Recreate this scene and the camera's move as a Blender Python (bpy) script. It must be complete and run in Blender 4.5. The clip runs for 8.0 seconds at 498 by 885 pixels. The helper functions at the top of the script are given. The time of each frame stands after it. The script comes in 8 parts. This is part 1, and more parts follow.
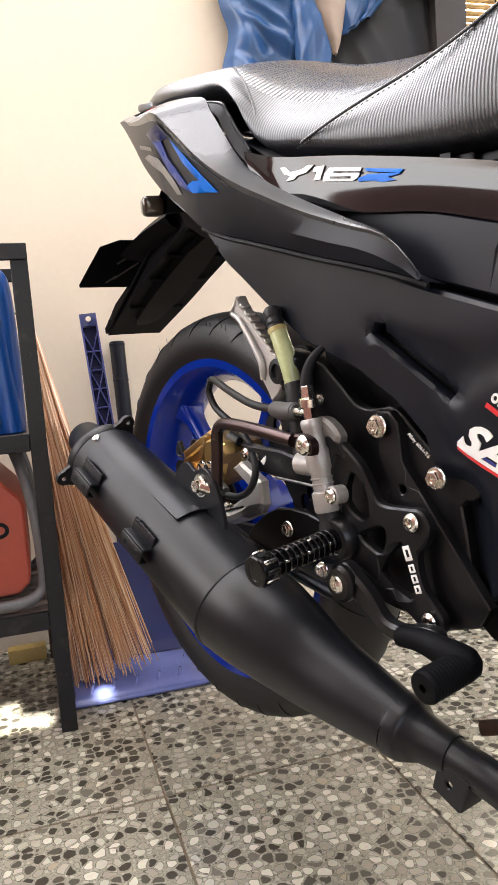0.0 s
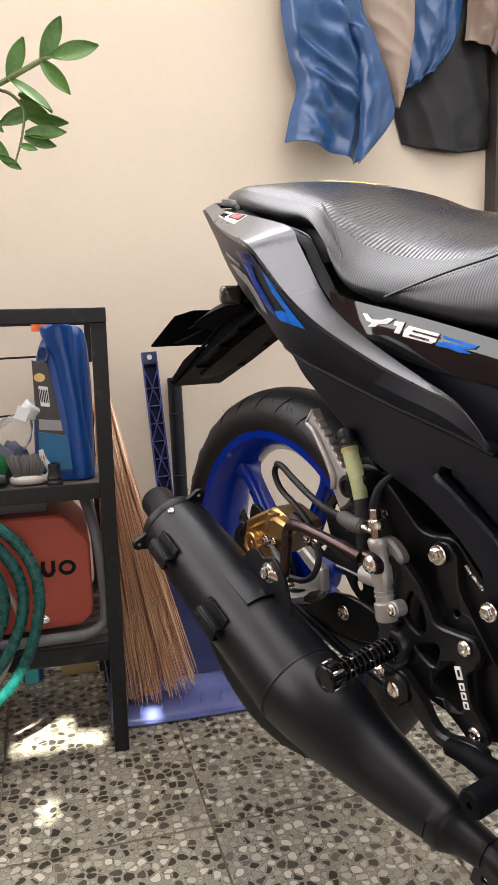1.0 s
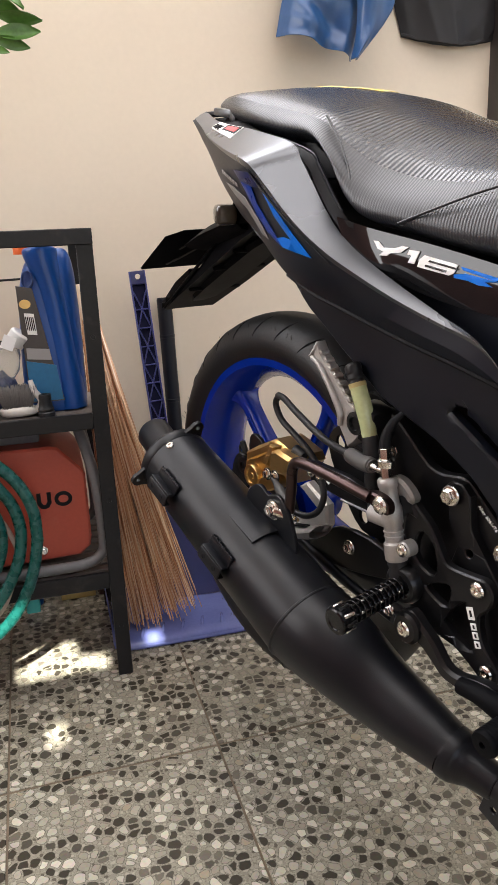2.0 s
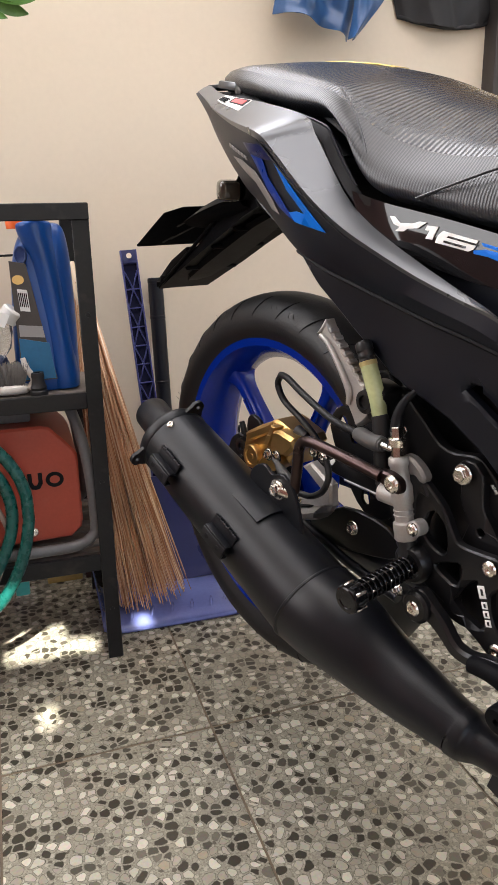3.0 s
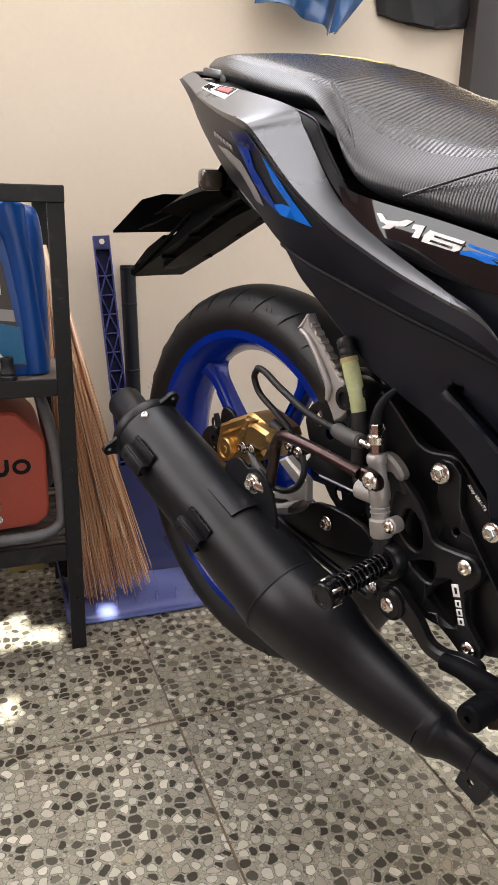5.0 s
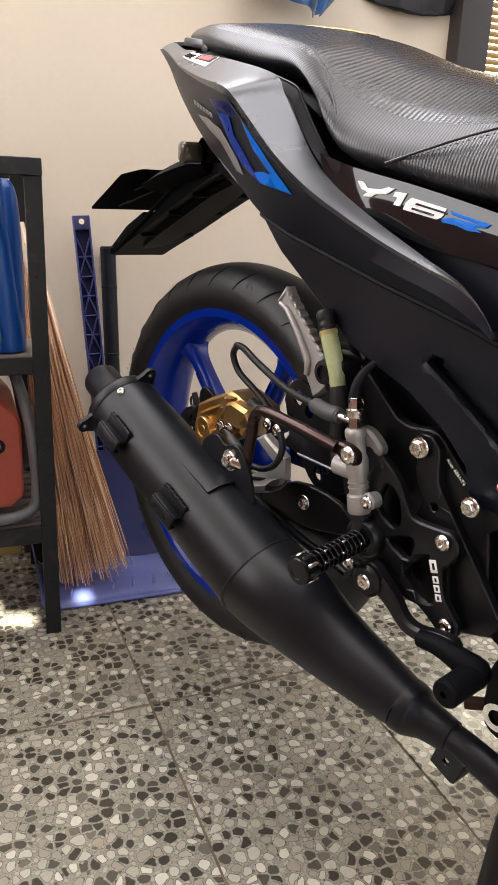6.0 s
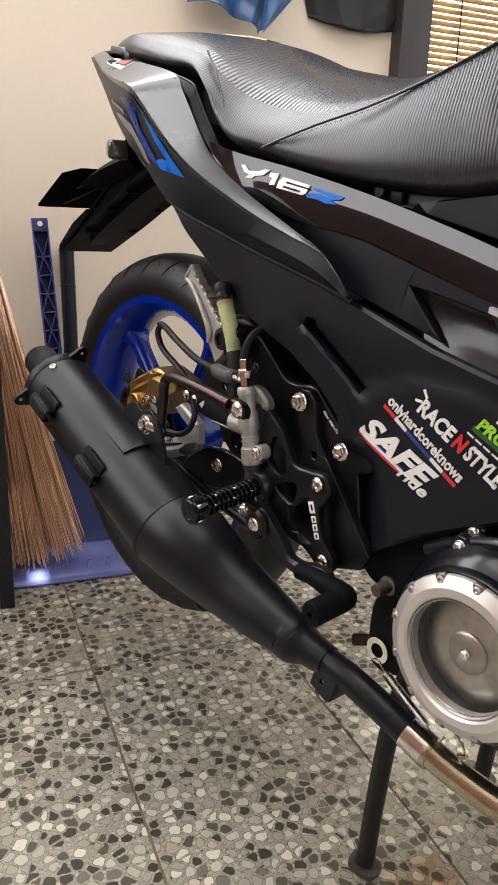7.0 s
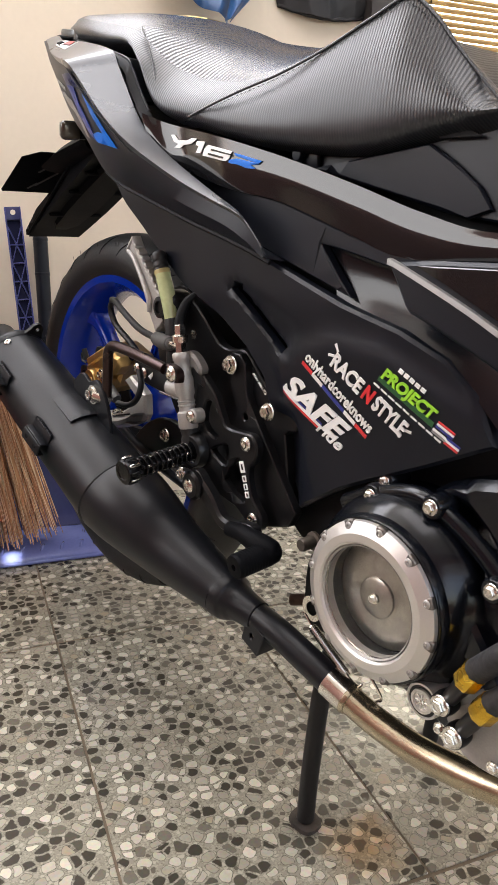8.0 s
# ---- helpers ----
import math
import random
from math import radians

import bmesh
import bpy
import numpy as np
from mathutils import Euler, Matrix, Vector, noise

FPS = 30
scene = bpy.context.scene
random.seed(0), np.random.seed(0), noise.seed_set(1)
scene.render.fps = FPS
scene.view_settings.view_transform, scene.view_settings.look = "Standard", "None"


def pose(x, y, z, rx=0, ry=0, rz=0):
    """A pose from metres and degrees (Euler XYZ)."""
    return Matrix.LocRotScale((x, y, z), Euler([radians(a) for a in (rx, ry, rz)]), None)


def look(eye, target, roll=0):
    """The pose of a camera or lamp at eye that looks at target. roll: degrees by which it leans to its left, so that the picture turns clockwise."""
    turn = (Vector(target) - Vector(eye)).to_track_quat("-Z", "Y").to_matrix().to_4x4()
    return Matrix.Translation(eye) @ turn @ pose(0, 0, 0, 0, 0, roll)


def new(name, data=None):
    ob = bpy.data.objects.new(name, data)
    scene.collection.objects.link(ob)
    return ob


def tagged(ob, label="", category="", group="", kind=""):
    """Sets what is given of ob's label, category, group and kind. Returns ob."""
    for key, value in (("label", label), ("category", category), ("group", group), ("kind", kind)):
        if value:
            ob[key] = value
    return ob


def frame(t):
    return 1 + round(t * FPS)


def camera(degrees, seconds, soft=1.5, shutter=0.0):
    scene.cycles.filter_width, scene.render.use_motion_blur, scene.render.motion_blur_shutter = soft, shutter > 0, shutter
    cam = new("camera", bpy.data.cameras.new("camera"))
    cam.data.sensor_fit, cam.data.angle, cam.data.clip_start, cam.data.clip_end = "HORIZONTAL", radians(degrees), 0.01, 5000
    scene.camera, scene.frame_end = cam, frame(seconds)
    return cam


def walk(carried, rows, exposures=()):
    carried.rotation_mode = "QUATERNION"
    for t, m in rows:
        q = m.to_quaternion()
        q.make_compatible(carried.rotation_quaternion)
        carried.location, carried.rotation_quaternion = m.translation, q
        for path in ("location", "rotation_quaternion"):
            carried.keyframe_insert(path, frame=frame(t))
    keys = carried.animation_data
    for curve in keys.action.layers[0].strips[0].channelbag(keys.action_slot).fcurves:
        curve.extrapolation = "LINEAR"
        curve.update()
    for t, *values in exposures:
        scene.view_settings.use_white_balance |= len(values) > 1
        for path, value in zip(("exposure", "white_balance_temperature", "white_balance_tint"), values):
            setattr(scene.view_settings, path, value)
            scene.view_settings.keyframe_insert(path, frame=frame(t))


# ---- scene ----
cam = camera(37.3, 8.0)
PATH = [
    (0, (0.008, 0.0, 0.598), (-0.036, 1.985, 0.356), -4.3),
    (0.5, (-0.02, -0.043, 0.693), (-0.101, 1.939, 0.439), -2.1),
    (1, (-0.038, -0.069, 0.751), (-0.145, 1.904, 0.441), -1.5),
    (1.5, (-0.03, -0.062, 0.786), (-0.136, 1.882, 0.326), -1.4),
    (1.7, (-0.039, -0.038, 0.783), (-0.135, 1.891, 0.263), -2.0),
    (3, (-0.094, -0.025, 0.764), (-0.1, 1.887, 0.177), -1.2),
    (3.5, (-0.099, -0.025, 0.765), (-0.064, 1.883, 0.168), -0.5),
    (4, (-0.109, -0.019, 0.763), (-0.055, 1.888, 0.163), 0.1),
    (4.5, (-0.112, -0.021, 0.765), (-0.036, 1.884, 0.162), 0.7),
    (6, (-0.104, -0.012, 0.737), (0.041, 1.885, 0.123), 2.4),
    (6.5, (-0.05, -0.049, 0.705), (0.11, 1.855, 0.113), 2.6),
    (7, (-0.003, -0.114, 0.7), (0.142, 1.801, 0.139), 2.1),
    (7.5, (0.047, -0.129, 0.689), (0.18, 1.788, 0.135), 1.9),
    (8, (0.077, -0.151, 0.666), (0.198, 1.767, 0.113), 1.4),
]
walk(cam, [(t, look(eye, target, roll)) for t, eye, target, roll in PATH], [(0, 2.82), (0.5, 2.57), (1.0, 2.38), (1.5, 2.28), (4.5, 2.36), (6.5, 2.34), (7.5, 2.31), (8, 2.46)])

# ---- light ----
ROOM = pose(0, 0, 0, 0, 0, 17.5)
WORLD = bpy.data.worlds.new("world")
scene.world = WORLD
WORLD.use_nodes = True
wn = WORLD.node_tree.nodes
sky = wn.new("ShaderNodeTexSky")
sky.sky_type, sky.sun_disc = "NISHITA", False
sky.sun_elevation, sky.sun_rotation = radians(48), radians(200)
WORLD.node_tree.links.new(sky.outputs[0], wn["Background"].inputs[0])
wn["Background"].inputs[1].default_value = 0.05


def area_lamp(name, place, target, w, h, power, color):
    lamp = bpy.data.lights.new(name, "AREA")
    lamp.shape, lamp.size, lamp.size_y, lamp.energy, lamp.color = "RECTANGLE", w, h, power, color
    ob = new(name, lamp)
    ob.matrix_world = ROOM @ look(place, target)
    return ob


area_lamp("gate_daylight", (0.9, -1.92, 1.35), (0.9, 0, 1.35), 3.0, 1.7, 2.6, (1.0, 0.955, 0.985))
# Added fill lamp from the east; no window is known there.
area_lamp("side_daylight", (2.46, 0.1, 1.6), (0, 0.1, 1.5), 1.8, 1.3, 2.23, (1.0, 0.955, 0.985))
# Lamp in an unseen west opening, sized for its reflection in the trim.
area_lamp("west_daylight", (-1.87, 1.00, 1.725), (0, 1.00, 1.725), 1.06, 1.25, 5.2, (1.0, 0.93, 0.86))
# Overhead daylight lamp; the roof opening around it is unseen and added.
area_lamp("roof_daylight", (0.55, 0.50, 2.69), (0.55, 0.501, 0), 2.3, 1.7, 8.06, (1.0, 0.955, 0.985))
# Lamp in an unseen opening, placed for highlights on seat and tail.
area_lamp("vent_daylight", (-0.60, 1.60, 2.03), (-0.60, 0.9, 2.03), 2.0, 0.90, 10.79, (1.0, 0.97, 1.0))
# Added lamp, out of view, that brightens the trim's reflection.
area_lamp("window_daylight", (-1.20, 1.60, 1.27), (-1.20, 0.9, 1.27), 0.86, 0.50, 0.94, (1.0, 0.97, 1.0))
sun = bpy.data.lights.new("sun", "SUN")
sun.energy, sun.angle, sun.color = 5.0, radians(0.35), (1.0, 0.94, 0.84)
SUN_WAY = (ROOM.to_3x3() @ Vector((0.12, 0.70, -0.70))).normalized()
sun_ob = new("sun", sun)
sun_ob.rotation_mode = "QUATERNION"
sun_ob.rotation_quaternion = SUN_WAY.to_track_quat("-Z", "Y")

# ---- materials ----


def nodes_of(name):
    m = bpy.data.materials.new(name)
    m.use_nodes = True
    t = m.node_tree
    return m, t, t.nodes["Principled BSDF"]


def surf(name, color, rough=0.5, metal=0.0, vary=0.12, scale=12.0, grain=180.0, bump=0.05, coat=0.0, spec=0.5, wear=0.0):
    """A surface with variation at two scales, rough patches and fine relief."""
    m, t, b = nodes_of(name)
    n, link = t.nodes, t.links.new
    co = n.new("ShaderNodeTexCoord")
    big, fine = n.new("ShaderNodeTexNoise"), n.new("ShaderNodeTexNoise")
    big.inputs["Scale"].default_value, big.inputs["Detail"].default_value = scale, 4
    fine.inputs["Scale"].default_value, fine.inputs["Detail"].default_value = grain, 3
    link(co.outputs["Object"], big.inputs["Vector"])
    link(co.outputs["Object"], fine.inputs["Vector"])
    ramp = n.new("ShaderNodeMapRange")
    ramp.inputs["To Min"].default_value, ramp.inputs["To Max"].default_value = 1 - vary, 1 + vary
    mix = n.new("ShaderNodeMath")
    mix.operation = "MULTIPLY_ADD"
    mix.inputs[1].default_value, mix.inputs[2].default_value = 0.35, 0.0
    link(fine.outputs["Fac"], mix.inputs[0])
    add = n.new("ShaderNodeMath")
    add.operation = "MULTIPLY_ADD"
    add.inputs[1].default_value = 0.65
    link(big.outputs["Fac"], add.inputs[0])
    link(mix.outputs[0], add.inputs[2])
    link(add.outputs[0], ramp.inputs["Value"])
    ramp.inputs["From Min"].default_value, ramp.inputs["From Max"].default_value = 0.3, 0.7
    sc = n.new("ShaderNodeVectorMath")
    sc.operation = "SCALE"
    sc.inputs[0].default_value = color[:3]
    link(ramp.outputs[0], sc.inputs["Scale"])
    out = sc.outputs[0]
    if wear:
        spot = n.new("ShaderNodeTexNoise")
        spot.inputs["Scale"].default_value, spot.inputs["Detail"].default_value = scale * 3, 8
        link(co.outputs["Object"], spot.inputs["Vector"])
        wr = n.new("ShaderNodeMapRange")
        wr.inputs["From Min"].default_value, wr.inputs["From Max"].default_value = 0.58, 0.75
        wr.inputs["To Max"].default_value = wear
        link(spot.outputs["Fac"], wr.inputs["Value"])
        mx = n.new("ShaderNodeMix")
        mx.data_type = "RGBA"
        link(wr.outputs[0], mx.inputs["Factor"])
        link(out, mx.inputs["A"])
        mx.inputs["B"].default_value = (0.30, 0.26, 0.21, 1)
        out = mx.outputs["Result"]
    link(out, b.inputs["Base Color"])
    rr = n.new("ShaderNodeMapRange")
    rr.inputs["To Min"].default_value, rr.inputs["To Max"].default_value = max(rough - 0.08, 0.02), min(rough + 0.08, 1)
    link(big.outputs["Fac"], rr.inputs["Value"])
    link(rr.outputs[0], b.inputs["Roughness"])
    b.inputs["Metallic"].default_value = metal
    b.inputs["Specular IOR Level"].default_value = spec
    b.inputs["Coat Weight"].default_value = coat
    b.inputs["Coat Roughness"].default_value = 0.04
    if bump:
        bp = n.new("ShaderNodeBump")
        bp.inputs["Strength"].default_value, bp.inputs["Distance"].default_value = bump, 0.002
        link(fine.outputs["Fac"], bp.inputs["Height"])
        link(bp.outputs[0], b.inputs["Normal"])
    return m


STAIN = (0.262, 0.520, 0.0)


def terrazzo():
    m, t, b = nodes_of("terrazzo_chips")
    n, link = t.nodes, t.links.new
    co = n.new("ShaderNodeTexCoord")
    info = n.new("ShaderNodeObjectInfo")
    off = n.new("ShaderNodeVectorMath")
    off.operation = "MULTIPLY_ADD"
    off.inputs[1].default_value = (7, 5, 3)
    link(info.outputs["Random"], off.inputs[0])
    link(co.outputs["Object"], off.inputs[2])
    warp = n.new("ShaderNodeTexNoise")
    warp.inputs["Scale"].default_value = 55
    link(off.outputs[0], warp.inputs["Vector"])
    wv = n.new("ShaderNodeVectorMath")
    wv.operation = "MULTIPLY_ADD"
    wv.inputs[1].default_value = (0.0085, 0.0085, 0.0)
    link(warp.outputs["Color"], wv.inputs[0])
    link(off.outputs[0], wv.inputs[2])
    flat = n.new("ShaderNodeVectorMath")
    flat.operation = "MULTIPLY"
    flat.inputs[1].default_value = (1, 1, 0)
    link(wv.outputs[0], flat.inputs[0])

    def layer(scale, gap0, gap1, shift, r0, r1):
        mv = n.new("ShaderNodeVectorMath")
        mv.operation = "ADD"
        mv.inputs[1].default_value = (shift, shift * 0.7, 0)
        link(flat.outputs[0], mv.inputs[0])
        e, c = n.new("ShaderNodeTexVoronoi"), n.new("ShaderNodeTexVoronoi")
        e.feature = "DISTANCE_TO_EDGE"
        for v in (e, c):
            v.voronoi_dimensions = "2D"
            v.inputs["Scale"].default_value = scale
            v.inputs["Randomness"].default_value = 0.95
            link(mv.outputs[0], v.inputs["Vector"])
        sep = n.new("ShaderNodeSeparateColor")
        link(c.outputs["Color"], sep.inputs[0])
        lim = n.new("ShaderNodeMapRange")
        lim.inputs["To Min"].default_value, lim.inputs["To Max"].default_value = gap0, gap1
        link(sep.outputs["Green"], lim.inputs["Value"])
        rim = n.new("ShaderNodeMath")
        rim.operation = "SUBTRACT"
        link(e.outputs["Distance"], rim.inputs[0])
        link(lim.outputs[0], rim.inputs[1])
        rad = n.new("ShaderNodeMapRange")
        rad.inputs["To Min"].default_value, rad.inputs["To Max"].default_value = r0, r1
        link(sep.outputs["Blue"], rad.inputs["Value"])
        disc = n.new("ShaderNodeMath")
        disc.operation = "SUBTRACT"
        link(rad.outputs[0], disc.inputs[0])
        link(c.outputs["Distance"], disc.inputs[1])
        inside = n.new("ShaderNodeMath")
        inside.operation = "SMOOTH_MIN"
        inside.inputs[2].default_value = 0.21
        link(rim.outputs[0], inside.inputs[0])
        link(disc.outputs[0], inside.inputs[1])
        sm = n.new("ShaderNodeMapRange")
        sm.inputs["From Min"].default_value, sm.inputs["From Max"].default_value = 0.0, 0.035
        link(inside.outputs[0], sm.inputs["Value"])
        return sep, sm, inside

    def tones(sep, stops):
        r = n.new("ShaderNodeValToRGB")
        r.color_ramp.interpolation = "CONSTANT"
        els = r.color_ramp.elements
        els[0].position, els[0].color = stops[0][0], (*stops[0][1], 1)
        els[1].position, els[1].color = stops[1][0], (*stops[1][1], 1)
        for p, c in stops[2:]:
            e = els.new(p)
            e.color = (*c, 1)
        link(sep.outputs["Red"], r.inputs[0])
        return r

    sep1, in1, deep1 = layer(63, 0.055, 0.115, 0.0, 0.40, 0.60)
    sep2, in2 = layer(140, 0.03, 0.20, 3.3, 0.28, 0.5)[:2]
    big = tones(sep1, [(0.0, (0.058, 0.052, 0.041)), (0.22, (0.095, 0.087, 0.070)), (0.36, (0.17, 0.155, 0.125)), (0.41, (0.50, 0.468, 0.400)), (0.56, (0.64, 0.605, 0.525)), (0.72, (0.42, 0.390, 0.325)), (0.84, (0.34, 0.315, 0.262)), (0.985, (0.38, 0.33, 0.25))])
    small = tones(sep2, [(0.0, (0.12, 0.11, 0.09)), (0.12, (0.26, 0.245, 0.205)), (0.5, (0.38, 0.358, 0.30)), (0.8, (0.31, 0.29, 0.245))])
    base = n.new("ShaderNodeTexNoise")
    base.inputs["Scale"].default_value, base.inputs["Detail"].default_value = 400, 4
    link(off.outputs[0], base.inputs["Vector"])
    br = n.new("ShaderNodeValToRGB")
    br.color_ramp.elements[0].color, br.color_ramp.elements[1].color = (0.155, 0.148, 0.118, 1), (0.38, 0.362, 0.300, 1)
    br.color_ramp.elements[0].position, br.color_ramp.elements[1].position = 0.3, 0.72
    link(base.outputs["Fac"], br.inputs[0])
    m1, m2, m3 = (n.new("ShaderNodeMix") for _ in range(3))
    for mm in (m1, m2, m3):
        mm.data_type = "RGBA"
    link(in2.outputs[0], m1.inputs["Factor"])
    link(br.outputs[0], m1.inputs["A"])
    link(small.outputs[0], m1.inputs["B"])
    vein = n.new("ShaderNodeTexNoise")
    vein.inputs["Scale"].default_value, vein.inputs["Detail"].default_value = 220, 6
    link(off.outputs[0], vein.inputs["Vector"])
    m3.blend_type, m3.inputs["Factor"].default_value = "MULTIPLY", 0.4
    link(big.outputs[0], m3.inputs["A"])
    link(vein.outputs["Color"], m3.inputs["B"])
    link(in1.outputs[0], m2.inputs["Factor"])
    link(m1.outputs["Result"], m2.inputs["A"])
    gain = n.new("ShaderNodeVectorMath")
    gain.operation = "SCALE"
    gain.inputs["Scale"].default_value = 1.12
    link(m3.outputs["Result"], gain.inputs[0])
    link(gain.outputs[0], m2.inputs["B"])
    dirt = n.new("ShaderNodeTexNoise")
    dirt.inputs["Scale"].default_value, dirt.inputs["Detail"].default_value = 3.5, 5
    link(co.outputs["Object"], dirt.inputs["Vector"])
    dr = n.new("ShaderNodeMapRange")
    dr.inputs["From Min"].default_value, dr.inputs["From Max"].default_value = 0.3, 0.7
    dr.inputs["To Min"].default_value, dr.inputs["To Max"].default_value = 0.86, 1.08
    link(dirt.outputs["Fac"], dr.inputs["Value"])
    fin = n.new("ShaderNodeVectorMath")
    fin.operation = "SCALE"
    # a rust-brown stain by the stand
    geo = n.new("ShaderNodeNewGeometry")
    away = n.new("ShaderNodeVectorMath")
    away.operation = "DISTANCE"
    away.inputs[1].default_value = STAIN
    link(geo.outputs["Position"], away.inputs[0])
    blot = n.new("ShaderNodeTexNoise")
    blot.inputs["Scale"].default_value, blot.inputs["Detail"].default_value = 30, 5
    link(geo.outputs["Position"], blot.inputs["Vector"])
    edge_ = n.new("ShaderNodeMath")
    edge_.operation = "MULTIPLY_ADD"
    edge_.inputs[1].default_value = 0.09
    link(blot.outputs["Fac"], edge_.inputs[0])
    link(away.outputs["Value"], edge_.inputs[2])
    amount = n.new("ShaderNodeMapRange")
    amount.inputs["From Min"].default_value, amount.inputs["From Max"].default_value = 0.105, 0.06
    amount.inputs["To Max"].default_value = 0.62
    link(edge_.outputs[0], amount.inputs["Value"])
    rust = n.new("ShaderNodeMix")
    rust.data_type = "RGBA"
    rust.blend_type = "MULTIPLY"
    rust.inputs["B"].default_value = (0.85, 0.52, 0.26, 1)
    link(amount.outputs[0], rust.inputs["Factor"])
    link(m2.outputs["Result"], rust.inputs["A"])
    link(rust.outputs["Result"], fin.inputs[0])
    line = n.new("ShaderNodeMath")
    line.operation = "ABSOLUTE"
    link(deep1.outputs[0], line.inputs[0])
    shade = n.new("ShaderNodeMapRange")
    shade.inputs["From Max"].default_value = 0.045
    shade.inputs["To Min"].default_value, shade.inputs["To Max"].default_value = 0.55, 1.06
    link(line.outputs[0], shade.inputs["Value"])
    both = n.new("ShaderNodeMath")
    both.operation = "MULTIPLY"
    link(dr.outputs[0], both.inputs[0])
    link(shade.outputs[0], both.inputs[1])
    link(both.outputs[0], fin.inputs["Scale"])
    cast = n.new("ShaderNodeVectorMath")
    cast.operation = "MULTIPLY"
    cast.inputs[1].default_value = (1.0, 1.0, 0.955)
    link(fin.outputs[0], cast.inputs[0])
    link(cast.outputs[0], b.inputs["Base Color"])
    rg = n.new("ShaderNodeMapRange")
    rg.inputs["To Min"].default_value, rg.inputs["To Max"].default_value = 0.14, 0.30
    link(dirt.outputs["Fac"], rg.inputs["Value"])
    link(rg.outputs[0], b.inputs["Roughness"])
    bp = n.new("ShaderNodeBump")
    bp.inputs["Strength"].default_value, bp.inputs["Distance"].default_value = 0.08, 0.001
    link(in1.outputs[0], bp.inputs["Height"])
    link(bp.outputs[0], b.inputs["Normal"])
    return m


def weave(name, color, rough, sx, sz, strength, ribs=0.0):
    """Vinyl with a woven relief; ribs: spacing in metres of the broad ribs across it."""
    m, t, b = nodes_of(name)
    n, link = t.nodes, t.links.new
    co = n.new("ShaderNodeTexCoord")
    sep = n.new("ShaderNodeSeparateXYZ")
    link(co.outputs["Object"], sep.inputs[0])

    def wave(axis, spacing, power=1.0):
        k = n.new("ShaderNodeMath")
        k.operation, k.inputs[1].default_value = "MULTIPLY", 2 * math.pi / spacing
        link(axis, k.inputs[0])
        s = n.new("ShaderNodeMath")
        s.operation = "SINE"
        link(k.outputs[0], s.inputs[0])
        return s.outputs[0]

    diag = n.new("ShaderNodeMath")
    diag.operation = "ADD"
    link(sep.outputs["Y"], diag.inputs[0])
    link(sep.outputs["Z"], diag.inputs[1])
    a, c = wave(sep.outputs["X"], sx), wave(diag.outputs[0], sz)
    prod = n.new("ShaderNodeMath")
    prod.operation = "MULTIPLY"
    link(a, prod.inputs[0])
    link(c, prod.inputs[1])
    cols = n.new("ShaderNodeMath")
    cols.operation, cols.inputs[1].default_value = "MULTIPLY_ADD", 0.30
    link(prod.outputs[0], cols.inputs[0])
    link(a, cols.inputs[2])
    height = cols.outputs[0]
    if ribs:
        bend = n.new("ShaderNodeMath")
        bend.operation = "MULTIPLY"
        link(sep.outputs["Y"], bend.inputs[0])
        link(sep.outputs["Y"], bend.inputs[1])
        bx = n.new("ShaderNodeMath")
        bx.operation, bx.inputs[1].default_value = "MULTIPLY_ADD", 1.2
        link(bend.outputs[0], bx.inputs[0])
        link(sep.outputs["X"], bx.inputs[2])
        r = wave(bx.outputs[0], ribs)
        mixr = n.new("ShaderNodeMath")
        mixr.operation, mixr.inputs[1].default_value = "MULTIPLY_ADD", 1.1
        link(r, mixr.inputs[0])
        faint = n.new("ShaderNodeMath")
        faint.operation, faint.inputs[1].default_value = "MULTIPLY", 0.15
        link(prod.outputs[0], faint.inputs[0])
        link(faint.outputs[0], mixr.inputs[2])
        height = mixr.outputs[0]
    bp = n.new("ShaderNodeBump")
    bp.inputs["Strength"].default_value, bp.inputs["Distance"].default_value = strength, 0.0012
    link(height, bp.inputs["Height"])
    link(bp.outputs[0], b.inputs["Normal"])
    noise_ = n.new("ShaderNodeTexNoise")
    noise_.inputs["Scale"].default_value = 14
    link(co.outputs["Object"], noise_.inputs["Vector"])
    mr = n.new("ShaderNodeMapRange")
    mr.inputs["To Min"].default_value, mr.inputs["To Max"].default_value = 0.8, 1.25
    link(noise_.outputs["Fac"], mr.inputs["Value"])
    sc = n.new("ShaderNodeVectorMath")
    sc.operation = "SCALE"
    sc.inputs[0].default_value = color
    link(mr.outputs[0], sc.inputs["Scale"])
    link(sc.outputs[0], b.inputs["Base Color"])
    b.inputs["Roughness"].default_value = rough
    b.inputs["Specular IOR Level"].default_value = 0.55
    return m


TERRAZZO = terrazzo()
GROUT = surf("grout", (0.15, 0.115, 0.075), 0.8, vary=0.3, scale=20)
WALL = surf("cream_plaster", (0.71, 0.622, 0.498), 0.6, vary=0.035, scale=2.5, grain=90, bump=0.10)
PLAIN_WALL = surf("plain_plaster", (0.6, 0.56, 0.5), 0.7, vary=0.05, scale=2, grain=60)
# For unseen walls: coloured so the gloss trim mirrors dark red.
RED_WALL = surf("red_brown_wall_paint", (0.235, 0.105, 0.085), 0.6, vary=0.08, scale=2, grain=60)
CEIL = surf("ceiling_paint", (0.75, 0.74, 0.7), 0.8, vary=0.03, scale=2)
MATTE = surf("matte_black_plastic", (0.0046, 0.0060, 0.0108), 0.38, vary=0.12, scale=8, grain=900, bump=0.03, spec=0.31)
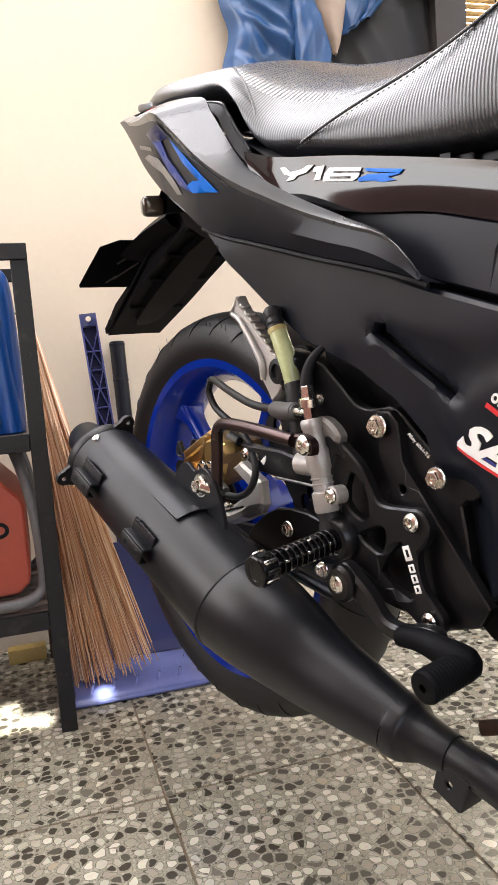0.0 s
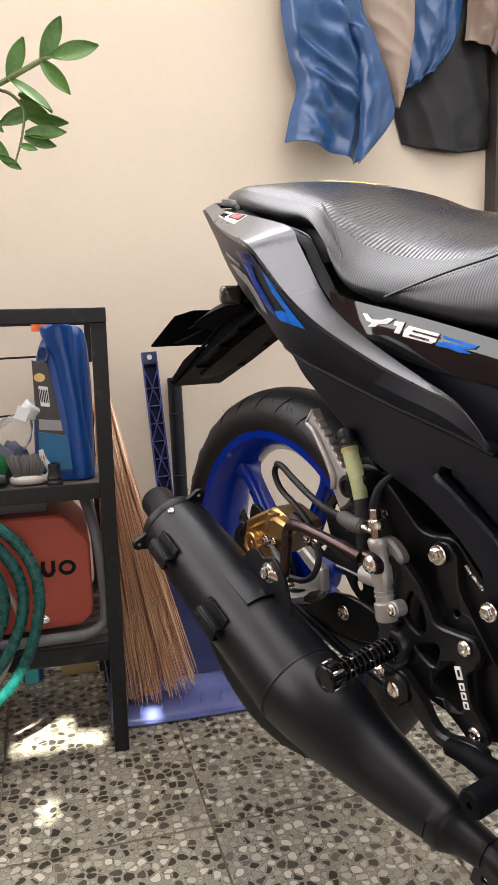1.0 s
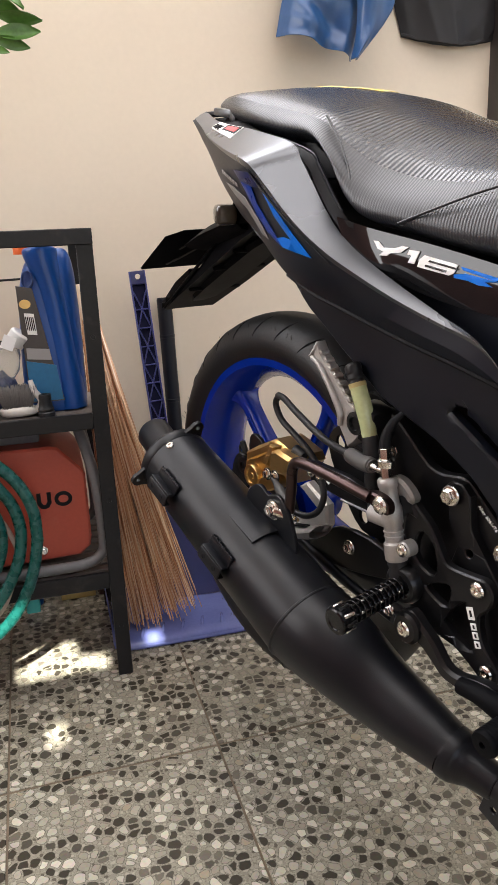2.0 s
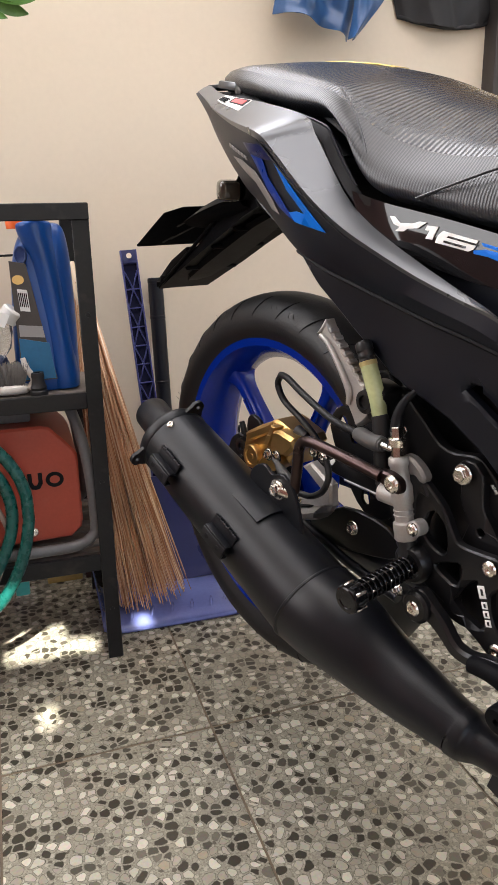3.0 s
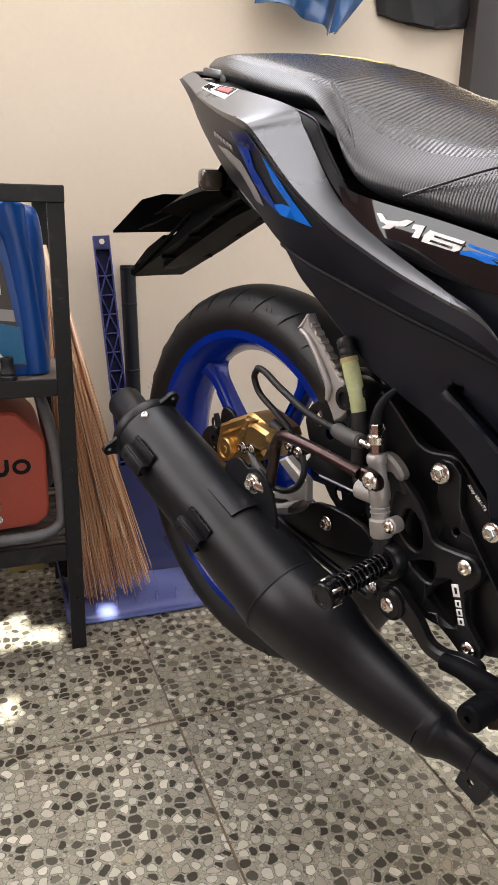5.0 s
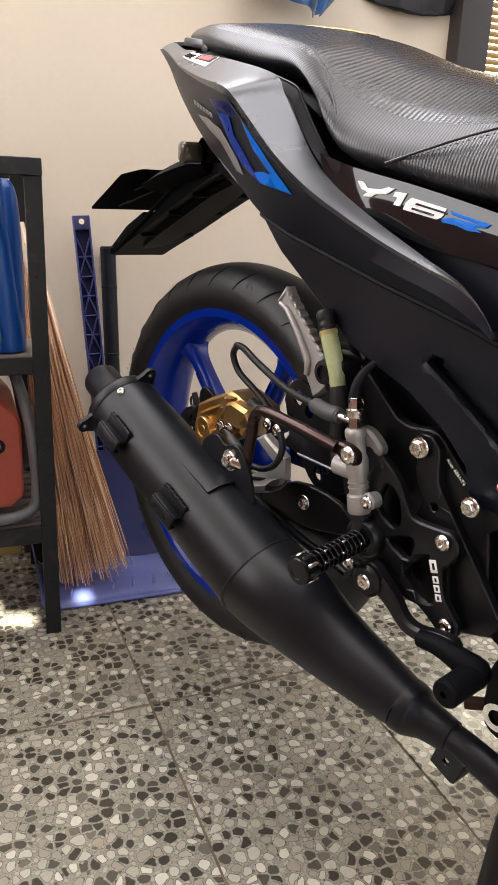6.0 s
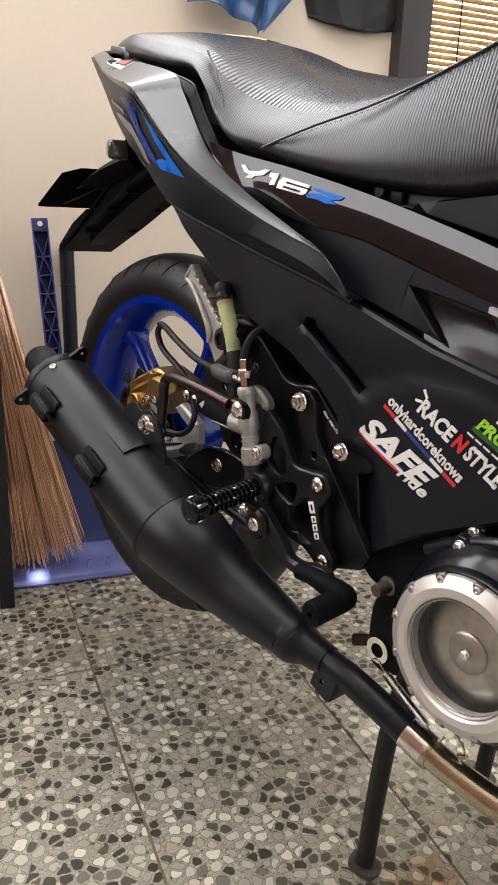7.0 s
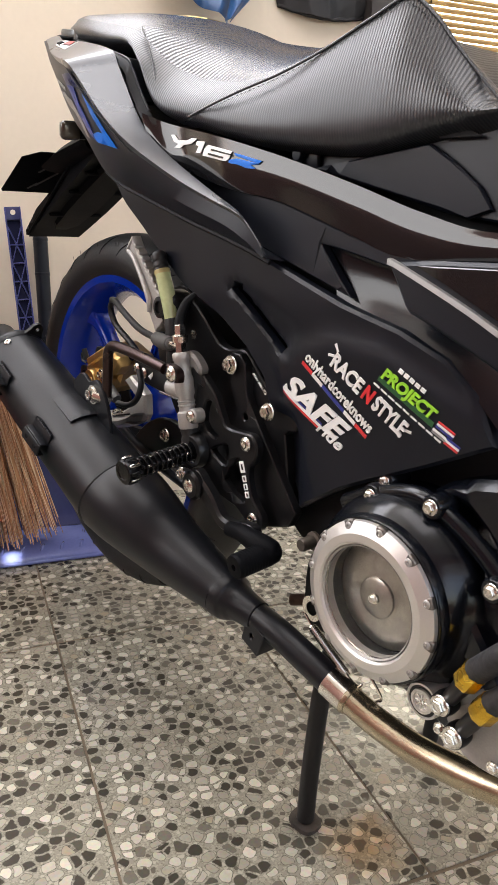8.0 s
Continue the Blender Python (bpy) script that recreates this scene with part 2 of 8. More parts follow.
SATIN = surf("satin_grey_plastic", (0.115, 0.120, 0.127), 0.27, 0.68, vary=0.03, scale=6, grain=1200, bump=0.012)
GLOSS = surf("gloss_black_paint", (0.008, 0.008, 0.009), 0.08, vary=0.1, scale=4, grain=60, bump=0.0, coat=0.0)
DARK = surf("dark_inner_plastic", (0.0045, 0.0047, 0.006), 0.6, vary=0.25, scale=20, bump=0.05, spec=0.2)
ROUGHBLACK = surf("moulded_black_plastic", (0.0042, 0.0044, 0.0054), 0.52, vary=0.3, scale=25, bump=0.08, spec=0.06)
EXHAUST = surf("heat_proof_black_paint", (0.0048, 0.0054, 0.0075), 0.39, vary=0.15, scale=14, grain=700, bump=0.05, spec=0.33)
RUBBER = surf("tyre_rubber", (0.0065, 0.0068, 0.0078), 0.50, vary=0.25, scale=16, grain=300, bump=0.15)
BLUE = surf("blue_wheel_paint", (0.0010, 0.020, 0.27), 0.14, vary=0.12, scale=9, grain=400, bump=0.02, spec=0.45)
GOLD = surf("gold_anodised", (0.62, 0.41, 0.16), 0.38, 1.0, vary=0.12, scale=30, bump=0.06)
BRASSY = surf("yellow_anodised", (0.78, 0.50, 0.06), 0.25, 1.0, vary=0.08, scale=30, bump=0.02)
ALU = surf("cast_aluminium", (0.40, 0.385, 0.365), 0.46, 0.55, vary=0.14, scale=40, grain=600, bump=0.18)
MACHINED = surf("machined_aluminium", (0.74, 0.725, 0.70), 0.48, 1.0, vary=0.05, scale=25, grain=900, bump=0.04)
CHROME = surf("bright_steel", (0.72, 0.69, 0.63), 0.20, 1.0, vary=0.1, scale=60, bump=0.03)
TITAN = surf("heat_tinted_steel", (0.50, 0.435, 0.315), 0.26, 1.0, vary=0.16, scale=14, grain=300, bump=0.04)
GREYTUBE_ALLOY = surf("bare_alloy_edge", (0.22, 0.22, 0.22), 0.35, 0.8, vary=0.1)
SLOT_GLINT = surf("lit_slot_plastic", (0.05, 0.047, 0.045), 0.6, vary=0.2)
DARKALU = surf("dull_cast_aluminium", (0.20, 0.19, 0.18), 0.5, 0.55, vary=0.16, scale=40, grain=600, bump=0.2)
SILVER = surf("satin_silver_paint", (0.30, 0.295, 0.29), 0.36, 0.6, vary=0.05)
BRONZE = surf("dark_bronze_anodised", (0.055, 0.036, 0.034), 0.28, 0.9, vary=0.1, scale=20, bump=0.02)
ANOD = surf("black_anodised_alloy", (0.010, 0.010, 0.0112), 0.32, 0.4, vary=0.15, scale=30, bump=0.04)
ENGINE = surf("black_engine_paint", (0.0032, 0.0042, 0.0068), 0.20, vary=0.2, scale=20, bump=0.04, spec=0.38)
TUBE = surf("yellowed_fluid_tube", (0.42, 0.46, 0.24), 0.25, vary=0.2, scale=30, bump=0.02, coat=0.3)
SMOKE = surf("smoked_lens", (0.045, 0.038, 0.03), 0.18, vary=0.2, scale=40, bump=0.0, coat=0.6)
VINYL = weave("woven_vinyl", (0.020, 0.022, 0.026), 0.32, 0.0030, 0.0026, 0.15)
RIBVINYL = weave("ribbed_vinyl", (0.019, 0.021, 0.025), 0.25, 0.0046, 0.0034, 0.19, ribs=0.0052)
STEELBLACK = surf("black_rack_paint", (0.013, 0.0125, 0.0125), 0.42, vary=0.25, scale=10, bump=0.08, wear=0.08, spec=0.28)
WHITE = surf("white_vinyl_print", (0.82, 0.82, 0.8), 0.4, vary=0.04, bump=0.0)
RED = surf("red_vinyl_print", (0.62, 0.03, 0.035), 0.4, vary=0.05, bump=0.0)
NAVY = surf("navy_vinyl_print", (0.03, 0.04, 0.25), 0.4, vary=0.05, bump=0.0)
SKYBLUE = surf("blue_decal", (0.0, 0.135, 0.60), 0.35, vary=0.05, bump=0.0, spec=0.18)
MIDBLUE = surf("mid_blue_decal", (0.002, 0.03, 0.24), 0.3, vary=0.08, bump=0.0, spec=0.2)
DEEPBLUE = surf("deep_blue_decal", (0.003, 0.008, 0.075), 0.3, vary=0.05, bump=0.0, spec=0.2)
LIME = surf("lime_vinyl_print", (0.32, 0.68, 0.04), 0.4, vary=0.05, bump=0.0)
DEEPGREEN = surf("deep_green_print", (0.02, 0.10, 0.03), 0.4, vary=0.1, bump=0.0)
GREYDECAL = surf("silver_decal", (0.30, 0.29, 0.285), 0.4, 0.3, vary=0.05, bump=0.0)
from mathutils.bvhtree import BVHTree


# ---- building helpers ----
from mathutils.geometry import delaunay_2d_cdt


def part(name, bm, material, parent=None, label="", sharp=38):
    """Links a bmesh as one mesh object, smooth but for its sharp edges."""
    bmesh.ops.recalc_face_normals(bm, faces=bm.faces)
    me = bpy.data.meshes.new(name)
    for e in bm.edges:
        e.smooth = len(e.link_faces) == 2 and e.calc_face_angle(0) < radians(sharp)
    for f in bm.faces:
        f.smooth = True
    bm.to_mesh(me)
    bm.free()
    me.materials.append(material)
    ob = new(name, me)
    ob.parent = parent
    return tagged(ob, label)


def empty(name, m, label="", category="", group=""):
    ob = new(name)
    ob.empty_display_size = 0.05
    ob.matrix_world = m
    return tagged(ob, label, category, group)


def share(name, me, m, parent, label=""):
    ob = new(name, me)
    ob.parent = parent
    ob.matrix_local = m
    return tagged(ob, label)


def box(bm, size, m=Matrix(), bevel=0.0, seg=2):
    r = bmesh.ops.create_cube(bm, size=1, matrix=m @ Matrix.Diagonal((*size, 1)))
    if bevel:
        es = list({e for v in r["verts"] for e in v.link_edges})
        bmesh.ops.bevel(bm, geom=es, offset=bevel, segments=seg, affect="EDGES", profile=0.5)
    return bm


def frame_of(way):
    return Vector(way).to_track_quat("Z", "Y").to_matrix().to_4x4()


def lathe(bm, profile, m=Matrix(), seg=40, closed=False):
    """Turns (radius, height) pairs about m's z axis."""
    rings = []
    for r, h in profile:
        if r < 1e-6:
            rings.append([bm.verts.new(m @ Vector((0, 0, h)))])
        else:
            rings.append([bm.verts.new(m @ Vector((r * math.cos(2 * math.pi * k / seg), r * math.sin(2 * math.pi * k / seg), h))) for k in range(seg)])
    pairs = list(zip(rings, rings[1:])) + ([(rings[-1], rings[0])] if closed else [])
    for a, b in pairs:
        for k in range(seg):
            j = (k + 1) % seg
            if len(a) == 1 and len(b) == 1:
                continue
            if len(a) == 1:
                bm.faces.new((a[0], b[k], b[j]))
            elif len(b) == 1:
                bm.faces.new((a[k], b[0], a[j]))
            else:
                bm.faces.new((a[k], b[k], b[j], a[j]))
    return bm


def rod(bm, a, b, r0, r1=None, seg=16, cap=0.0):
    a, b = Vector(a), Vector(b)
    r1 = r0 if r1 is None else r1
    L = (b - a).length
    c = cap or 0.12 * min(r0, r1)
    m = Matrix.Translation(a) @ frame_of(b - a)
    return lathe(bm, [(0, 0), (r0 - c, 0), (r0, c), (r1, L - c), (r1 - c, L), (0, L)], m, seg)


def smooth_line(pts, n=8):
    """Points of a Catmull-Rom curve through pts, n to a span."""
    p = [Vector(q) for q in pts]
    p = [2 * p[0] - p[1]] + p + [2 * p[-1] - p[-2]]
    out = []
    for i in range(1, len(p) - 2):
        for k in range(n):
            t = k / n
            a, b, c, d = p[i - 1 : i + 3]
            out.append(0.5 * (2 * b + (c - a) * t + (2 * a - 5 * b + 4 * c - d) * t * t + (3 * b - a - 3 * c + d) * t ** 3))
    return out + [p[-2]]


def tube(bm, pts, r, seg=12, n=8, smooth=True):
    """A round bar along a curve; r: one radius, or one for each point."""
    rs = [r] * len(pts) if not isinstance(r, (list, tuple)) else r
    line = smooth_line(pts, n) if smooth else [Vector(p) for p in pts]
    rr = [v.x for v in smooth_line([(q, 0, 0) for q in rs], n)] if smooth else rs
    up = Vector((0.13, 0.31, 0.94))
    rings = []
    for i, p in enumerate(line):
        d = (line[min(i + 1, len(line) - 1)] - line[max(i - 1, 0)]).normalized()
        x = (up - d * up.dot(d)).normalized()
        up = x
        y = d.cross(x)
        rings.append([bm.verts.new(p + rr[i] * (math.cos(2 * math.pi * k / seg) * x + math.sin(2 * math.pi * k / seg) * y)) for k in range(seg)])
    for a, b in zip(rings, rings[1:]):
        for k in range(seg):
            bm.faces.new((a[k], a[(k + 1) % seg], b[(k + 1) % seg], b[k]))
    bm.faces.new(rings[0])
    bm.faces.new(rings[-1][::-1])
    return bm


def loft(bm, rails, n=6, cross=4, thick=0.0, across=True):
    """A skin over rails (lists of as many points each), curved along and across."""
    lines = [smooth_line(r, n) for r in rails]
    cols = []
    for k in range(len(lines[0])):
        ring = [l[k] for l in lines]
        cols.append(smooth_line(ring, cross) if across and len(ring) > 2 else [ring[0].lerp(ring[-1], j / cross) for j in range(cross + 1)] if len(ring) == 2 else ring)
    vs = [[bm.verts.new(p) for p in c] for c in cols]
    faces = [bm.faces.new((a[j], b[j], b[j + 1], a[j + 1])) for a, b in zip(vs, vs[1:]) for j in range(len(a) - 1)]
    if thick:
        bmesh.ops.recalc_face_normals(bm, faces=faces)
        bmesh.ops.solidify(bm, geom=faces, thickness=thick)
    return bm


def inside(p, poly):
    hit = False
    for (x0, y0), (x1, y1) in zip(poly, poly[1:] + poly[:1]):
        if (y0 > p[1]) != (y1 > p[1]) and p[0] < (x1 - x0) * (p[1] - y0) / (y1 - y0) + x0:
            hit = not hit
    return hit


def rounded(poly, n=4):
    """A closed outline drawn round through its corners."""
    k = len(poly)
    out = []
    for i in range(k):
        a, b, c, d = (Vector(poly[(i + j) % k]) for j in (-1, 0, 1, 2))
        for q in range(n):
            t = q / n
            out.append(tuple(0.5 * (2 * b + (c - a) * t + (2 * a - 5 * b + 4 * c - d) * t * t + (3 * b - a - 3 * c + d) * t ** 3)))
    return out


def dense(poly, step):
    out = []
    for a, b in zip(poly, poly[1:] + poly[:1]):
        k = max(1, round(math.dist(a, b) / step))
        out += [(a[0] + (b[0] - a[0]) * i / k, a[1] + (b[1] - a[1]) * i / k) for i in range(k)]
    return out


def ring_in(poly, d):
    area = sum(a[0] * b[1] - b[0] * a[1] for a, b in zip(poly, poly[1:] + poly[:1]))
    s = 1 if area > 0 else -1
    out = []
    for i in range(len(poly)):
        a, b = poly[i - 1], poly[(i + 1) % len(poly)]
        tx, ty = b[0] - a[0], b[1] - a[1]
        L = math.hypot(tx, ty) or 1
        out.append((poly[i][0] - s * ty / L * d, poly[i][1] + s * tx / L * d))
    return out


def plate(bm, outline, lat, thick=0.006, edge=0.0015, holes=(), step=0.02, m=Matrix()):
    """A sheet with the outline (x, z), its outer face at y = lat (a number or a function of x, z), the rim rounded off, and holes through it."""
    f = lat if callable(lat) else (lambda x, z: lat)
    loops = [dense(outline, step)] + [dense(list(h), step) for h in holes]
    pts, edges, rim = [], [], set()
    for lp in loops:
        s = len(pts)
        pts += lp
        rim |= set(range(s, s + len(lp)))
        edges += [(s + i, s + (i + 1) % len(lp)) for i in range(len(lp))]
    for i, lp in enumerate(loops):
        pts += [q for q in ring_in(lp, edge if i == 0 else -edge) if inside(q, loops[0]) and not any(inside(q, h) for h in loops[1:])]
    xs, zs = [p[0] for p in loops[0]], [p[1] for p in loops[0]]
    if callable(lat):
        x = min(xs) + step / 2
        while x < max(xs):
            z = min(zs) + step / 2
            while z < max(zs):
                if inside((x, z), ring_in(loops[0], edge * 2)) and not any(inside((x, z), h) for h in loops[1:]):
                    pts.append((x, z))
                z += step
            x += step
    vo, _, fo, ov, _, _ = delaunay_2d_cdt([Vector(p) for p in pts], edges, [], 0, 1e-6)
    rims = {i for i, o in enumerate(ov) if any(q in rim for q in o)}
    front = [bm.verts.new(m @ Vector((v.x, f(v.x, v.y) + (edge if i in rims else 0), v.y))) for i, v in enumerate(vo)]
    back = [bm.verts.new(m @ Vector((v.x, f(v.x, v.y) + thick, v.y))) for v in vo]
    used = {}
    for tri in fo:
        c = (sum(vo[i].x for i in tri) / 3, sum(vo[i].y for i in tri) / 3)
        if not inside(c, loops[0]) or any(inside(c, h) for h in loops[1:]):
            continue
        bm.faces.new([front[i] for i in tri])
        bm.faces.new([back[i] for i in reversed(tri)])
        for i in range(3):
            a, b = tri[i], tri[(i + 1) % 3]
            key = (min(a, b), max(a, b))
            used[key] = None if key in used else (a, b)
    for ab in used.values():
        if ab:
            bm.faces.new((front[ab[0]], front[ab[1]], back[ab[1]], back[ab[0]]))
    bmesh.ops.delete(bm, geom=[v for v in bm.verts if not v.link_faces], context="VERTS")
    return bm


def decal(name, outline, lat, material, parent, label=""):
    return part(name, plate(bmesh.new(), outline, lat, 0.0009, 0.0002, step=0.012), material, parent, label)


def lettering(name, text, size, m, material, parent, span=0.0, tall=0.0, slant=0.0, bold=0.0, depth=0.0006):
    """Raised words in the built-in font, in the plane of m (x along the words), drawn to the span and height given."""
    cu = bpy.data.curves.new(name, "FONT")
    cu.body, cu.size, cu.extrude, cu.shear, cu.align_x, cu.align_y = text, size, depth, slant, "CENTER", "CENTER"
    cu.resolution_u, cu.offset = 3, bold
    ob = bpy.data.objects.new(name, cu)
    me = bpy.data.meshes.new_from_object(ob)
    bpy.data.objects.remove(ob)
    xs, ys = [v.co.x for v in me.vertices], [v.co.y for v in me.vertices]
    fx = span / (max(xs) - min(xs)) if span else 1
    fy = tall / (max(ys) - min(ys)) if tall else 1
    me.transform(m @ Matrix.Diagonal((fx, fy, 1, 1)) @ Matrix.Translation((-(max(xs) + min(xs)) / 2, -(max(ys) + min(ys)) / 2, 0)))
    me.materials.clear()
    me.materials.append(material)
    out = new(name, me)
    out.parent = parent
    return out


def side_frame(x, y, z, turn=0):
    """A frame on the machine's right side: x forwards, y up, z out of it, turned in its plane."""
    return Matrix.Translation((x, y, z)) @ Matrix(((1, 0, 0, 0), (0, 0, -1, 0), (0, 1, 0, 0), (0, 0, 0, 1))) @ Matrix.Rotation(radians(turn), 4, "Z")


def make_bolt(kind, material):
    """Meshes for the screws: a flanged hexagon, or a button head with a socket; z points out."""
    bm = bmesh.new()
    if kind == "hex":
        lathe(bm, [(0, -0.004), (1.35, -0.004), (1.42, 0.1), (1.30, 0.28), (1.0, 0.32), (0, 0.32)], seg=24)
        lathe(bm, [(0, 0.3), (0.98, 0.3), (0.98, 0.9), (0.86, 1.02), (0.5, 1.02), (0.42, 0.86), (0, 0.84)], seg=6)
    else:
        lathe(bm, [(0, 0), (1.25, 0), (1.25, 0.22), (1.05, 0.48), (0.72, 0.62), (0.5, 0.62), (0.48, 0.25), (0, 0.25)], seg=6 if kind == "six" else 20)
    bmesh.ops.recalc_face_normals(bm, faces=bm.faces)
    me = bpy.data.meshes.new("bolt")
    for f in bm.faces:
        f.smooth = False
    bm.to_mesh(me)
    bm.free()
    me.materials.append(material)
    return me


HEX, BUTTON, DULL_BUTTON = make_bolt("hex", CHROME), make_bolt("button", CHROME), make_bolt("button", ALU)


def bolt(parent, x, y, z, r, me=None, way=(0, -1, 0)):
    return share("bolt", me or HEX, Matrix.Translation((x, y, z)) @ frame_of(way) @ Matrix.Scale(r, 4), parent)


# ---- setting ----
def slab(name, size, place, material, label, holes=()):
    ob = part(name, box(bmesh.new(), size, Matrix.Translation(place)), material, None, label)
    ob.matrix_world = ROOM
    return tagged(ob, "", "wall", kind="structure")


def wall_with_opening(name, axis, at, thick, span, height, opening, material, label):
    """A wall with one rectangular opening right through it, built of four blocks in one mesh."""
    a0, a1 = span
    o0, o1, z0, z1 = opening
    bm = bmesh.new()
    for s0, s1, h0, h1 in ((a0, o0, 0, height), (o1, a1, 0, height), (o0, o1, 0, z0), (o0, o1, z1, height)):
        if s1 - s0 < 1e-4 or h1 - h0 < 1e-4:
            continue
        c, d = ((s0 + s1) / 2, (s1 - s0))
        size, place = ((d, thick, h1 - h0), (c, at, (h0 + h1) / 2)) if axis == "u" else ((thick, d, h1 - h0), (at, c, (h0 + h1) / 2))
        box(bm, size, Matrix.Translation(place))
    ob = part(name, bm, material, None, label)
    ob.matrix_world = ROOM
    return tagged(ob, "", "wall", kind="structure")


H = 2.7
WV = 1.62
ground = slab("floor", (5.2, 4.0, 0.1), (0.4, -0.25, -0.0518), GROUT, "brown grout bed under the terrazzo tiles")
tagged(ground, "speckled terrazzo tile floor with brown grout joints", "floor")
def north_wall():
    """The cream back wall: a window to the right; the vent and left openings are unseen, added for lamps."""
    bm = bmesh.new()
    for s0, s1, h0, h1 in ((-2.0, -1.65, 0, H), (-0.75, 0.45, 0, 1.55), (-1.65, -0.75, 0, 1.0), (-1.65, 0.45, 2.50, H), (0.45, 1.075, 0, H), (1.075, 2.3, 0, 0.75), (1.075, 2.3, 2.2, H), (2.3, 2.6, 0, H)):
        box(bm, (s1 - s0, 0.12, h1 - h0), Matrix.Translation(((s0 + s1) / 2, WV + 0.06, (h0 + h1) / 2)))
    ob = part("wall_north", bm, WALL, None, "smooth cream painted plaster wall with a window opening")
    ob.matrix_world = ROOM
    tagged(ob, "", "wall", kind="structure")


north_wall()
wall_with_opening("wall_south", "u", -2.0, 0.12, (-2.0, 2.6), H, (-0.6, 2.4, 0.4, 2.2), RED_WALL, "unseen wall with a gate opening, red-brown for the trim's reflection")
wall_with_opening("wall_east", "v", 2.54, 0.12, (-1.94, WV), H, (-0.8, 1.0, 0.95, 2.25), PLAIN_WALL, "unseen plain plaster wall with an opening added for the fill lamp")
wall_with_opening("wall_west", "v", -1.94, 0.12, (-1.94, WV), H, (0.47, 1.53, 1.10, 2.35), RED_WALL, "unseen wall with an added lamp opening, red-brown for the trim's reflection")


def roof():
    """The unseen ceiling, with a wide opening added for the overhead lamp and a few small gaps that shape the sun
    patches.
    """
    bm = bmesh.new()
    u0, u1, v0, v1 = -2.1, 2.6, -2.06, WV + 0.12
    su0, su1, sv0, sv1 = -0.60, 1.70, -0.35, 1.35
    gaps = ((su0, su1, sv0, sv1), (-0.657, -0.531, -1.565, -1.355), (-0.531, -0.478, -1.565, -1.415), (-0.412, -0.368, -1.518, -1.380), (-0.606, -0.565, -1.765, -1.610))
    us, vs = sorted({u0, u1, *(g[i] for g in gaps for i in (0, 1))}), sorted({v0, v1, *(g[i] for g in gaps for i in (2, 3))})
    for a, b in zip(us, us[1:]):
        run = v0
        for c, d in zip(vs, vs[1:]):
            if any(g[0] <= a and b <= g[1] and g[2] <= c and d <= g[3] for g in gaps):
                if c - run > 1e-6:
                    box(bm, (b - a, c - run, 0.1), Matrix.Translation(((a + b) / 2, (run + c) / 2, H + 0.05)))
                run = d
        box(bm, (b - a, v1 - run, 0.1), Matrix.Translation(((a + b) / 2, (run + v1) / 2, H + 0.05)))
    ob = at_home(part("ceiling", bm, CEIL, None, "unseen white ceiling with an added lamp opening and sun gaps"), "ceiling")
    # Added sheet that stops sun from falling through the lamp opening.
    pane = part("skylight_1", box(bmesh.new(), (su1 - su0 + 0.1, sv1 - sv0 + 0.1, 0.01), Matrix.Translation(((su0 + su1) / 2, (sv0 + sv1) / 2, H + 0.11))), CEIL, None, "unseen sheet added over the roof opening to keep the sun out")
    at_home(pane, "skylight")


def at_home(ob, category):
    ob.matrix_world = ROOM
    return tagged(ob, "", category, kind="structure")


roof()
# Unseen slab, added to stop sun entering through the gate opening.
slab("porch_roof", (4.7, 1.35, 0.06), (0.3, -2.74, 2.36), PLAIN_WALL, "unseen slab added outside the gate to keep the sun off the floor")


def joined_tiles():
    """Oblong terrazzo tiles, each with eased edges, on one mesh."""
    wide, long, gap = 0.3165, 0.6050, 0.0032
    bm = bmesh.new()
    box(bm, (wide - gap, long - 1.5 * gap, 0.008), Matrix.Translation((0, 0, -0.004)), 0.0008, 1)
    first = part("tile", bm, TERRAZZO, ground)
    turn = Matrix.Rotation(radians(0.8), 4, "Z")
    k = 0
    for i in range(-6, 7):
        for j in range(-5, 2):
            m = turn @ Matrix.Translation((0.142 + (i + 0.5) * wide, 0.954 + (j + 0.5) * long, 0))
            p = m.translation
            if not (-1.86 < p.x < 2.45 and -1.9 < p.y < WV + 0.3):
                continue
            ob = first if k == 0 else share("tile", first.data, m, ground)
            ob.matrix_local = m
            k += 1


joined_tiles()

# ---- the motorcycle (own axes: x forwards, y to its left, z up; the rear axle over the origin) ----
BIKE = pose(-0.03, 1.066, 0, 0, 0, -54.5)
bike = empty("motorcycle", BIKE, "matte black underbone motorcycle with blue wheel, on its centre stand", "motorcycle")
AXLE = 0.3645


def flip_y(pts):
    return [(p[0], -p[1], p[2]) for p in pts]


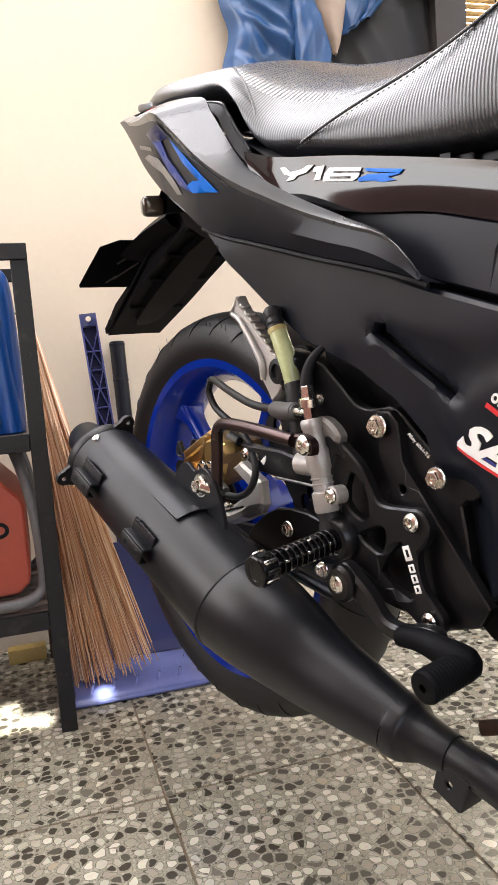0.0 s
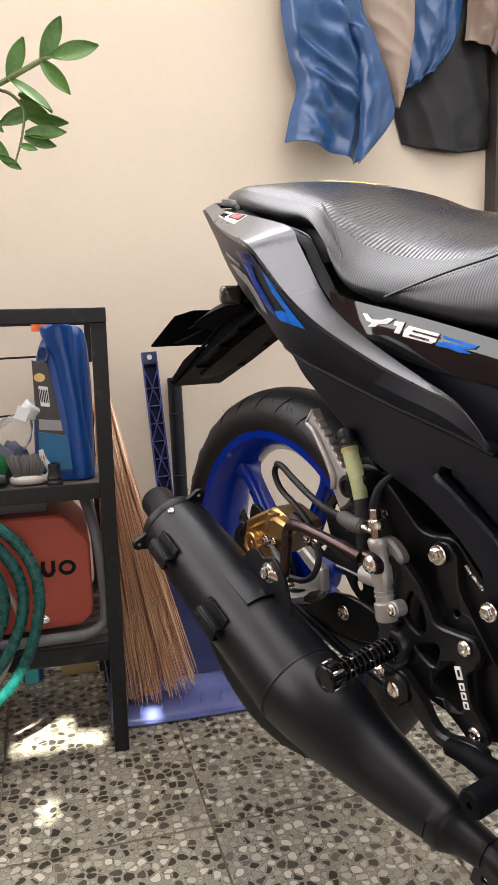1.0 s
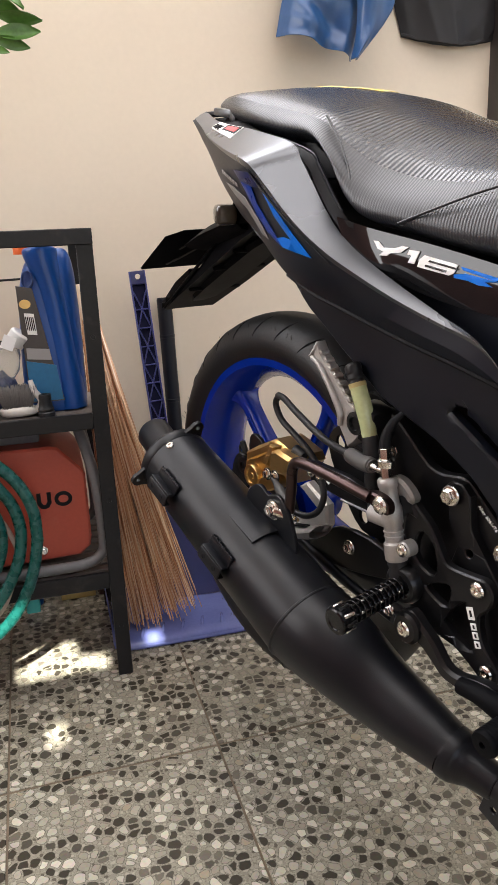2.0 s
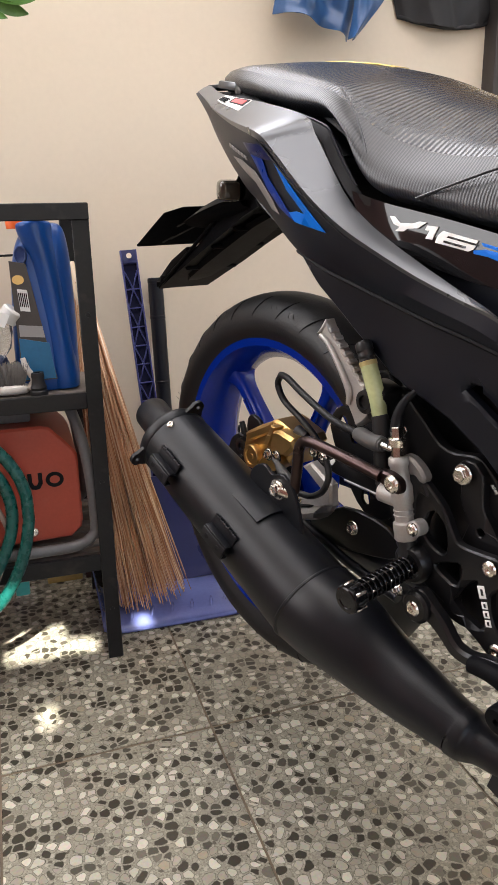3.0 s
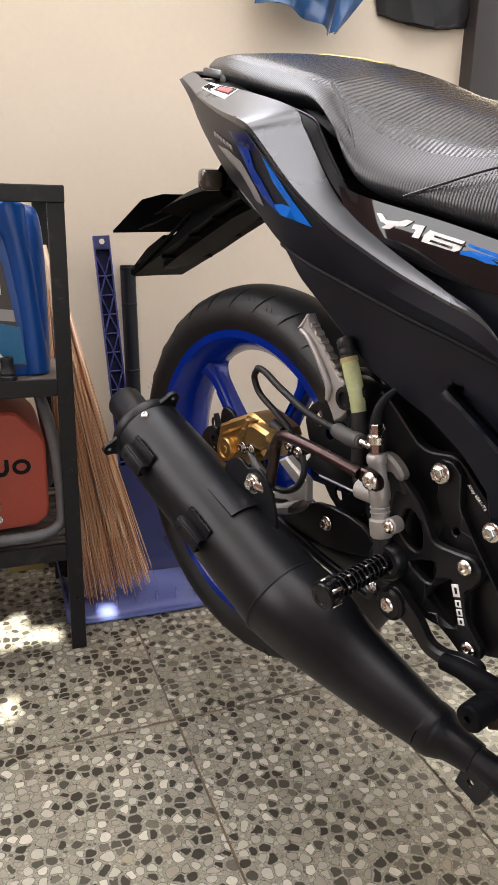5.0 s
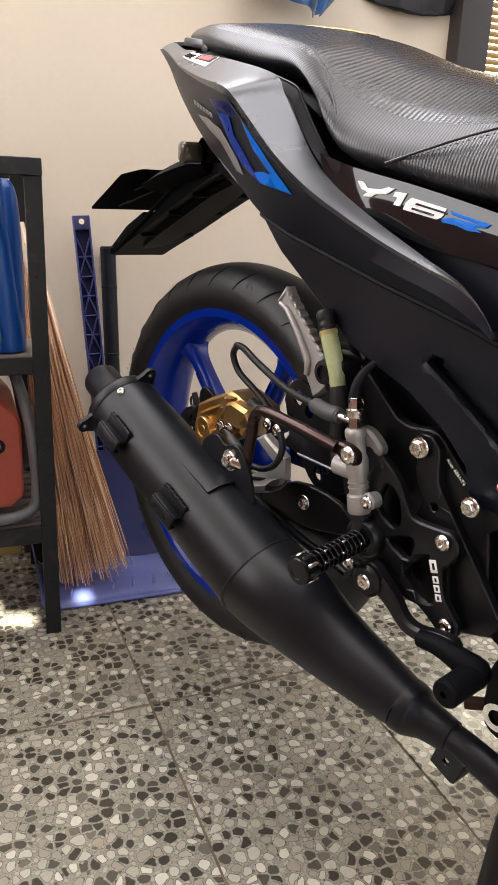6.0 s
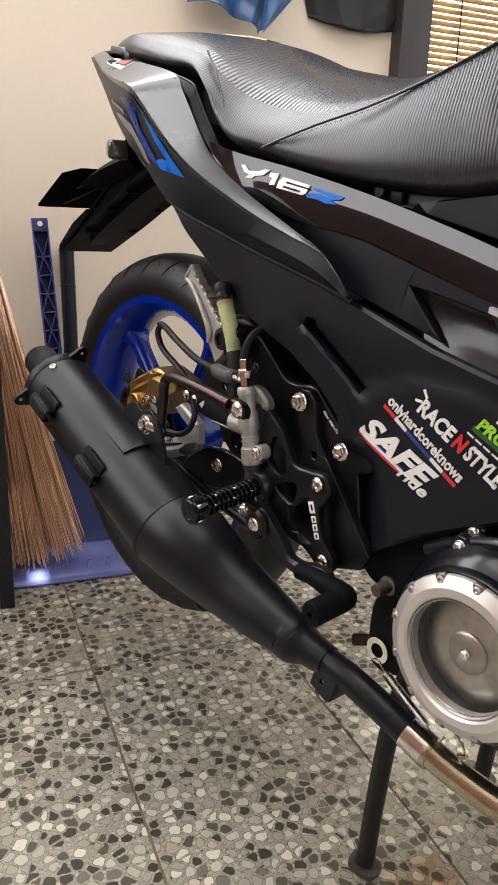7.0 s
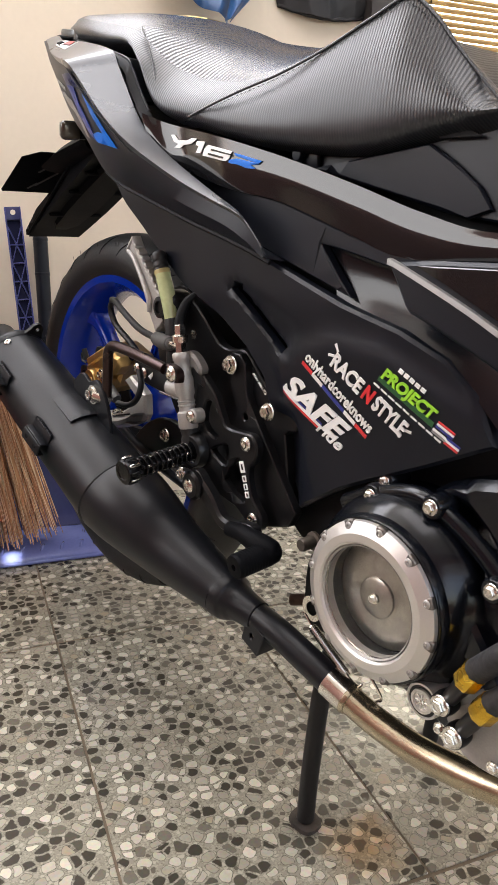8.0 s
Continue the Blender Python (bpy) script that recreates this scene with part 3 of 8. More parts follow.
def rear_wheel():
    wheel = empty("rear_wheel", Matrix(), "blue cast rear wheel with a black tyre")
    wheel.parent = bike
    hub_m = Matrix.Translation((0, 0, AXLE)) @ Matrix.Rotation(radians(90), 4, "X")
    prof = []
    for k in range(25):
        a = -1.95 + 3.9 * k / 24
        prof.append((0.2385 + 0.0550 * math.cos(a * 0.80), 0.056 * math.sin(a) * (1 - 0.06 * math.cos(a))))
    prof += [(0.219, 0.04), (0.215, 0.0), (0.219, -0.04)]
    tyre = part("tyre", lathe(bmesh.new(), prof, hub_m, 96, True), RUBBER, wheel, "black rubber tyre with shallow angled grooves")
    # grooves of the tread, cut as narrow dark strips sunk to the crown
    bm = bmesh.new()
    for k in range(30):
        for s in (-1, 1):
            a = 2 * math.pi * (k + (0.5 if s > 0 else 0)) / 30
            pts = []
            for q in range(5):
                f = 0.35 + 0.62 * q / 4
                b = s * f
                rr = 0.2385 + 0.0550 * math.cos(b * 0.8 * 1.45) - 0.0007
                pts.append(hub_m @ Vector((rr * math.cos(a + 0.10 * f), rr * math.sin(a + 0.10 * f), 0.056 * math.sin(b * 1.45))))
            tube(bm, pts, [0.0003, 0.0008, 0.0010, 0.0008, 0.0003], 5, 2)
    tagged(part("tread_grooves", bm, DARK, tyre), kind="stuff")
    bm = bmesh.new()
    random.seed(4)
    for k in range(44):
        a = random.uniform(0, 2 * math.pi)
        y = random.choice((-0.05, 0.05)) + random.uniform(-0.004, 0.004)
        r = 0.272 if abs(y) > 0.047 else 0.28
        d = Vector((math.cos(a), math.sin(a), random.uniform(-0.3, 0.3)))
        p = Vector((r * math.cos(a), r * math.sin(a), -y))
        rod(bm, hub_m @ p, hub_m @ (p + 0.008 * d), 0.0004, 0.0003, 4)
    tagged(part("vent_spews", bm, RUBBER, tyre), kind="stuff")
    w = 0.047
    rim_prof = [(0.232, w), (0.234, w - 0.003), (0.228, w - 0.008), (0.222, w - 0.010), (0.211, w - 0.020), (0.2055, 0.016), (0.2045, 0.0), (0.2055, -0.016),
                (0.211, -w + 0.020), (0.222, -w + 0.010), (0.228, -w + 0.008), (0.234, -w + 0.003), (0.232, -w), (0.218, -w + 0.001), (0.2135, -w + 0.006),
                (0.208, -w + 0.012), (0.1975, -0.014), (0.1955, 0.0), (0.1975, 0.014), (0.208, w - 0.012), (0.2135, w - 0.006), (0.218, w - 0.001)]
    part("rim", lathe(bmesh.new(), rim_prof, hub_m, 96, True), BLUE, wheel, "glossy deep blue cast rim")
    for k in range(5):
        ang = radians(132 + 72 * k)
        d, s = Vector((math.cos(ang), 0, math.sin(ang))), Vector((-math.sin(ang), 0, math.cos(ang)))
        c = Vector((0, 0, AXLE))
        square = lambda v: math.copysign(abs(v) ** 0.45, v)
        rails = []
        for q in range(17):
            a = 2 * math.pi * q / 16
            rails.append([c + d * r + s * (ws * square(math.cos(a))) + Vector((0, wy * square(math.sin(a)), 0)) for r, ws, wy in ((0.04, 0.015, 0.024), (0.08, 0.0112, 0.0175), (0.13, 0.0100, 0.0145), (0.172, 0.0102, 0.0145), (0.190, 0.0135, 0.018), (0.201, 0.022, 0.022))])
        spoke = part("spoke", loft(bmesh.new(), rails, 4, 1), BLUE, wheel)
        web = [c + d * r + s * w + Vector((0, -0.0155, 0)) for r, w in ((0.095, 0.0046), (0.155, 0.0044), (0.155, -0.0044), (0.095, -0.0046))]
        bars = bmesh.new()
        for i in range(4):
            tube(bars, [web[i], web[(i + 1) % 4]], 0.0012, 6, 1, False)
        part("cast_rib", bars, BLUE, spoke)
    part("hub", lathe(bmesh.new(), [(0, 0.065), (0.03, 0.065), (0.036, 0.055), (0.046, 0.042), (0.072, 0.036), (0.076, 0.025), (0.074, -0.02), (0.045, -0.03), (0.045, -0.058), (0.02, -0.062), (0, -0.062)], hub_m, 40), BLUE, wheel)
    # disc on the right side: a ring with drilled holes and a dark carrier
    dm = Matrix.Translation((0, 0, AXLE))
    hole = lambda r, a, q: [(r * math.cos(a) + q * math.cos(b), r * math.sin(a) + q * math.sin(b)) for b in [2 * math.pi * i / 10 for i in range(10)]]
    circ = lambda r, k: [(r * math.cos(2 * math.pi * i / k), r * math.sin(2 * math.pi * i / k)) for i in range(k)]
    disc = plate(bmesh.new(), [(r * math.cos(2 * math.pi * i / 72), r * math.sin(2 * math.pi * i / 72)) for i in range(72) for r in [0.094 + 0.003 * math.cos(8 * 2 * math.pi * i / 72)]], -0.066, 0.004, 0.0006, [circ(0.045, 30)] + [hole(0.066 + 0.013 * (i % 2), 2 * math.pi * i / 16, 0.0045) for i in range(16)], 0.03, dm)
    part("brake_disc", disc, DARK, wheel, "dark drilled brake disc with wavy rim")
    guard = plate(bmesh.new(), rounded([(0.155, 0.50), (0.175, 0.53), (0.205, 0.522), (0.245, 0.49), (0.272, 0.43), (0.262, 0.402), (0.22, 0.40), (0.185, 0.44)], 3), -0.062, 0.004, 0.0008, [[(x + q * math.cos(2 * math.pi * i / 12), z + q * 1.3 * math.sin(2 * math.pi * i / 12)) for i in range(12)] for x, z, q in ((0.180, 0.508, 0.008), (0.201, 0.494, 0.007), (0.238, 0.434, 0.008), (0.224, 0.420, 0.0075))], 0.03)
    part("drilled_guard", guard, DARK, wheel, "black drilled guard plate")
    part("axle", rod(rod(bmesh.new(), (0, -0.115, AXLE), (0, 0.11, AXLE), 0.009), (0, -0.125, AXLE), (0, -0.105, AXLE), 0.015, seg=6), CHROME, wheel)


rear_wheel()


def swingarm():
    arm = empty("swingarm", Matrix(), "black steel swingarm")
    arm.parent = bike
    for s in (-1, 1):
        rails = [[(x, s * y + s * ww * math.cos(t), z + hh * math.sin(t)) for x, y, z, ww, hh in ((-0.05, 0.096, 0.360, 0.011, 0.022), (0.05, 0.096, 0.363, 0.012, 0.024), (0.20, 0.096, 0.368, 0.014, 0.026), (0.33, 0.09, 0.375, 0.016, 0.028), (0.45, 0.085, 0.385, 0.018, 0.032))] for t in [2 * math.pi * (q + 0.5) / 8 for q in range(9)]]
        part("arm", loft(bmesh.new(), rails, 4, 1), MATTE, arm)
    part("cross_brace", box(bmesh.new(), (0.07, 0.18, 0.05), Matrix.Translation((0.36, 0, 0.38)), 0.008), DARK, arm)
    part("adjuster_plate", plate(bmesh.new(), rounded([(0.175, 0.385), (0.235, 0.423), (0.31, 0.42), (0.33, 0.39), (0.26, 0.372), (0.2, 0.368)], 3), -0.112, 0.006), ANOD, arm)
    bolt(arm, 0.255, -0.113, 0.403, 0.0065)
    part("torque_link", tube(bmesh.new(), [(0.12, -0.105, 0.385), (0.24, -0.118, 0.362), (0.34, -0.122, 0.348)], 0.006), MATTE, arm)


swingarm()


def muffler():
    body = empty("muffler", Matrix(), "matte black megaphone muffler with bare mounting tabs")
    body.parent = bike
    A, B = Vector((0.006, -0.214, 0.476)), Vector((0.288, -0.2045, 0.3495))
    d = (B - A).normalized()
    right = d.cross(Vector((0, 0, 1))).normalized()
    up = right.cross(d)
    base = Matrix.Translation(A) @ Matrix((( -right.x, up.x, d.x, 0), (-right.y, up.y, d.y, 0), (-right.z, up.z, d.z, 0), (0, 0, 0, 1)))
    L = (B - A).length
    part("can", lathe(bmesh.new(), [(0.030, -0.006), (0.046, -0.006), (0.0485, -0.003), (0.049, 0.0), (0.049, 0.010), (0.0480, 0.0115), (0.0482, 0.014), (0.0505, 0.12), (0.0525, L), (0.030, L)], base, 64), EXHAUST, body)
    part("weld_bead", lathe(bmesh.new(), [(0.0520, L - 0.002), (0.0538, L - 0.0006), (0.0538, L + 0.0014), (0.0520, L + 0.003)], base, 64), EXHAUST, body)
    cone = tube(bmesh.new(), [B, B + 0.035 * d + Vector((0.006, 0.002, 0.004)), (0.385, -0.191, 0.3135), (0.435, -0.186, 0.2997), (0.474, -0.182, 0.2903), (0.479, -0.1815, 0.289), (0.490, -0.180, 0.2868), (0.497, -0.1795, 0.2858), (0.506, -0.1785, 0.2848), (0.530, -0.176, 0.2812)], [0.0524, 0.0505, 0.0400, 0.0328, 0.0268, 0.0272, 0.0262, 0.0225, 0.0190, 0.0160], 48, 6)
    part("cone", cone, EXHAUST, body)
    part("inlet_pipe", tube(bmesh.new(), [(0.525, -0.1765, 0.282), (0.560, -0.1735, 0.275), (0.600, -0.169, 0.262), (0.632, -0.1652, 0.2515)], 0.0146, 32), EXHAUST, body)
    tip = Vector((-0.058, -0.208, 0.497))
    tm = Matrix.Translation(A - 0.004 * d) @ frame_of(tip - A)
    tl = (tip - A).length
    part("tip", lathe(bmesh.new(), [(0.0245, 0), (0.0245, tl - 0.002), (0.0235, tl), (0.0215, tl), (0.021, tl - 0.03), (0, tl - 0.03)], tm, 40), EXHAUST, body, "matte black round tail tip")
    # ears of the end cap, each with an eyelet
    for a in (195, 65):
        w = (math.cos(radians(a)) * right * -1 + math.sin(radians(a)) * up)
        p = A + 0.005 * d + 0.046 * w
        t = d.cross(w)
        m = Matrix.Translation(p) @ Matrix(((w.x, t.x, d.x, 0), (w.y, t.y, d.y, 0), (w.z, t.z, d.z, 0), (0, 0, 0, 1)))
        ear = plate(bmesh.new(), rounded([(-0.004, -0.014), (0.010, -0.0100), (0.017, -0.0078), (0.0215, 0), (0.017, 0.0078), (0.010, 0.0100), (-0.004, 0.014)], 3), -0.003, 0.006, 0.001, [[(0.0125 + 0.0030 * math.cos(q), 0.0030 * math.sin(q)) for q in [2 * math.pi * i / 10 for i in range(10)]]], 0.02, m @ Matrix(((1, 0, 0, 0), (0, 0, 1, 0), (0, 1, 0, 0), (0, 0, 0, 1))))
        part("ear", ear, EXHAUST, body)

    def on_can(along, angle, r):
        w = (math.cos(radians(angle)) * right + math.sin(radians(angle)) * up)
        p = A + along * d + r * w
        t = w.cross(d)
        return Matrix.Translation(p) @ Matrix(((d.x, t.x, w.x, 0), (d.y, t.y, w.y, 0), (d.z, t.z, w.z, 0), (0, 0, 0, 1)))

    bolt(body, *(on_can(0.018, 62, 0.0485).translation), 0.0042, BUTTON, on_can(0.018, 62, 0.0485).to_3x3() @ Vector((0, 0, 1)))
    for along, ang in ((0.062, 14), (0.192, 10)):
        m = on_can(along, ang, 0.0500)
        foot = bmesh.new()
        box(foot, (0.044, 0.013, 0.003), m @ Matrix.Translation((0, 0.012, 0.001)), 0.0012)
        box(foot, (0.044, 0.003, 0.011), m @ Matrix.Translation((0, 0.005, 0.0065)), 0.0012)
        box(foot, (0.044, 0.014, 0.003), m @ Matrix.Translation((0, -0.003, 0.0118)), 0.0012)
        box(foot, (0.044, 0.003, 0.010), m @ Matrix.Translation((0, -0.0105, 0.0075)), 0.0012)
        tab = part("mounting_tab", foot, EXHAUST, body)
        for q in (-0.011, 0.011):
            part("tab_hole", lathe(bmesh.new(), [(0, 0.0002), (0.0030, 0.0002), (0.0034, -0.0004), (0, -0.0006)], m @ Matrix.Translation((q, -0.003, 0.0137)), 12), DARK, tab)
        bead = bmesh.new()
        random.seed(7)
        for q in range(12):
            lathe(bead, [(0, -0.002), (0.0026, -0.001), (0.0027, 0.001), (0, 0.0024)], m @ Matrix.Translation((-0.02 + 0.0036 * q, 0.0185 + random.uniform(-0.001, 0.001), 0.001)), 8)
        part("weld", bead, EXHAUST, tab)
    # saddle plate and hanger
    m = on_can(0.190, 84, 0.0)
    sad = bmesh.new()
    cols = []
    for i in range(9):
        a = radians(-22 + 5 * i)
        cols.append([m @ Vector((q, (0.0535 + 0.0030 * q / 0.05) * math.sin(a), (0.0535 + 0.003 * q / 0.05) * math.cos(a))) for q in (-0.026, 0.0, 0.026)])
    loft(sad, cols, 2, 1, 0.0025)
    part("saddle", sad, EXHAUST, body)
    hang = plate(bmesh.new(), rounded([(0.160, 0.462), (0.172, 0.478), (0.190, 0.484), (0.205, 0.476), (0.226, 0.480), (0.246, 0.462), (0.258, 0.425), (0.252, 0.400), (0.238, 0.396), (0.215, 0.415), (0.178, 0.435)], 3), -0.196, 0.004, 0.001)
    part("hanger", hang, EXHAUST, body)
    part("washer", lathe(bmesh.new(), [(0.004, 0), (0.0125, 0), (0.0125, 0.0018), (0.004, 0.0018)], Matrix.Translation((0.217, -0.196, 0.461)) @ frame_of((0, -1, 0)), 28), CHROME, body)
    bolt(body, 0.217, -0.1975, 0.461, 0.0075)
    # bracket with a hole on the inlet pipe
    bk = bmesh.new()
    plate(bk, [(0.519, 0.256), (0.544, 0.2465), (0.555, 0.274), (0.527, 0.284)], -0.190, 0.004, 0.001, [[(0.5355 + 0.0032 * math.cos(q), 0.2655 + 0.0032 * math.sin(q)) for q in [2 * math.pi * i / 10 for i in range(10)]]])
    box(bk, (0.028, 0.024, 0.004), Matrix.Translation((0.541, -0.177, 0.2795)) @ Matrix.Rotation(radians(20), 4, "Y"), 0.001)
    box(bk, (0.004, 0.024, 0.026), Matrix.Translation((0.549, -0.178, 0.2605)) @ Matrix.Rotation(radians(20), 4, "Y"), 0.001)
    part("pipe_bracket", bk, EXHAUST, body)


muffler()


def header_pipe():
    pipe = empty("exhaust_pipe", Matrix(), "heat-tinted stainless header pipe")
    pipe.parent = bike
    part("sleeve", tube(bmesh.new(), [(0.626, -0.166, 0.2532), (0.644, -0.164, 0.2472), (0.649, -0.1635, 0.2458)], 0.0157, 36), CHROME, pipe, "plain steel sleeve")
    part("header", tube(bmesh.new(), [(0.644, -0.164, 0.2472), (0.680, -0.160, 0.2375), (0.723, -0.155, 0.2315), (0.760, -0.150, 0.2325), (0.800, -0.145, 0.2375), (0.86, -0.135, 0.25), (0.95, -0.11, 0.28)], 0.0136, 36), TITAN, pipe)
    m = Matrix.Translation((0.6505, -0.1633, 0.2452)) @ frame_of((0.036, 0.004, -0.0097))
    part("weld_ring", lathe(bmesh.new(), [(0.0125, -0.004), (0.0150, -0.003), (0.0158, 0.0), (0.0150, 0.003), (0.0125, 0.004)], m, 40), TITAN, pipe, "bronze weld ring")
    bm = bmesh.new()
    sa, sb = Vector((0.5830, -0.150, 0.2850)), Vector((0.6400, -0.158, 0.2640))
    sm = Matrix.Translation(sa) @ frame_of(sb - sa)
    sl = (sb - sa).length
    tube(bm, [sm @ Vector((0.0040 * math.cos(q * 2 * math.pi / 9), 0.0040 * math.sin(q * 2 * math.pi / 9), sl * q / 243)) for q in range(244)], 0.0010, 5, 1, False)
    tube(bm, [sa, sa + Vector((-0.008, 0, 0.0075)), sa + Vector((-0.015, 0.002, 0.0085)), sa + Vector((-0.020, 0.004, 0.0040))], 0.0012, 6)
    tube(bm, [sb, sb + Vector((0.008, 0, -0.004)), sb + Vector((0.016, 0, -0.005)), sb + Vector((0.020, 0, 0.000))], 0.0012, 6)
    part("spring", bm, CHROME, pipe)
    hook = tube(bmesh.new(), [(0.650, -0.150, 0.272), (0.660, -0.154, 0.277), (0.672, -0.155, 0.270), (0.680, -0.153, 0.257), (0.672, -0.150, 0.249)], 0.0013, 6)
    part("hook", hook, CHROME, pipe)


header_pipe()


def ease(v):
    v = max(0.0, min(1.0, v))
    return v * v * (3 - 2 * v)


def body_half(x, z):
    """Half width of the lower bodywork at (x, z): a leaning side, and a flat panel raised on it behind a chamfer."""
    base = 0.134 + 0.012 * max(0.0, min(1.0, (z - 0.48) / 0.12)) + 0.10 * max(0.0, 0.36 - x) * max(0.0, min(1.0, (z - 0.6) / 0.1)) + 0.006 * math.sin(max(0, min(1, (x - 0.45) / 0.3)) * math.pi)
    roof_line = 0.5475 + 0.372 * (x - 0.5115) if x < 0.582 else 0.5737 - 0.05 * (x - 0.582) - 0.36 * max(0.0, x - 0.643)
    back_line = 0.503 + 0.45 * (0.549 - z)
    inside_by = min(roof_line - z, (x - back_line) * 0.85)
    # facet that falls away towards the slot
    across = 0.581 * (x - 0.4333) + 0.814 * (z - 0.608)
    along = 0.814 * (x - 0.4333) - 0.581 * (z - 0.608)
    below = 0.6135 - 0.2537 * (x - 0.4456) - z
    facet = max(0.0, min(1.0, 1.0 - across / 0.055)) * ease(below / 0.012) * ease((0.112 - along) / 0.018) if across > 0.0005 else 0.0
    curl = 0.016 * ease((0.548 - x) / 0.035) * ease((0.50 - z) / 0.04)
    return base + 0.0050 * ease((inside_by + 0.014) / 0.022) - 0.0035 - 0.0075 * facet - curl


LEAN_OUT = Matrix(((1, 0, 0, 0), (-0.10, 1, 0, 0.066), (0, 0, 1, 0), (0, 0, 0, 1)))


def bodywork():
    side = empty("bodywork", Matrix(), "matte black side panels with stickers")
    side.parent = bike
    low = [(0.185, 0.752), (0.215, 0.742), (0.26, 0.725), (0.335, 0.694), (0.42, 0.664), (0.50, 0.636), (0.595, 0.606), (0.66, 0.590), (0.705, 0.572), (0.735, 0.548), (0.756, 0.512),
           (0.698, 0.482), (0.640, 0.454), (0.600, 0.434), (0.560, 0.408), (0.535, 0.392), (0.508, 0.415), (0.490, 0.465), (0.478, 0.520), (0.449, 0.548), (0.408, 0.575), (0.335, 0.606), (0.282, 0.648), (0.235, 0.690)]
    recess = [(0.4268, 0.6072), (0.4300, 0.6110), (0.4345, 0.6130), (0.4456, 0.6132), (0.4420, 0.6060), (0.5128, 0.5552), (0.5110, 0.5500)]
    for s in (1, -1):
        m = Matrix.Diagonal((1, s, 1, 1))
        part("side_panel", plate(bmesh.new(), low, lambda x, z: -body_half(x, z), 0.012, 0.003, [recess] if s == 1 else (), 0.009, m), MATTE, side)
    part("recess_floor", plate(bmesh.new(), [(0.40, 0.635), (0.47, 0.625), (0.53, 0.575), (0.53, 0.53), (0.49, 0.535), (0.41, 0.59)], -0.1215, 0.004), DARK, side)
    up = [(0.30, 0.722), (0.335, 0.724), (0.366, 0.728), (0.43, 0.707), (0.505, 0.692), (0.595, 0.664), (0.645, 0.650), (0.70, 0.645), (0.70, 0.634), (0.645, 0.638), (0.600, 0.6480), (0.557, 0.6565), (0.578, 0.632), (0.598, 0.611), (0.50, 0.642), (0.42, 0.67), (0.34, 0.70)]
    for s in (1, -1):
        part("upper_panel", plate(bmesh.new(), up, -0.140, 0.01, 0.0015, (), 0.016, Matrix.Diagonal((1, s, 1, 1))), MATTE, side)
    part("notch_floor", loft(bmesh.new(), [[(0.53, -0.134, 0.675), (0.60, -0.130, 0.662), (0.66, -0.128, 0.652), (0.78, -0.126, 0.640)], [(0.55, -0.128, 0.650), (0.61, -0.120, 0.640), (0.67, -0.118, 0.628), (0.78, -0.117, 0.600)], [(0.57, -0.128, 0.620), (0.62, -0.122, 0.616), (0.69, -0.122, 0.596), (0.77, -0.122, 0.560)], [(0.58, -0.134, 0.595), (0.63, -0.134, 0.590), (0.70, -0.134, 0.570), (0.76, -0.134, 0.520)]], 6, 5, 0.003), ENGINE, side)
    # glossy trim strip under the seat
    for s in (1, -1):
        top = [(0.303, -0.168, 0.785), (0.335, -0.150, 0.773), (0.415, -0.133, 0.755), (0.507, -0.122, 0.731), (0.595, -0.118, 0.705), (0.669, -0.118, 0.682), (0.74, -0.119, 0.668), (0.85, -0.119, 0.674)]
        mid = [(0.307, -0.171, 0.772), (0.348, -0.158, 0.746), (0.425, -0.151, 0.722), (0.508, -0.144, 0.702), (0.600, -0.142, 0.677), (0.665, -0.142, 0.660), (0.74, -0.143, 0.654), (0.85, -0.143, 0.659)]
        bot = [(0.311, -0.169, 0.764), (0.366, -0.153, 0.727), (0.430, -0.147, 0.706), (0.505, -0.139, 0.692), (0.595, -0.136, 0.664), (0.650, -0.136, 0.648), (0.74, -0.137, 0.645), (0.85, -0.137, 0.648)]
        mid = [(m[0], m[1], 0.5 * (a[2] + b[2])) for m, a, b in zip(mid, top, bot)]
        top = [(x, 0.84 * m[1] + 0.16 * y, z) for (x, y, z), m in zip(top, mid)]
        bot = [(x, m[1] + 0.0012, z) for (x, y, z), m in zip(bot, mid)]
        up1 = [tuple(p + f * (q - p) for p, q, f in zip(a, b, (0.5, 0.62, 0.5))) for a, b in zip(top, mid)]
        rails = [top, up1, mid, bot]
        if s < 0:
            rails = [flip_y(r) for r in rails]
        part("gloss_trim", loft(bmesh.new(), rails, 6, 5, 0.004), GLOSS, side, "gloss black trim strip with a lettered decal" if s > 0 else "")
    # cover under the seat and the silver-edged shroud
    part("seat_cover", plate(bmesh.new(), [(0.503, 0.722), (0.512, 0.742), (0.56, 0.746), (0.70, 0.752), (0.86, 0.76), (0.86, 0.662), (0.74, 0.672), (0.67, 0.682), (0.595, 0.702)], -0.104, 0.008, 0.002, m=Matrix(((1, 0, 0, 0), (0, 1, 0.06, -0.0441), (0, 0, 1, 0), (0, 0, 0, 1)))), MATTE, side)
    part("seat_cover_step", plate(bmesh.new(), [(0.5144, 0.7235), (0.58, 0.7298), (0.6477, 0.7362), (0.6712, 0.7219), (0.6984, 0.7023), (0.7115, 0.685), (0.69, 0.678), (0.6646, 0.6861), (0.6165, 0.6978), (0.5484, 0.7152)], -0.1115, 0.004, 0.0015), MATTE, side)
    # Flat dark plate that paints the shade of a pocket.
    part("seat_cover_slot", plate(bmesh.new(), [(0.6453, 0.7465), (0.6720, 0.7490), (0.6963, 0.7380), (0.6572, 0.7390)], -0.1105, 0.002, 0.0005), DARK, side)
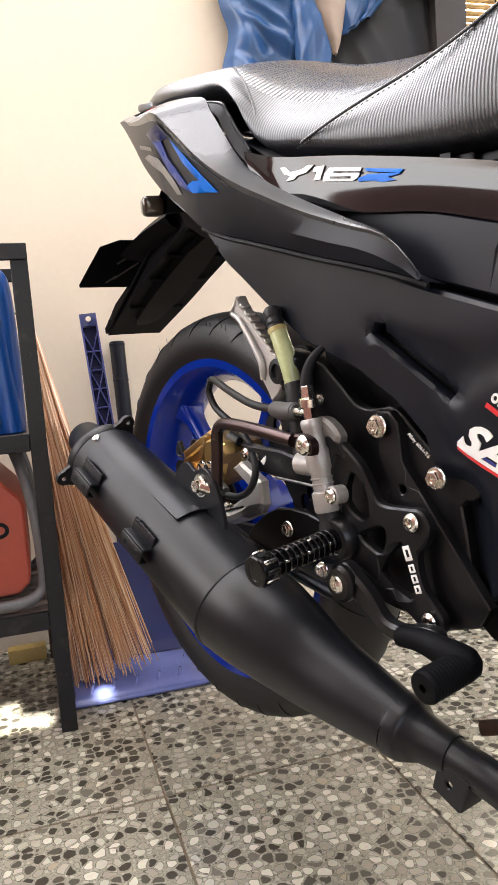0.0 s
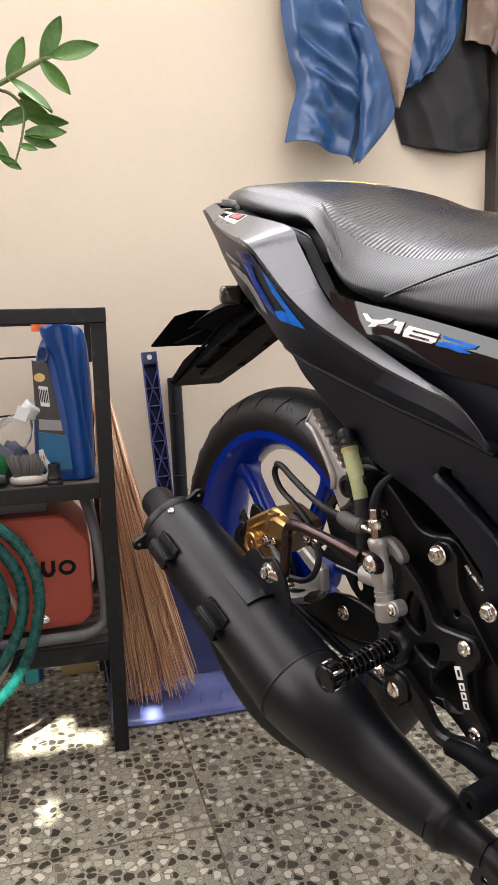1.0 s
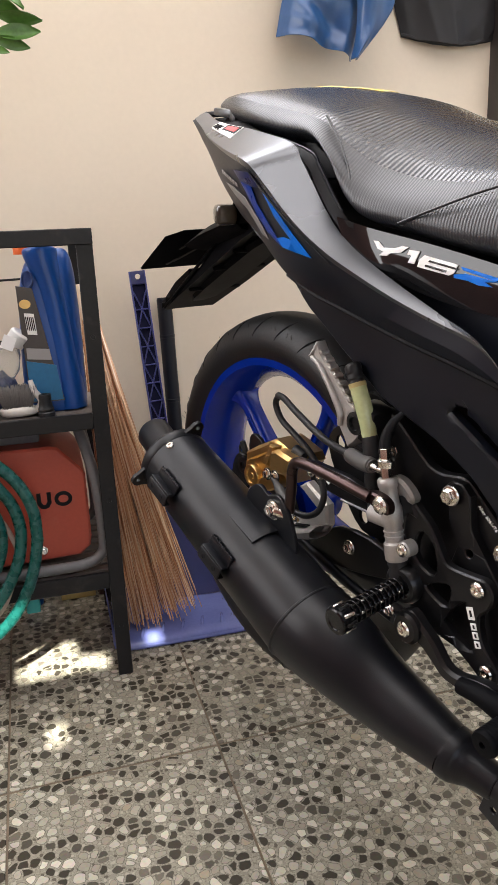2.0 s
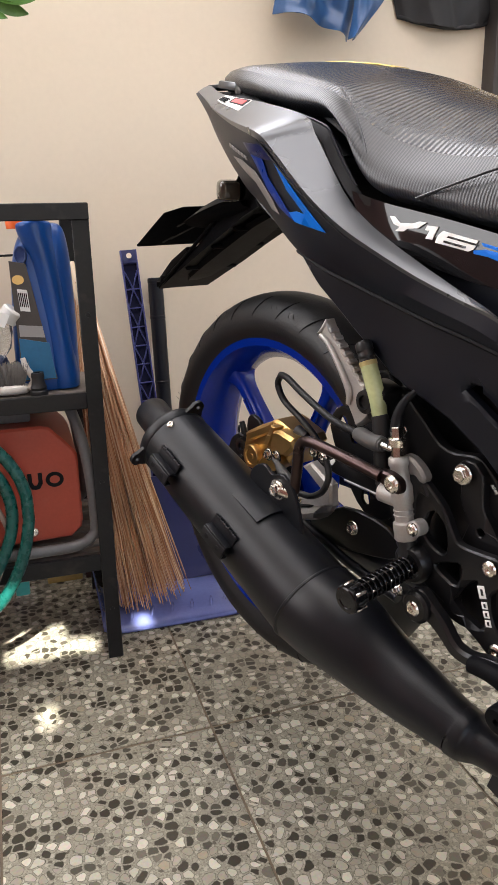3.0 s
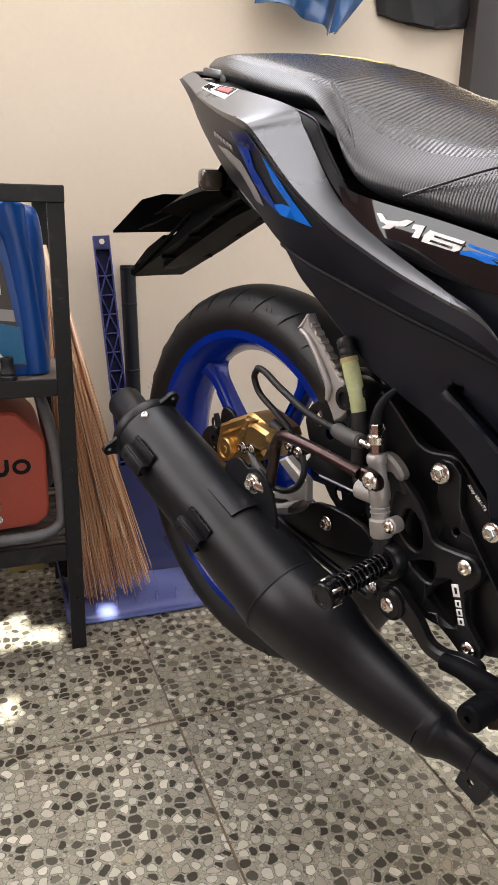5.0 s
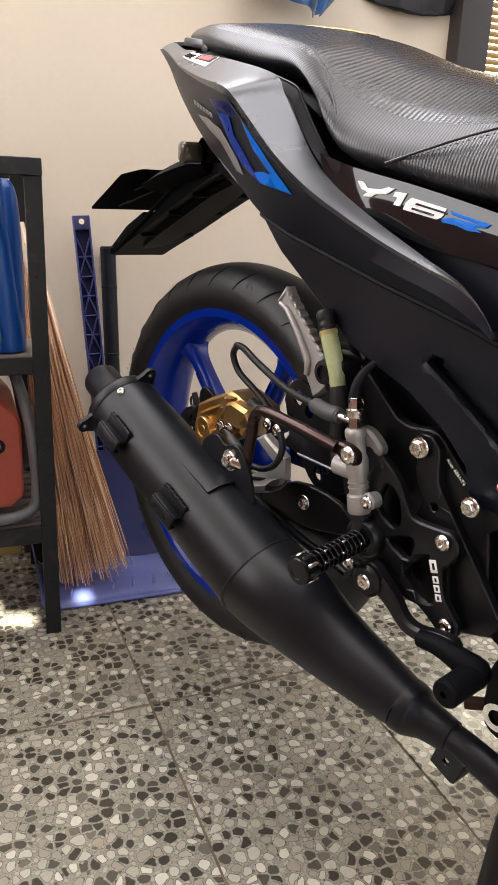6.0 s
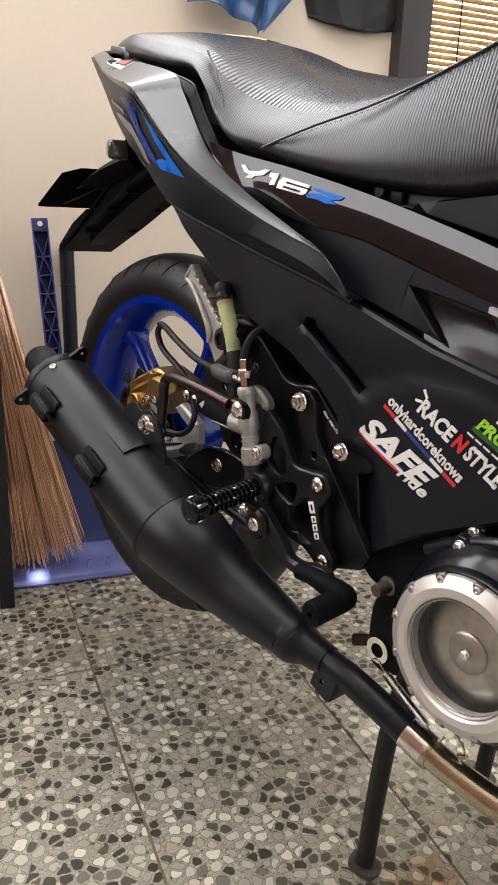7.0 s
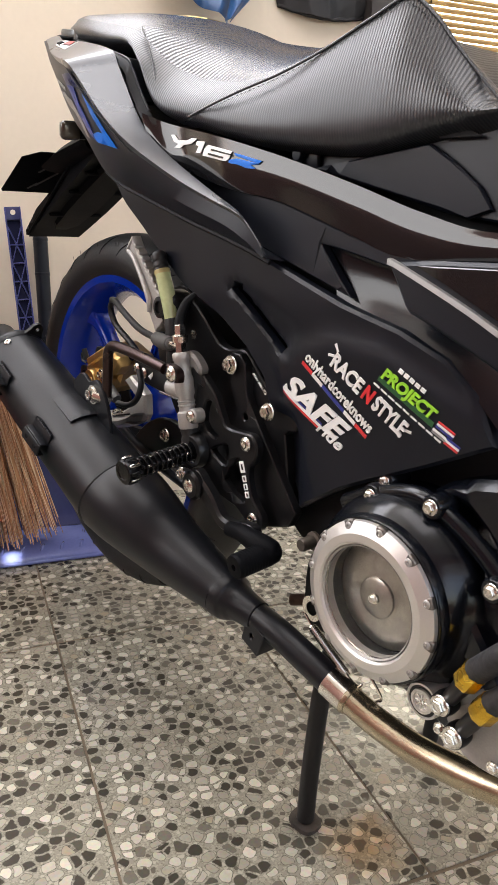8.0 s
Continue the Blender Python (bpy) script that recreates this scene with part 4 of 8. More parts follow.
    part("tab", box(rod(bmesh.new(), (0.496, -0.118, 0.736), (0.496, -0.108, 0.736), 0.006), (0.03, 0.006, 0.024), Matrix.Translation((0.503, -0.108, 0.733)), 0.002), MATTE, side)
    sh = plate(bmesh.new(), [(0.645, 0.644), (0.70, 0.647), (0.90, 0.65), (0.90, 0.515), (0.80, 0.556), (0.7555, 0.5760), (0.70, 0.5965), (0.672, 0.6055), (0.666, 0.6113)], -0.150, 0.012, 0.003, m=LEAN_OUT)
    part("front_shroud", sh, MATTE, side)
    lean = lambda x, z, y=-0.1535: (x, y - 0.10 * x + 0.066, z)
    edge_line = [(0.6475, 0.6440), (0.660, 0.6405), (0.73, 0.6140), (0.79, 0.5880), (0.90, 0.5430)]
    part("shroud_edge", loft(bmesh.new(), [[lean(x, z + 0.0022 + dz, y) for x, z in edge_line] for dz, y in ((0.0012, -0.1495), (0.0004, -0.1530), (-0.0040, -0.1535), (-0.0052, -0.1495))], 5, 2, 0.0, False), SILVER, side, "satin silver edge strip")
    part("shroud_inlay", plate(bmesh.new(), [(0.678, 0.6425), (0.90, 0.646), (0.90, 0.556), (0.80, 0.591), (0.74, 0.617)], -0.1514, 0.003, 0.0008, m=LEAN_OUT), GLOSS, side)
    # inner frame that fills the dark space between the panels
    inner = loft(bmesh.new(), [[(x, w * math.cos(t), z + h * math.sin(t)) for x, w, z, h in ((0.0, 0.07, 0.80, 0.045), (0.2, 0.105, 0.77, 0.05), (0.32, 0.105, 0.70, 0.09), (0.45, 0.11, 0.63, 0.125), (0.6, 0.11, 0.60, 0.15), (0.72, 0.10, 0.62, 0.12), (0.86, 0.09, 0.66, 0.10))] for t in [2 * math.pi * q / 12 for q in range(13)]], 4, 1)
    part("inner_frame", inner, DARK, side)
    return side


body = bodywork()


TAIL_INNER = [(-0.066, -0.088, 0.9345), (-0.0072, -0.11, 0.9149), (0.065, -0.131, 0.8985), (0.1345, -0.148, 0.8844), (0.2201, -0.16, 0.861), (0.24, -0.163, 0.8418), (0.26, -0.165, 0.8184), (0.29, -0.168, 0.784), (0.32, -0.17, 0.76), (0.355, -0.171, 0.74), (0.395, -0.17, 0.7195), (0.437, -0.169, 0.6995), (0.474, -0.1675, 0.6817), (0.495, -0.1645, 0.6605), (0.5068, -0.162, 0.6432)]
TAIL_RIDGE = [(-0.06, -0.111, 0.9235), (-0.01, -0.131, 0.906), (0.0383, -0.151, 0.888), (0.1176, -0.18, 0.8655), (0.202, -0.21, 0.8455), (0.22, -0.209, 0.8334), (0.24, -0.208, 0.816), (0.28, -0.206, 0.7815), (0.32, -0.201, 0.7535), (0.36, -0.194, 0.7315), (0.4, -0.185, 0.711), (0.44, -0.177, 0.6941), (0.478, -0.1695, 0.6785), (0.498, -0.1645, 0.658), (0.5073, -0.163, 0.6426)]
TAIL_LOW = [(-0.064, -0.107, 0.9195), (-0.033, -0.117, 0.8965), (-0.0047, -0.125, 0.8741), (0.045, -0.138, 0.834), (0.1, -0.15, 0.797), (0.132, -0.157, 0.7815), (0.159, -0.163, 0.7685), (0.2221, -0.176, 0.732), (0.27, -0.182, 0.7153), (0.31, -0.181, 0.7033), (0.35, -0.1795, 0.6913), (0.4, -0.175, 0.6756), (0.445, -0.1695, 0.6625), (0.485, -0.1645, 0.6495), (0.506, -0.161, 0.641)]


def between(a, b, f, out=0.0):
    """The rail a fraction f from rail a to rail b, pushed out sideways."""
    return [tuple(p + (q - p) * f - (out if i == 1 else 0) for i, (p, q) in enumerate(zip(u, v))) for u, v in zip(a, b)]


def tail():
    t = empty("tail_section", Matrix(), "satin grey and black tail fairing with blue decals")
    t.parent = bike
    bevel = between(TAIL_RIDGE, TAIL_LOW, 0.10, -0.0005)
    belly = between(TAIL_RIDGE, TAIL_LOW, 0.55, 0.0045)
    tuck = [(x + 0.004, y + 0.024, z - 0.003) for x, y, z in TAIL_LOW]
    lip = [(x, y + 0.003, z - 0.004) for x, y, z in TAIL_INNER]
    for s in (1, -1):
        sg = lambda r: r if s > 0 else flip_y(r)
        crown = between(TAIL_INNER, TAIL_RIDGE, 0.5, 0.0015)
        hollow = [(x, y + 0.007, z - 0.005) for x, y, z in crown]
        part("upper_fairing", loft(bmesh.new(), [sg(r) for r in (lip, TAIL_INNER, crown, TAIL_RIDGE, bevel, hollow, lip)], 5, 2, 0.0, False), SATIN, t, "satin grey upper fairing", sharp=22)
        inner_skin = [(x, y + 0.010, z - 0.001) for x, y, z in belly]
        part("lower_fairing", loft(bmesh.new(), [sg(r) for r in (bevel, belly, TAIL_LOW, tuck, inner_skin, bevel)], 5, 4, 0.0, False), MATTE, t, sharp=30)
        # dark wall between the seat and the fairing, with a rolled edge
        rim = [(0.00, -0.090, 0.925), (0.065, -0.112, 0.903), (0.120, -0.128, 0.885), (0.1741, -0.140, 0.872), (0.2394, -0.150, 0.8504), (0.2548, -0.152, 0.8361), (0.2746, -0.154, 0.8115), (0.2939, -0.156, 0.7901), (0.312, -0.152, 0.770)]
        foot = [(0.00, -0.105, 0.910), (0.065, -0.128, 0.895), (0.120, -0.141, 0.884), (0.1741, -0.149, 0.872), (0.2394, -0.157, 0.838), (0.2548, -0.160, 0.8205), (0.2746, -0.163, 0.799), (0.2939, -0.166, 0.7815), (0.325, -0.166, 0.756)]
        part("seat_recess", loft(bmesh.new(), [sg(rim), sg(foot)], 4, 3, 0.003), DARK, t)
        part("recess_edge", tube(bmesh.new(), sg(rim[3:8]), [0.0008, 0.0016, 0.0018, 0.0018, 0.0012], 8), MATTE, t)
        part("panel_joint", tube(bmesh.new(), sg([(x + 0.002, y + 0.004, z - 0.004) for x, y, z in TAIL_LOW[7:]]), 0.0026, 6), DARK, t)
        part("panel_joint", tube(bmesh.new(), sg([(0.1989, -0.2065, 0.8385), (0.2505, -0.2068, 0.7973), (0.2896, -0.2035, 0.7680), (0.3262, -0.1985, 0.7413)]), [0.0006, 0.0011, 0.0011, 0.0005], 6), DARK, t)
    deck = loft(bmesh.new(), [[(-0.074, y, 0.936 - 0.9 * y * y), (-0.064, y, 0.942 - 1.1 * y * y), (-0.03, y, 0.943 - 1.7 * y * y), (0.02, y, 0.932 - 1.9 * y * y), (0.08, y, 0.905)] for y in (-0.092, -0.06, -0.02, 0.02, 0.06, 0.092)], 4, 3, 0.004)
    part("tail_deck", deck, SATIN, t)
    part("tail_end", loft(bmesh.new(), [[(-0.062, -0.108, 0.921), (-0.080, -0.05, 0.930), (-0.082, 0, 0.932), (-0.080, 0.05, 0.930), (-0.062, 0.108, 0.921)], [(-0.046, -0.107, 0.902), (-0.060, -0.05, 0.900), (-0.062, 0, 0.900), (-0.060, 0.05, 0.900), (-0.046, 0.107, 0.902)], [(0.03, -0.128, 0.842), (0.0, -0.06, 0.825), (0.0, 0, 0.82), (0.0, 0.06, 0.825), (0.03, 0.128, 0.842)], [(0.14, -0.152, 0.774), (0.10, -0.07, 0.748), (0.10, 0, 0.745), (0.10, 0.07, 0.748), (0.14, 0.152, 0.774)], [(0.222, -0.160, 0.731), (0.19, -0.07, 0.70), (0.19, 0, 0.70), (0.19, 0.07, 0.70), (0.222, 0.160, 0.731)]], 5, 4, 0.003), MATTE, t)
    part("strap_hook", box(box(bmesh.new(), (0.040, 0.024, 0.010), Matrix.Translation((0.005, -0.098, 0.922)) @ Matrix.Rotation(radians(12), 4, "Y"), 0.003), (0.014, 0.020, 0.014), Matrix.Translation((0.030, -0.100, 0.915)) @ Matrix.Rotation(radians(12), 4, "Y"), 0.003), SATIN, t)
    return t


tail_ob = tail()


def lerp_rows(rows, x):
    for a, b in zip(rows, rows[1:]):
        if x <= b[0]:
            u = max(0.0, (x - a[0]) / (b[0] - a[0]))
            return [p + (q - p) * u for p, q in zip(a, b)]
    return list(rows[-1])


def skin_of(ob):
    return BVHTree.FromPolygons([v.co.copy() for v in ob.data.vertices], [tuple(p.vertices) for p in ob.data.polygons])


def on_skin(tree, x, z, other):
    """The lateral place of the outermost surface at (x, z) on the machine's right side."""
    hit = tree.ray_cast(Vector((x, -0.6, z)), Vector((0, 1, 0)))[0]
    return (hit.y if hit and abs(hit.y - other) < 0.03 else other) - 0.0017


LOWER_FAIRING = skin_of([c for c in tail_ob.children if c.name.startswith("lower_fairing")][0])
UPPER_FAIRING = skin_of([c for c in tail_ob.children if c.name.startswith("upper_fairing")][0])
GLOSS_TRIM = skin_of([c for c in body.children if c.name.startswith("gloss_trim")][0])


def tail_decals():
    def skin(x, z):
        r, l = lerp_rows(TAIL_RIDGE, x), lerp_rows(TAIL_LOW, x)
        u = max(0.0, min(1.0, (z - l[2]) / (r[2] - l[2])))
        return on_skin(LOWER_FAIRING, x, z, l[1] + (r[1] - l[1]) * u)

    decal("blue_flash", [(0.2214, 0.8166), (0.248, 0.7932), (0.2982, 0.7471), (0.2476, 0.7572), (0.2373, 0.7668), (0.253, 0.7674), (0.2677, 0.7643), (0.2394, 0.7882)], skin, SKYBLUE, tail_ob, "bright blue arrow decal")
    decal("blue_flash", [(0.1704, 0.8267), (0.1977, 0.8196), (0.2013, 0.8017), (0.2216, 0.7822), (0.2373, 0.7668), (0.2476, 0.7572), (0.2126, 0.7729), (0.1921, 0.791)], skin, MIDBLUE, tail_ob, "mid blue flash beside the arrow")
    decal("blue_flash", [(0.1502, 0.8404), (0.2063, 0.8326), (0.2287, 0.8111), (0.2214, 0.8166), (0.1977, 0.8196), (0.1704, 0.8267)], skin, DEEPBLUE, tail_ob, "deep blue top of the arrow")
    decal("silver_flash", [(0.0966, 0.8308), (0.1359, 0.8235), (0.1691, 0.8103), (0.1984, 0.7797), (0.2063, 0.7651), (0.1846, 0.7702), (0.1571, 0.7995), (0.122, 0.8168)], skin, GREYDECAL, tail_ob, "silver grey graphic")
    for k in range(6):
        x, z = 0.0950 + 0.0105 * k, 0.8440 - 0.0034 * k
        decal("print_bar", [(x, z + 0.0012), (x + 0.0072, z - 0.0012), (x + 0.0085, z - 0.0055), (x + 0.0013, z - 0.0035)], lambda a, b: skin(a, b) - 0.0004, GREYDECAL, tail_ob)
    # small sticker lying on the upper fairing
    top, rim = TAIL_INNER[:4], TAIL_RIDGE[:4]

    def at_top(x, u, lift):
        p, q = Vector(lerp_rows(top, x)), Vector(lerp_rows(rim, x))
        n = (q - p).cross(Vector((0.08, -0.02, -0.025))).normalized()
        n = n if n.z > 0 else -n
        place, facing = UPPER_FAIRING.find_nearest(p.lerp(q, u) + n * 0.02)[:2]
        facing = facing if facing.z > 0 else -facing
        return place + facing * (lift - 0.0012)

    def patch(name, x0, x1, u0, u1, lift, mat, parent, label=""):
        bm = bmesh.new()
        grid = [[[bm.verts.new(at_top(x0 + (x1 - x0) * i / 6, u0 + (u1 - u0) * j / 3, h)) for j in range(4)] for i in range(7)] for h in (lift, lift - 0.001)]
        for i in range(6):
            for j in range(3):
                bm.faces.new((grid[0][i][j], grid[0][i + 1][j], grid[0][i + 1][j + 1], grid[0][i][j + 1]))
        edge = [(i, 0) for i in range(6)] + [(6, j) for j in range(3)] + [(i, 3) for i in range(6, 0, -1)] + [(0, j) for j in range(3, 0, -1)]
        for (i, j), (k, l) in zip(edge, edge[1:] + edge[:1]):
            bm.faces.new((grid[0][i][j], grid[0][k][l], grid[1][k][l], grid[1][i][j]))
        bmesh.ops.recalc_face_normals(bm, faces=bm.faces)
        return part(name, bm, mat, parent, label)

    st = patch("sticker", 0.018, 0.104, 0.04, 0.66, 0.0022, WHITE, tail_ob, "white and red warning sticker")
    patch("print_band", 0.054, 0.102, 0.06, 0.42, 0.0025, DARK, st)
    patch("print_oval", 0.060, 0.096, 0.13, 0.36, 0.0029, RED, st)
    patch("print_band", 0.022, 0.050, 0.575, 0.595, 0.0027, DARK, st)
    o, e1 = at_top(0.038, 0.40, 0.0034), at_top(0.050, 0.40, 0.0034) - at_top(0.038, 0.40, 0.0034)
    e1.normalize()
    e2 = (at_top(0.038, 0.1, 0.0034) - o)
    e2 = (e2 - e1 * e2.dot(e1)).normalized()
    e3 = e1.cross(e2)
    lettering("sticker_word", "BIKE", 0.01, Matrix(((e1.x, e2.x, e3.x, o.x), (e1.y, e2.y, e3.y, o.y), (e1.z, e2.z, e3.z, o.z), (0, 0, 0, 1))), DARK, st, 0.024, 0.0075)


tail_decals()


def seat():
    s = empty("seat", Matrix(), "black woven vinyl two-level seat with ribbed pillion")
    s.parent = bike
    rows = [(-0.035, 0.08, 0.93, 0.076, 0.946, 0.9488), (0.03, 0.106, 0.913, 0.101, 0.937, 0.9498), (0.1, 0.126, 0.898, 0.117, 0.919, 0.9428), (0.17, 0.138, 0.88, 0.127, 0.901, 0.9288), (0.235, 0.146, 0.866, 0.132, 0.882, 0.9118), (0.275, 0.155, 0.8377, 0.134, 0.8567, 0.8969), (0.3, 0.159, 0.806, 0.133, 0.841, 0.887), (0.325, 0.159, 0.787, 0.13, 0.829, 0.878), (0.37, 0.154, 0.776, 0.124, 0.815, 0.866), (0.43, 0.146, 0.76, 0.12, 0.808, 0.853), (0.48, 0.139, 0.75, 0.118, 0.811, 0.849), (0.53, 0.135, 0.744, 0.1165, 0.823, 0.851), (0.58, 0.131, 0.741, 0.1125, 0.838, 0.838), (0.615, 0.129, 0.744, 0.109, 0.847, 0.806), (0.64, 0.127, 0.747, 0.107, 0.831, 0.778), (0.66, 0.126, 0.749, 0.106, 0.809, 0.766), (0.68, 0.124, 0.750, 0.105, 0.788, 0.762), (0.705, 0.122, 0.751, 0.104, 0.762, 0.760), (0.78, 0.105, 0.757, 0.093, 0.766, 0.768), (0.9, 0.085, 0.760, 0.075, 0.768, 0.770)]
    side_mid = [(x, -(lw + 0.35 * (fw - lw) + 0.006), lz + 0.45 * (fz - lz)) for x, lw, lz, fw, fz, cz in rows]
    low = [(x, -lw, lz) for x, lw, lz, fw, fz, cz in rows]
    tuck = [(x, -lw + 0.022, lz - 0.010) for x, lw, lz, fw, fz, cz in rows]
    fold = [(x, -fw, fz) for x, lw, lz, fw, fz, cz in rows]
    sh = [(x, -fw * 0.86, fz + 0.55 * (cz - fz) * 0.42 + 0.003) for x, lw, lz, fw, fz, cz in rows]
    mid = [(x, -fw * 0.5, fz + 0.80 * (cz - fz)) for x, lw, lz, fw, fz, cz in rows]
    cen = [(x, 0, cz) for x, lw, lz, fw, fz, cz in rows]
    part("side_skirt", loft(bmesh.new(), [tuck, low, side_mid, fold], 5, 4), VINYL, s, "woven vinyl side skirt")
    part("side_skirt", loft(bmesh.new(), [flip_y(r) for r in (tuck, low, side_mid, fold)], 5, 4), VINYL, s)
    top = loft(bmesh.new(), [fold[:13], sh[:13], mid[:13], cen[:13], flip_y(mid[:13]), flip_y(sh[:13]), flip_y(fold[:13])], 5, 4)
    part("pillion_top", top, RIBVINYL, s, "ribbed vinyl pillion top")
    part("rider_top", loft(bmesh.new(), [r[12:] for r in (fold, sh, mid, cen)] + [flip_y(r[12:]) for r in (mid, sh, fold)], 5, 4), VINYL, s)
    part("seat_pan", loft(bmesh.new(), [tuck, [(p[0], 0, p[2] - 0.004) for p in tuck], flip_y(tuck)], 4, 3), DARK, s)
    part("rear_edge", loft(bmesh.new(), [[(-0.035, -0.080, 0.922), (-0.052, -0.045, 0.926), (-0.056, 0, 0.928), (-0.052, 0.045, 0.926), (-0.035, 0.080, 0.922)], [(-0.040, -0.079, 0.932), (-0.057, -0.045, 0.938), (-0.061, 0, 0.94), (-0.057, 0.045, 0.938), (-0.04, 0.079, 0.932)], [(-0.035, -0.076, 0.938), (-0.048, -0.045, 0.946), (-0.05, 0, 0.95), (-0.048, 0.045, 0.946), (-0.035, 0.076, 0.938)], [(-0.03, -0.066, 0.939), (-0.033, -0.036, 0.945), (-0.033, 0, 0.947), (-0.033, 0.036, 0.945), (-0.03, 0.066, 0.939)]], 4, 3), VINYL, s)
    seam = [(0.372, -0.157, 0.776), (0.405, -0.150, 0.786), (0.44, -0.138, 0.797), (0.48, -0.127, 0.807), (0.53, -0.1185, 0.8215), (0.58, -0.1138, 0.838), (0.615, -0.1105, 0.8475), (0.64, -0.1085, 0.8310), (0.66, -0.1072, 0.8090), (0.68, -0.1062, 0.7880), (0.705, -0.1052, 0.7620)]
    part("piping", tube(bmesh.new(), seam, 0.0013, 8), VINYL, s, "raised stitched piping")
    seam2 = [(0.246, -0.1335, 0.884), (0.262, -0.140, 0.872), (0.281, -0.1465, 0.856), (0.300, -0.152, 0.827), (0.315, -0.160, 0.797)]
    part("piping", tube(bmesh.new(), seam2, 0.0014, 6), VINYL, s)
    stitch = bmesh.new()
    line = smooth_line(seam, 16)
    for a, b in zip(line[::2], line[1::2]):
        o = Vector((-0.003, -0.002, -0.0045))
        rod(stitch, a + o, a.lerp(b, 0.7) + o, 0.0005, seg=5)
    tagged(part("stitches", stitch, VINYL, s), kind="stuff")
    strip = [[(x, y, lerp_rows([(r[0], r[5]) for r in rows], x)[1] + h) for x in (0.022, 0.05, 0.08, 0.11, 0.14, 0.17, 0.20)] for y, h in ((-0.012, 0.0006), (-0.0112, 0.0016), (0.0112, 0.0016), (0.012, 0.0006))]
    part("yellow_label", loft(bmesh.new(), strip, 3, 1, across=False), surf("yellow_label", (0.75, 0.55, 0.12), 0.45, vary=0.08), s, "pale yellow label strip")


seat()


PEGBLACK = surf("polished_black_alloy", (0.010, 0.010, 0.011), 0.16, 0.5, vary=0.1, scale=30, bump=0.02)


